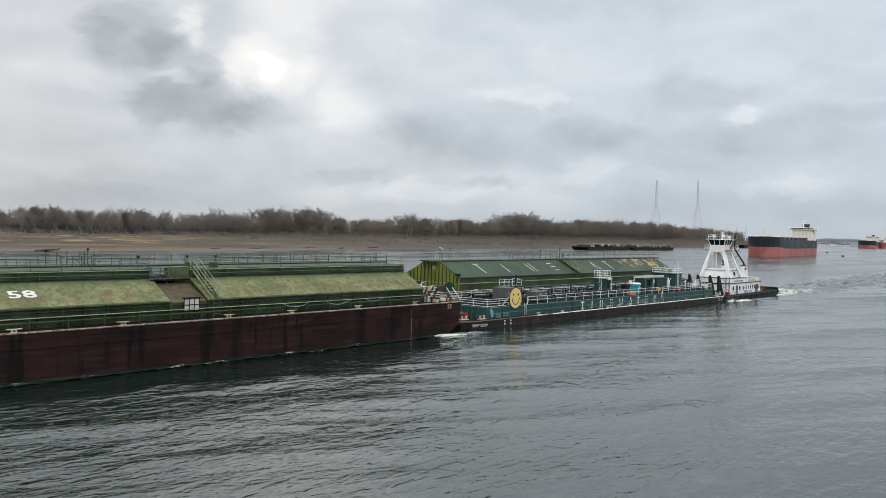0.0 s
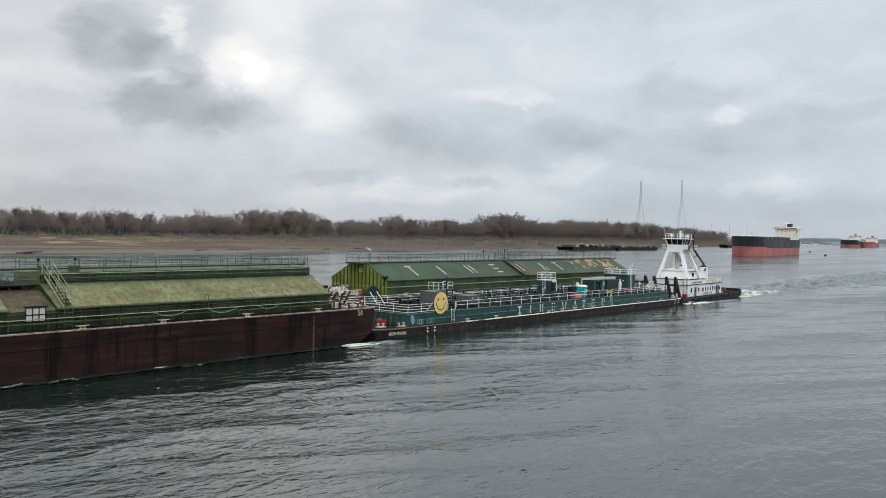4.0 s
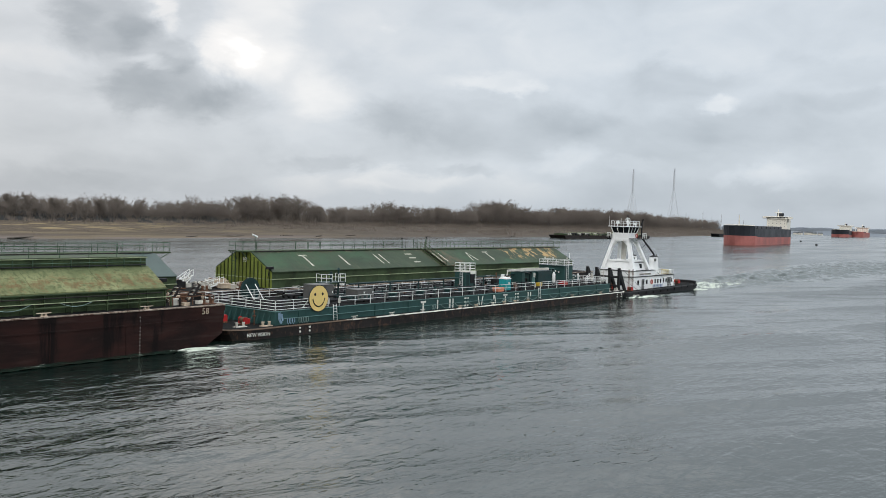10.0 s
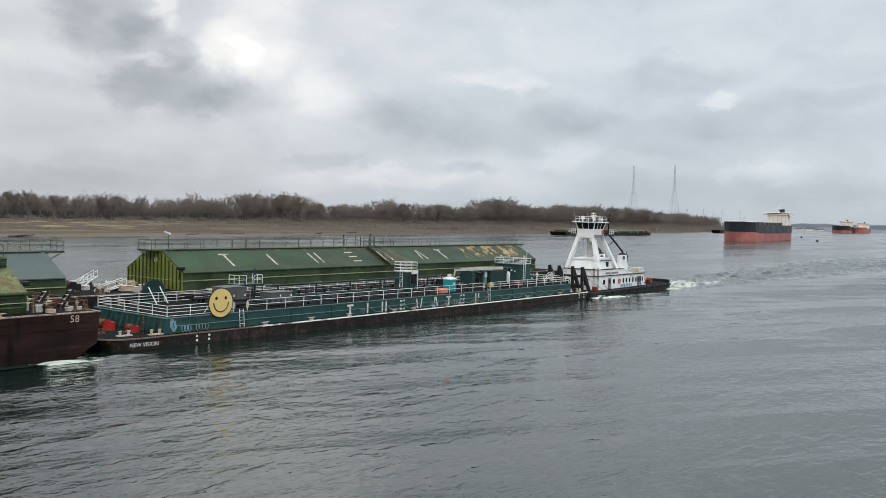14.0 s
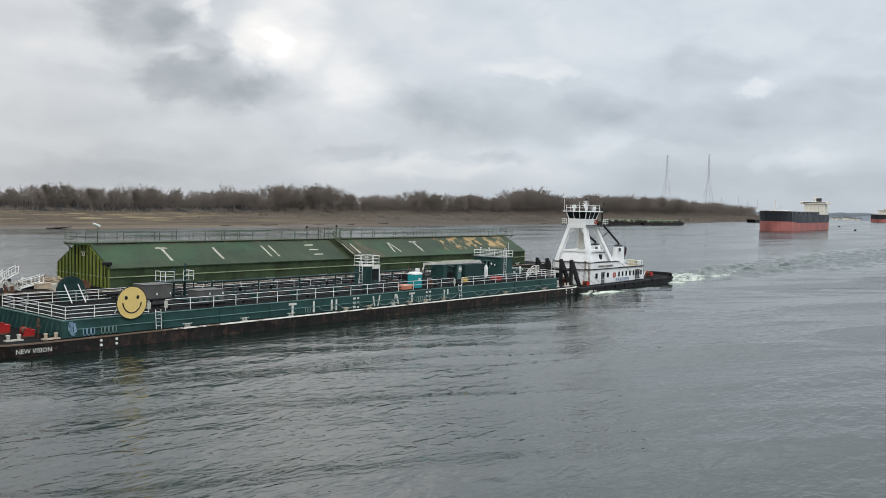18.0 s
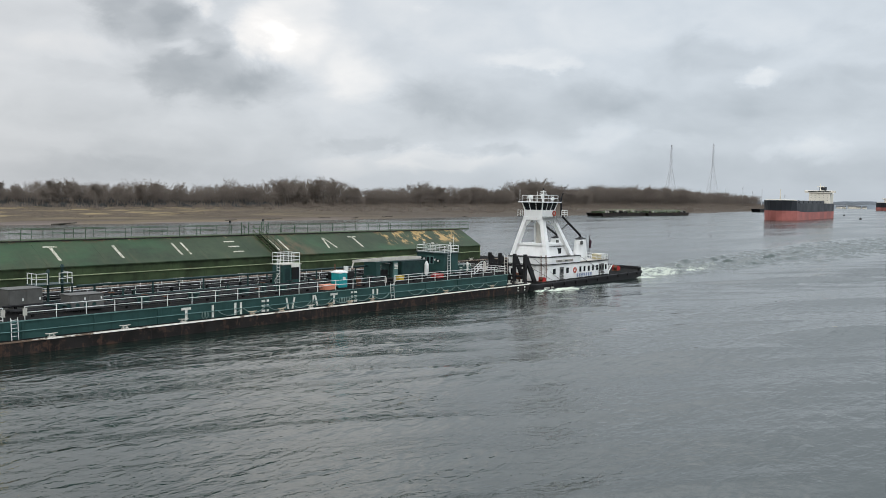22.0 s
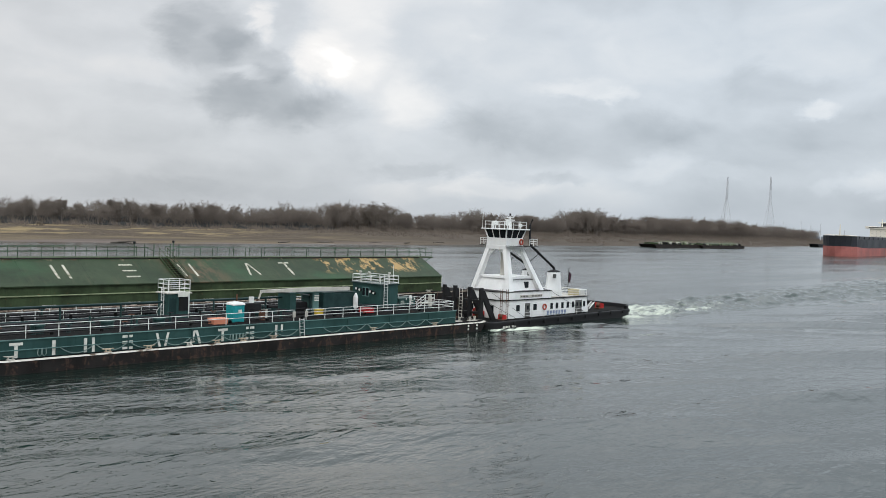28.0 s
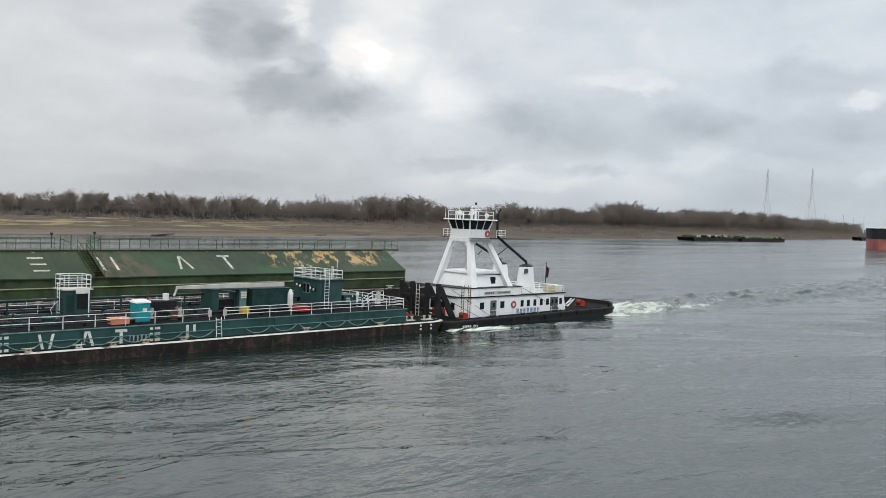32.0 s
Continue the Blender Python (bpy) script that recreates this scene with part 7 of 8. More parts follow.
def window(parent, x, y, z, w, h):
    bm = B()
    box(bm, x - w / 2 - 0.06, x + w / 2 + 0.06, y - 0.03, y + 0.01, z - h / 2 - 0.06, z + h / 2 + 0.06, 0.01)
    f = part("window", bm, "white", parent)
    bm = B()
    box(bm, x - w / 2, x + w / 2, y - 0.045, y - 0.028, z - h / 2, z + h / 2)
    part("pane", bm, "glass", f, "dark window pane")


for x in (168.45, 171.75, 175.1, 176.2, 177.35, 178.5, 179.65, 182.1):
    window(house, x, 65.75, 2.1, 0.5 if x > 175 else 0.66, 0.74)
for x, w in ((170.3, 0.95), (180.52, 0.7), (181.26, 0.7)):
    bm = B()
    box(bm, x - w / 2, x + w / 2, 65.69, 65.76, DK + 0.1, 2.62, 0.02)
    d = part("door", bm, "grey_box", house, "grey steel door")
    bm = B()
    box(bm, x - 0.17, x + 0.17, 65.672, 65.69, 1.85, 2.35)
    part("pane", bm, "glass", d)
    bm = B()
    box(bm, x + w / 2 - 0.16, x + w / 2 - 0.1, 65.65, 65.69, 1.5, 1.62)
    part("handle", bm, "rail_white", d)
for y in (67.4, 69.0, 70.6):
    bm = B()
    box(bm, 165.56, 165.6, y - 0.3, y + 0.3, 1.6, 2.4)
    part("pane", bm, "glass", house)
bm = B()
box(bm, 168.7, 173.0, 65.6, 65.66, 3.34, 3.66, 0.01)
nb = part("name_board", bm, "white_dull", G, "dull board with grey unreadable writing")
for i in range(14):
    if i in (5, 6):
        continue
    bm = B()
    box(bm, 168.8 + 0.295 * i, 169.0 + 0.295 * i, 65.585, 65.6, 3.4, 3.58)
    part("painted_bar", bm, "grey_box", nb)
for i in range(7):
    x = 174.2 + 0.6 * i
    bm = B()
    box(bm, x, x + 0.42, 65.735, 65.75, 1.0, 1.55)
    part("painted_bar", bm, "letter_blue", house)
for i in range(9):
    if i == 7 - 2:
        continue
    bm = B()
    x = 164.5 + 0.27 * i
    box(bm, x, x + 0.17, GY - 4.375, GY - 4.35, 0.06, 0.28)
    part("painted_bar", bm, "letter", hullG)


def life_ring(parent, x, y, z, r=0.28):
    bm = B()
    n = 16
    for i in range(n):
        a, b = 6.2832 * i / n, 6.2832 * (i + 1) / n
        tube(bm, (x + r * math.cos(a), y, z + r * math.sin(a)), (x + r * math.cos(b), y, z + r * math.sin(b)), 0.09, 6)
    part("life_ring", bm, "orange_ring", parent, "orange life ring")


life_ring(house, 173.6, 65.66, 2.05, 0.32)
# second tier inside the tower's legs
bm = B()
loft(bm, [[(167.3, 66.5, 4.1), (174.1, 66.5, 4.1), (174.1, 71.5, 4.1), (167.3, 71.5, 4.1)], [(167.8, 66.9, 5.55), (173.0, 66.9, 5.55), (173.0, 71.1, 5.55), (167.8, 71.1, 5.55)]])
tier = part("second_tier", bm, "white", G)
bm = B()
loft(bm, [[(167.6, 66.78, 5.554), (172.8, 66.78, 5.554), (172.8, 71.22, 5.554), (167.6, 71.22, 5.554)], [(167.65, 66.8, 5.8), (172.6, 66.8, 5.8), (172.6, 71.2, 5.8), (167.65, 71.2, 5.8)]])
part("cross_beam", bm, "white", G)
bm = B()
box(bm, 170.7, 171.4, 66.58, 66.78, 4.4, 5.15)
part("pane", bm, "glass", tier)
bm = B()
line(bm, [(168.4, 66.62, 5.42), (172.3, 66.62, 5.42), (173.4, 66.45, 4.2)], 0.05, 5)
part("black_trim", bm, "black", tier)
# four leaning legs
legs = {(-1, -1): ((167.35, 66.2), (168.25, 67.75)), (1, -1): ((173.2, 66.2), (170.85, 67.75)), (-1, 1): ((167.35, 71.8), (168.25, 70.4)), (1, 1): ((173.2, 71.8), (170.85, 70.4))}
for (sx, sy), (a, b) in legs.items():
    bm = B()
    w0, w1 = 0.40, 0.30
    loft(bm, [[(a[0] + u * w0, a[1] + v * 0.32, 4.1) for u, v in ((-1, -1), (1, -1), (1, 1), (-1, 1))], [(b[0] + u * w1, b[1] + v * 0.28, 9.3) for u, v in ((-1, -1), (1, -1), (1, 1), (-1, 1))]])
    part("tower_leg", bm, "white", G, "white leaning tower leg")
bm = B()
box(bm, 167.9, 171.25, 67.45, 70.7, 8.98, 9.5, 0.04)
part("tower_head", bm, "white", G)
part("gusset", prism(B(), [(67.95, 9.0), (68.7, 9.0), (67.8, 8.2)], 168.1, 168.35), "white", G)
part("gusset", prism(B(), [(70.2, 9.0), (69.5, 9.0), (70.35, 8.2)], 168.1, 168.35), "white", G)
# gussets that round the tops of the openings
for y in (67.7, 70.45):
    part("gusset", prism(B(), [(168.45, 9.0), (169.2, 9.0), (168.4, 8.2)], y - 0.12, y + 0.12, "y"), "white", G)
    bm = B()
    prism(bm, [(170.75, 9.0), (169.95, 9.0), (171.0, 8.2)], y - 0.12, y + 0.12, "y")
    part("gusset", bm, "white", G)
bm = B()
box(bm, 169.5, 170.1, 68.9, 69.6, 5.8, 9.0)
part("stair_trunk", bm, "white_dull", G, "dull white stair trunk inside the tower")
# wheelhouse
bm = B()
box(bm, 167.95, 171.2, 67.55, 70.6, 9.504, 10.4, 0.02)
wh = part("wheelhouse", bm, "white", G, "white wheelhouse")
lo = [(168.07, 67.67), (171.08, 67.67), (171.08, 70.48), (168.07, 70.48)]
hi = [(167.75, 67.35), (171.4, 67.35), (171.4, 70.8), (167.75, 70.8)]
for i in range(4):
    (xa, ya), (xb, yb), (xc, yc), (xd, yd) = lo[i], lo[(i + 1) % 4], hi[(i + 1) % 4], hi[i]
    bm = B()
    cx, cy = 169.6, 69.07
    loft(bm, [[(x + (cx - x) * k, y + (cy - y) * k, z) for x, y, z in ((xa, ya, 10.404), (xb, yb, 10.404), (xc, yc, 11.4), (xd, yd, 11.4))] for k in (0.0, 0.06)])
    part("wheelhouse_window", bm, "glass", wh, "dark outward-leaning window")
for (x0, y0), (x1, y1) in zip(lo, hi):
    bm = B()
    tube(bm, (x0, y0, 10.34), (x1, y1, 11.42), 0.1, 6)
    part("window_post", bm, "white", wh)
for i in (1, 2):
    t_ = i / 3
    for (xa, ya), (xb, yb), (xc, yc), (xd, yd) in ((lo[0], lo[1], hi[0], hi[1]), (lo[1], lo[2], hi[1], hi[2]), (lo[3], lo[0], hi[3], hi[0])):
        bm = B()
        tube(bm, (xa + (xb - xa) * t_, ya + (yb - ya) * t_, 10.34), (xc + (xd - xc) * t_, yc + (yd - yc) * t_, 11.42), 0.055, 5)
        part("window_post", bm, "white", wh)
bm = B()
box(bm, 167.35, 171.8, 66.95, 71.2, 11.404, 11.54, 0.04)
part("wheelhouse_roof", bm, "white", G)
railing(G, [(167.75, 67.3, 11.54), (171.4, 67.3, 11.54), (171.4, 70.8, 11.54), (167.75, 70.8, 11.54), (167.75, 67.3, 11.54)], 0.85, (1.0, 0.55), 1.1, 0.035)
# bridge wings
for y0, y1 in ((66.5, 67.33), (70.67, 71.5)):
    bm = B()
    box(bm, 167.6, 172.9, y0, y1, 9.44, 9.5)
    part("wing_deck", bm, "black", G)
railing(G, [(171.3, 66.6, 9.5), (172.8, 66.6, 9.5), (172.8, 67.6, 9.5)], 0.85, (1.0, 0.66, 0.33), 0.7, 0.03)
railing(G, [(168.9, 71.45, 9.5), (167.7, 71.45, 9.5), (167.7, 70.7, 9.5)], 0.85, (1.0, 0.66, 0.33), 0.7, 0.03)
life_ring(wh, 170.75, 67.45, 9.95, 0.3)
# roof gear: radars, lights, dome, mast
for x, y, h in ((168.5, 67.9, 0.45), (169.3, 68.5, 0.65), (168.3, 69.9, 0.5), (170.9, 67.8, 0.3)):
    bm = B()
    tube(bm, (x, y, 11.54), (x, y, 11.54 + h), 0.07, 6)
    tube(bm, (x - 0.3, y - 0.15, 11.54 + h + 0.18), (x + 0.15, y + 0.1, 11.54 + h + 0.12), 0.2, 9, 0.24)
    part("searchlight", bm, "rail_white", G)
bm = B()
tube(bm, (170.3, 69.0, 11.54), (170.3, 69.0, 13.0), 0.13, 8, 0.08)
tube(bm, (170.3, 69.0, 13.0), (170.3, 69.0, 13.3), 0.04, 6)
part("mast", bm, "rail_white", G)
for z, l in ((12.55, 0.85), (12.85, 0.6)):
    bm = B()
    box(bm, 170.3 - l, 170.3 + l, 68.9, 69.1, z, z + 0.12, 0.02)
    part("radar_bar", bm, "rail_white", G)
bm = B()
box(bm, 170.2, 170.4, 68.9, 69.1, 13.15, 13.42, 0.04)
part("mast_light", bm, "black", G)
bm = B()
loft(bm, [[(169.0 + r * math.cos(6.2832 * i / 12), 70.2 + r * math.sin(6.2832 * i / 12), z) for i in range(12)] for r, z in ((0.25, 11.9), (0.33, 12.1), (0.26, 12.35), (0.08, 12.48))])
tube(bm, (169, 70.2, 11.54), (169, 70.2, 11.9), 0.08, 6)
part("radar_dome", bm, "rail_white", G)
for x, y, h in ((167.5, 71.0, 1.7), (171.6, 70.9, 1.4), (167.8, 67.2, 1.1), (171.5, 68.4, 1.0)):
    bm = B()
    tube(bm, (x, y, 11.54), (x, y, 11.54 + h), 0.025, 5)
    part("aerial", bm, "rail_white", G)
# funnels with black exhausts led up the tower
for y in (67.1, 71.2):
    bm = B()
    loft(bm, [[(177.15 + 1.6 * math.cos(6.2832 * i / 16), y + 0.8 * math.sin(6.2832 * i / 16), 3.2) for i in range(16)], [(177.15 + 1.05 * math.cos(6.2832 * i / 16), y + 0.65 * math.sin(6.2832 * i / 16), 6.2) for i in range(16)]])
    fn = part("funnel", bm, "white", G, "white tapered funnel", smooth=False)
    bm = B()
    loft(bm, [[(177.15 + r * math.cos(6.2832 * i / 16), y + r * 0.57 * math.sin(6.2832 * i / 16), z) for i in range(16)] for r, z in ((1.1, 6.204), (1.05, 6.32), (0.45, 6.5))])
    part("funnel_cap", bm, "black", fn)
    bm = B()
    box(bm, 176.15, 176.7, y - 0.72, y - 0.6, 5.5, 6.0)
    part("vent_grille", bm, "grey_box", fn)
    bm = B()
    s = 0.0 if y < 69 else 0.6
    line(bm, [(177.2, y, 6.4), (177.1, y, 6.75), (172.2, y, 9.55 - s)], 0.16, 8)
    part("exhaust_pipe", bm, "black", G, "black exhaust pipe")
    if y < 69:
        bm = B()
        line(bm, [(172.2, y, 9.55), (171.95, y, 9.8), (171.9, y, 12.1), (172.35, y, 12.75)], 0.14, 8)
        part("exhaust_riser", bm, "black", G)
    bm = B()
    tube(bm, (173.8, y, 8.5 - s), (172.6, y + (0.6 if y < 69 else -0.6), 7.4), 0.06, 5)
    part("pipe_stay", bm, "black", G)
# push knees at the bow
for y in (66.2, 67.9, 70.3, 72.0):
    bm = B()
    box(bm, 162.02, 162.5, y - 0.2, y + 0.2, 0.5, 4.65, 0.05)
    k_ = part("push_knee", bm, "black", G, "black push knee")
    bm = B()
    prism(bm, [(162.48, 4.3), (162.8, 4.3), (165.0, 0.75), (164.2, 0.75), (162.48, 3.5)], y - 0.12, y + 0.12, "y")
    part("brace", bm, "black", k_)
for z in (1.6, 3.0):
    bm = B()
    box(bm, 162.15, 162.45, 66.2, 72.0, z, z + 0.25)
    part("knee_beam", bm, "black", G)
bm = B()
for i in range(8):
    tube(bm, (161.98, 69.1 - 0.25, 1.0 + 0.4 * i), (161.98, 69.1 + 0.25, 1.0 + 0.4 * i), 0.03, 5)
for s in (-0.25, 0.25):
    tube(bm, (161.98, 69.1 + s, 0.8), (161.98, 69.1 + s, 4.4), 0.035, 5)
part("knee_ladder", bm, "white_dull", G)
for p, q in (((164.0, 66.0, 4.0), (169.8, 65.6, 0.9)), ((163.4, 66.3, 3.0), (168.0, 65.55, 0.9)), ((175.0, 65.7, 3.9), (182.4, 65.55, 0.9))):
    bm = B()
    tube(bm, p, q, 0.025, 5)
    part("wire", bm, "black", G)
for x, y in ((165.9, 66.2), (166.5, 65.8)):
    ladder(G, x, y, DK + 0.1, 4.4, 0.36, "rust")
railing(G, [(168.0, 65.0, DK + 0.04), (181.8, 65.0, DK + 0.06)], 0.85, (1.0, 0.55), 2.3, 0.018)
for i in range(9):
    x = 166.6 + 2.9 * i
    part("tyre_fender", tube(B(), (x, 64.5, sheer(x) - 0.18), (x, 64.66, sheer(x) - 0.18), 0.26, 10), "black", hullG)
# flag staff
bm = B()
tube(bm, (184.0, 69.8, 1.2), (184.1, 69.8, 6.5), 0.045, 6)
tube(bm, (183.8, 69.8, 6.3), (184.5, 69.8, 6.55), 0.025, 5)
part("flag_staff", bm, "rust_top", G)
bm = B()
n = 8
va = [bm.verts.new((184.12 + 0.55 * i / n, 69.8 + 0.09 * math.sin(i * 1.3), 6.0 - 0.35 * i / n)) for i in range(n + 1)]
vb = [bm.verts.new((184.05 + 0.35 * i / n, 69.8 + 0.09 * math.sin(i * 1.3 + 0.4), 4.6 - 0.1 * i / n)) for i in range(n + 1)]
for i in range(n):
    bm.faces.new((va[i], va[i + 1], vb[i + 1], vb[i]))
bmesh.ops.solidify(bm, geom=bm.faces[:], thickness=0.02)
part("flag", bm, "flag", G, "dark furled flag")
for x0, x1, y0, y1, z1, mat, nm, lab in ((180.2, 181.3, 66.0, 67.0, 4.0, "tan_box", "deck_locker", "tan locker on the tug's upper deck"), (181.6, 182.6, 66.0, 67.2, 3.95, "rail_white", "raft_canister", "white raft canister on the tug's upper deck")):
    t = thing(nm, ((x0 + x1) / 2, (y0 + y1) / 2, 3.2), lab, "locker", moves=True)
    bm = B()
    box(bm, x0, x1, y0, y1, 3.2, z1 - 0.12, 0.06)
    part("body", bm, mat, t)
    bm = B()
    box(bm, x0 - 0.04, x1 + 0.04, y0 - 0.04, y1 + 0.04, z1 - 0.116, z1, 0.03)
    part("lid", bm, mat, t)
winch("deck_winch", 165.6, 65.75, 0.86, "red", "red winch beside the tug's deckhouse", 0.62)
winch("deck_winch", 165.0, 69.0, 0.92, "red", "red winch on the tug's bow", 0.9)
winch("tow_winch", 187.8, 67.2, 1.1, "red", "red winch on the tug's after deck", 0.75)
t = thing("deck_ladder", (185.6, 67.3, 1.0), "white aluminium gangway lying on the tug's after deck", "gangway", moves=True)
bm = B()
for s in (0, 0.55):
    tube(bm, (184.6, 66.6 + s, 1.25), (187.0, 67.4 + s, 2.0), 0.05, 5)
part("rail", bm, "rail_white", t)
for i in range(6):
    bm = B()
    tube(bm, (184.8 + 0.4 * i, 66.66 + 0.133 * i, 1.3 + 0.125 * i), (184.8 + 0.4 * i, 67.2 + 0.133 * i, 1.3 + 0.125 * i), 0.035, 5)
    part("rung", bm, "rail_white", t)

# ---- wake: swells and foam that travel with the tow ----


def wake_sheet(name, label, x0, x1, y0, y1, step, height, mat, category):
    """A patch of disturbed water; its edges dip under the still surface."""
    nx, ny = int((x1 - x0) / step), int((y1 - y0) / step)
    base = Vector(((x0 + x1) / 2, (y0 + y1) / 2, 0))
    px = np.linspace(x0, x1, nx + 1)
    py = np.linspace(y0, y1, ny + 1)
    gx, gy = np.meshgrid(px, py, indexing="ij")
    gz = height(gx, gy)
    vs = np.stack([gx - base.x, gy - base.y, gz], -1).reshape(-1, 3)
    i, j = np.meshgrid(np.arange(nx), np.arange(ny), indexing="ij")
    k = (i * (ny + 1) + j).reshape(-1)
    fs = np.stack([k, k + ny + 1, k + ny + 2, k + 1], -1)
    me = bpy.data.meshes.new(name)
    me.from_pydata(vs.tolist(), [], fs.tolist())
    me.materials.append(mat)
    me.polygons.foreach_set("use_smooth", [True] * len(me.polygons))
    ob = new(name, me)
    ob.location = base
    BASE[ob] = base
    MOVING.append(ob)
    return tagged(ob, label, category, kind="stuff")


def fade(v, a, b):
    return np.clip((v - a) / (b - a), 0, 1)


def swell_height(x, y):
    """Diverging waves that trail outward and aft from the tow's side."""
    z = np.zeros_like(x)
    for ang, lam, amp, ph, cx in ((33, 6.5, 0.045, 0.3, 0.05), (22, 11.0, 0.16, 1.9, 0.021), (40, 3.6, 0.03, 4.0, 0.08), (30, 4.6, 0.05, 2.6, 0.17), (36, 3.2, 0.035, 5.2, 0.23), (26, 8.0, 0.10, 0.9, 0.033)):
        a = radians(ang)
        s = x * math.sin(a) + y * math.cos(a)
        u = x * math.cos(a) - y * math.sin(a)
        env = 0.55 + 0.45 * np.sin(u * cx + ph) * np.sin(s * 0.045 + 2 * ph)
        aft = np.maximum(x - 155, 0)
        cusp = np.exp(-(((63 - y) - 0.3 * aft) / (4 + 0.08 * aft)) ** 2) * (x > 155)
        z += amp * (env + (1.6 if lam < 7 else 0.5) * cusp) * np.sin(6.2832 * s / lam + ph + 0.8 * np.sin(u * 0.06 + ph))
    # a few long single rollers from the tow's wake
    for cx, cy, ln, w, h, tilt in ((128, 30, 16, 2.0, 0.30, 0.36), (150, 24, 18, 2.2, 0.30, 0.34), (176, 33, 18, 2.0, 0.28, 0.33), (205, 26, 20, 2.4, 0.30, 0.30), (112, 40, 13, 1.6, 0.22, 0.36), (232, 40, 22, 2.4, 0.28, 0.28), (190, 46, 15, 1.6, 0.22, 0.30), (148, 46, 12, 1.3, 0.18, 0.3), (170, 18, 20, 2.4, 0.3, 0.33)):
        s = (y - cy) + tilt * (x - cx) + 1.2 * np.sin((x - cx) * 0.21)
        z += 1.8 * h * (np.exp(-(s / w) ** 2) - 0.55 * np.exp(-((s - 2.2 * w) / (1.4 * w)) ** 2)) * np.exp(-((x - cx) / ln) ** 2)
    crest = np.zeros_like(x)
    for cx, cy, ln, w, h in ((36, 55.6, 2.6, 0.75, 0.2), (45.5, 53.0, 3.4, 0.8, 0.22), (56.5, 50.6, 3.2, 0.8, 0.2)):
        s = (y - cy) + 0.22 * (x - cx)
        crest += h * np.exp(-(s / w) ** 2 - ((x - cx) / ln) ** 2)
    edge = fade(y, 6, 16) * fade(-y, -62.5, -50) * fade(x, -30, 0) * fade(-x, -330, -270)
    return 0.08 * edge + z * edge + crest - 0.5 * np.clip(1 - edge * 20, 0, 1)


wake_sheet("wake_swell", "low swells spreading over the river from the tow", -30, 330, 6, 63.4, 0.75, swell_height, M["water"], "wave")


def foam_mask(length, thin, start=0.42):
    def mask(k):
        s = k.add("ShaderNodeSeparateXYZ")
        k.l.new(k.add("ShaderNodeTexCoord").outputs["Object"], s.inputs[0])
        n = k.noise(k.coords(scale=(0.35, 1.0, 1.0)), 0.9, 8, 0.72, 0.8)
        along = k.ramp(s.outputs[0], -length / 2, length / 2, 0.0, thin)
        q = k.math("SUBTRACT", n, along)
        across = k.math("ABSOLUTE", s.outputs[1])
        q = k.math("SUBTRACT", q, k.ramp(across, 1.2, 9.0, 0.0, 0.22))
        return k.ramp(q, start, start + 0.16)
    return mask


def wash_height(x, y):
    u = (x - 190) / 90
    flat = zip(x.ravel().tolist(), y.ravel().tolist())
    n = np.array([1.7 * noise.noise((p * 0.11, q * 0.2, 0.0)) + 1.5 * noise.noise((p * 0.3, q * 0.5, 2.0)) + 0.8 * noise.noise((p * 0.75, q * 1.2, 4.0)) for p, q in flat]).reshape(x.shape)
    w = 4.4 + 7.0 * np.clip(u, 0, 4)
    e = np.clip(1.5 - np.abs(y - 69) / w, 0, 1) * fade(x, 188.5, 191.5) * fade(-x, -470, -330)
    return e * (0.12 + 0.22 * np.exp(-u * 7) + n * (0.42 + 0.1 * np.exp(-u * 3))) - 0.3 * (1 - np.minimum(1, e * 3))


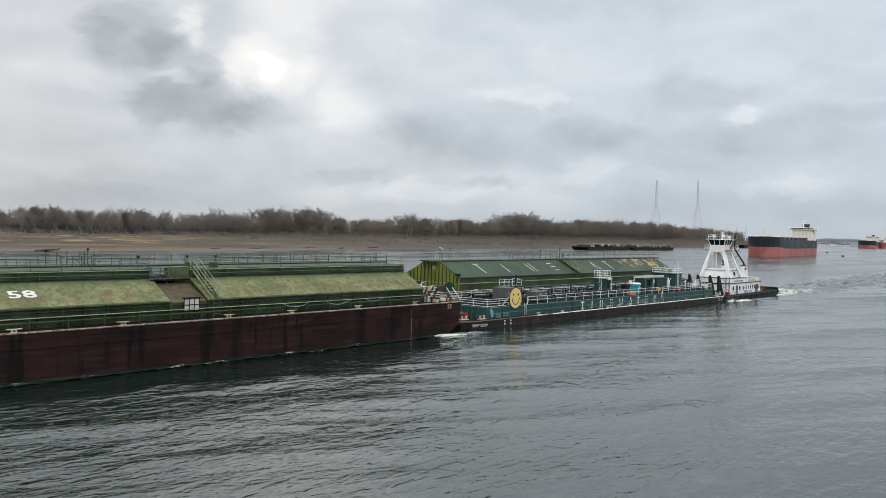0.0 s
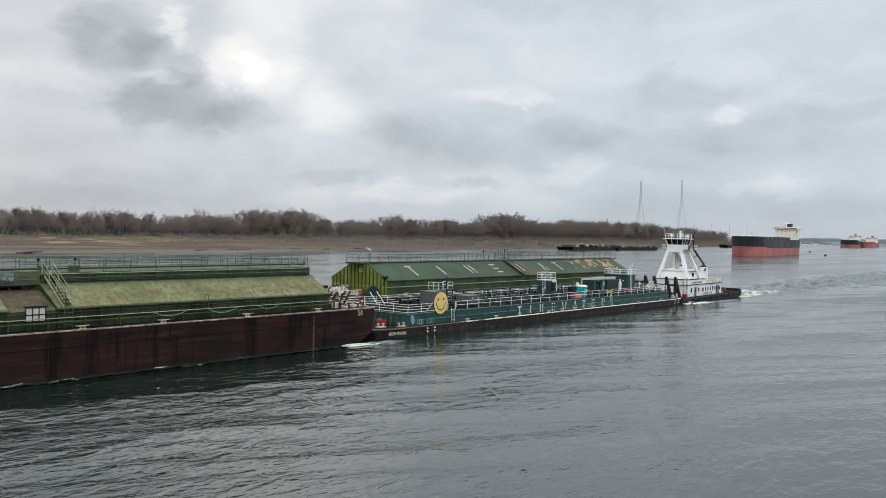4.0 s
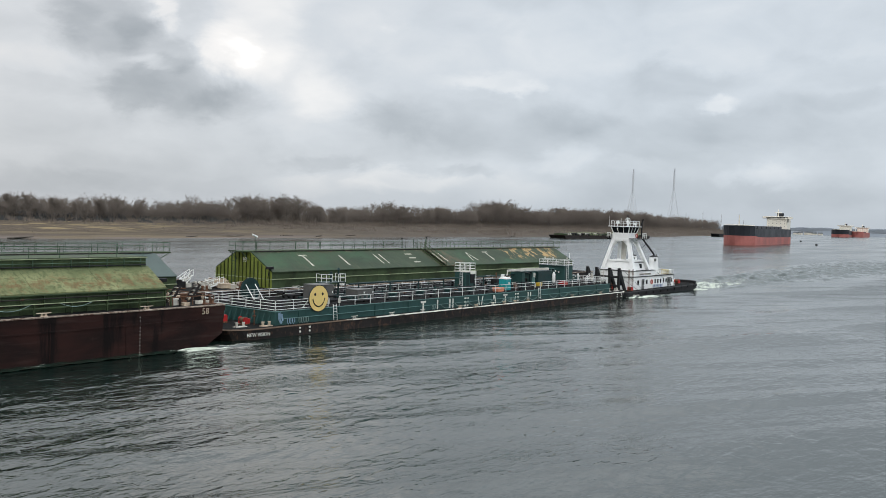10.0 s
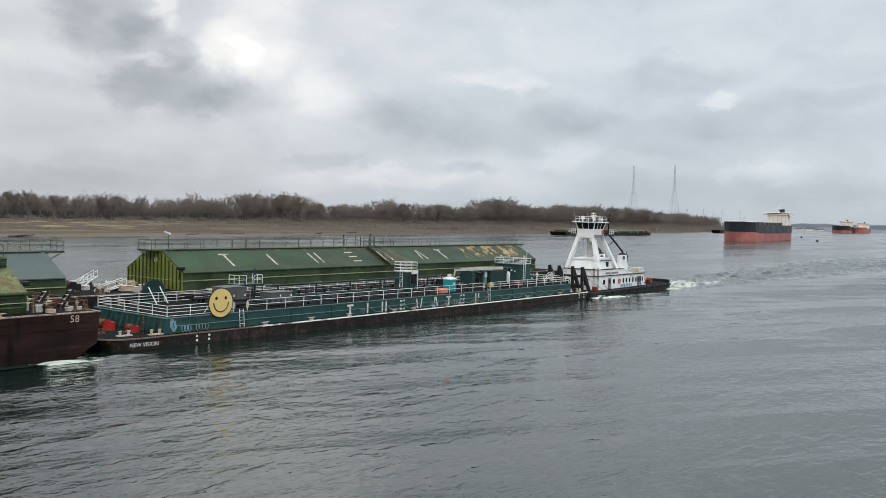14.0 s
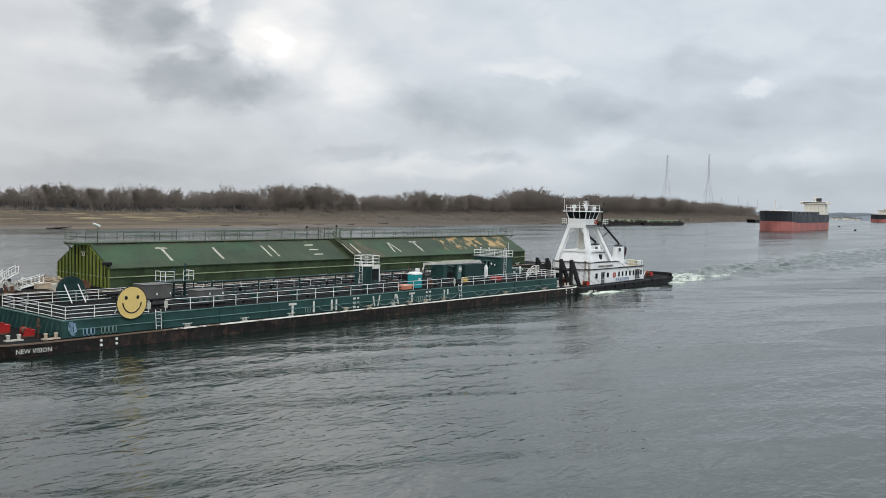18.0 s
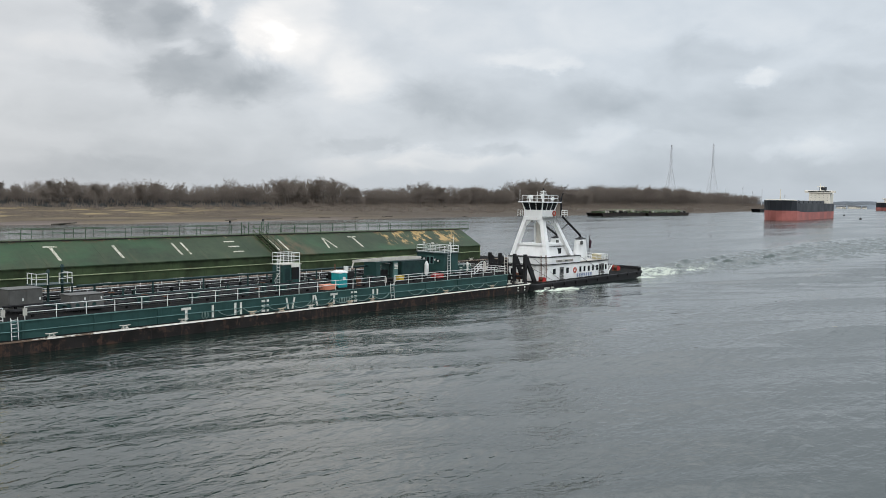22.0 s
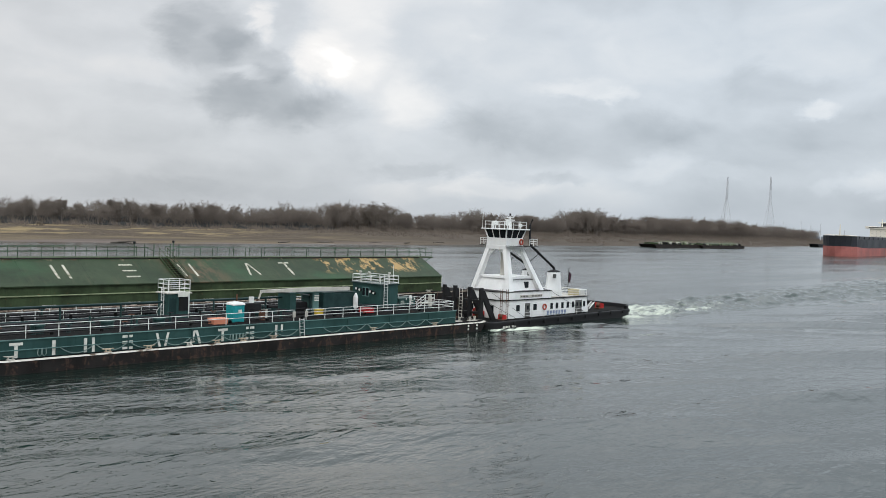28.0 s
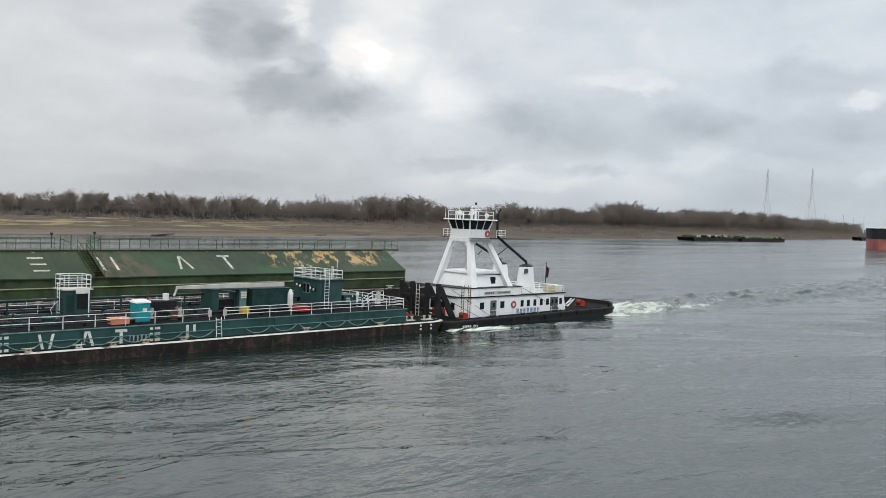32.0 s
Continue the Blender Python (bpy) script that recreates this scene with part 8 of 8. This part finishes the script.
def wash_foam(k):
    s = k.add("ShaderNodeSeparateXYZ")
    k.l.new(k.add("ShaderNodeTexCoord").outputs["Object"], s.inputs[0])
    n = k.noise(k.coords(scale=(0.4, 1.0, 1.0)), 0.55, 9, 0.74, 0.8)
    n2 = k.noise(k.coords(scale=(0.12, 0.3, 1.0)), 0.5, 4, 0.6)
    q = k.math("ADD", k.math("MULTIPLY", n, 0.75), k.math("MULTIPLY", n2, 0.35))
    q = k.math("SUBTRACT", q, k.ramp(s.outputs[0], -138.0, -100.0, 0.0, 0.24))
    q = k.math("SUBTRACT", q, k.ramp(s.outputs[0], -110.0, 60.0, 0.0, 0.22))
    q = k.math("SUBTRACT", q, k.ramp(k.math("ABSOLUTE", s.outputs[1]), 2.5, 9.0, 0.0, 0.2))
    return k.math("MULTIPLY", k.ramp(q, 0.34, 0.58, 0.0, 0.9), k.ramp(s.outputs[0], -126.0, -72.0, 1.0, 0.0))


M["wash"] = water_material("propeller wash", wash_foam, 0.25)
wake_sheet("propeller_wash", "white churned propeller wash trailing behind the tug", 188, 472, 44, 94, 0.55, wash_height, M["wash"], "foam")


def curl(cx0, cx1, cy, w, lift):
    def h(x, y):
        e = fade(x, cx0, cx0 + 1.5) * fade(-x, -cx1, -cx1 + 4.0)
        c = cy - 0.10 * (x - cx0)
        b = np.exp(-((y - c) / w) ** 2)
        n = np.sin(x * 2.9 + np.sin(y * 3)) * np.sin(y * 4.1 + x) * 0.5
        return e * b * (lift + 0.1 * n) - 0.06 * (1 - e * b * 1.6)
    return h


M["curl"] = water_material("bow wave foam", foam_mask(16.0, 0.22, 0.40))
wake_sheet("bow_wave", "white bow wave curling between the barges", 74.5, 88, 58.5, 65.5, 0.25, curl(75.0, 86.5, 63.3, 0.55, 0.14), M["curl"], "foam")
wake_sheet("bow_wave", "white bow wave along the tug's side", 160.5, 183, 58.8, 65.2, 0.25, curl(161.0, 183, 64.0, 0.75, 0.13), M["curl"], "foam")

M["side_foam"] = water_material("foam along the hull", foam_mask(90.0, 0.02, 0.56))
wake_sheet("side_foam", "thin broken foam line along the barge's waterline", -4, 79, 62.6, 64.0, 0.25, curl(-3, 79, 67.6, 30.0, 0.03), M["side_foam"], "foam")

# ---- the tow's way ----
TOW = ((0, 0.0, 0.0, 0.0), (4, -12.16, 0.21, -0.028), (8, -24.35, 0.41, -0.056), (12, -36.56, 0.60, -0.084), (16, -48.81, 0.79, -0.112), (20, -61.09, 0.97, -0.139), (24, -73.40, 1.14, -0.167), (28, -85.76, 1.30, -0.195), (32, -98.17, 1.45, -0.223))


def motions():
    """Every vessel of the tow, and what stands on it, goes down the river at one pace."""
    for ob in MOVING:
        start = Matrix.Translation(BASE[ob])
        walk(ob, [(t, pose(x, y, 0, 0, 0, turn) @ start) for t, x, y, turn in TOW])


motions()
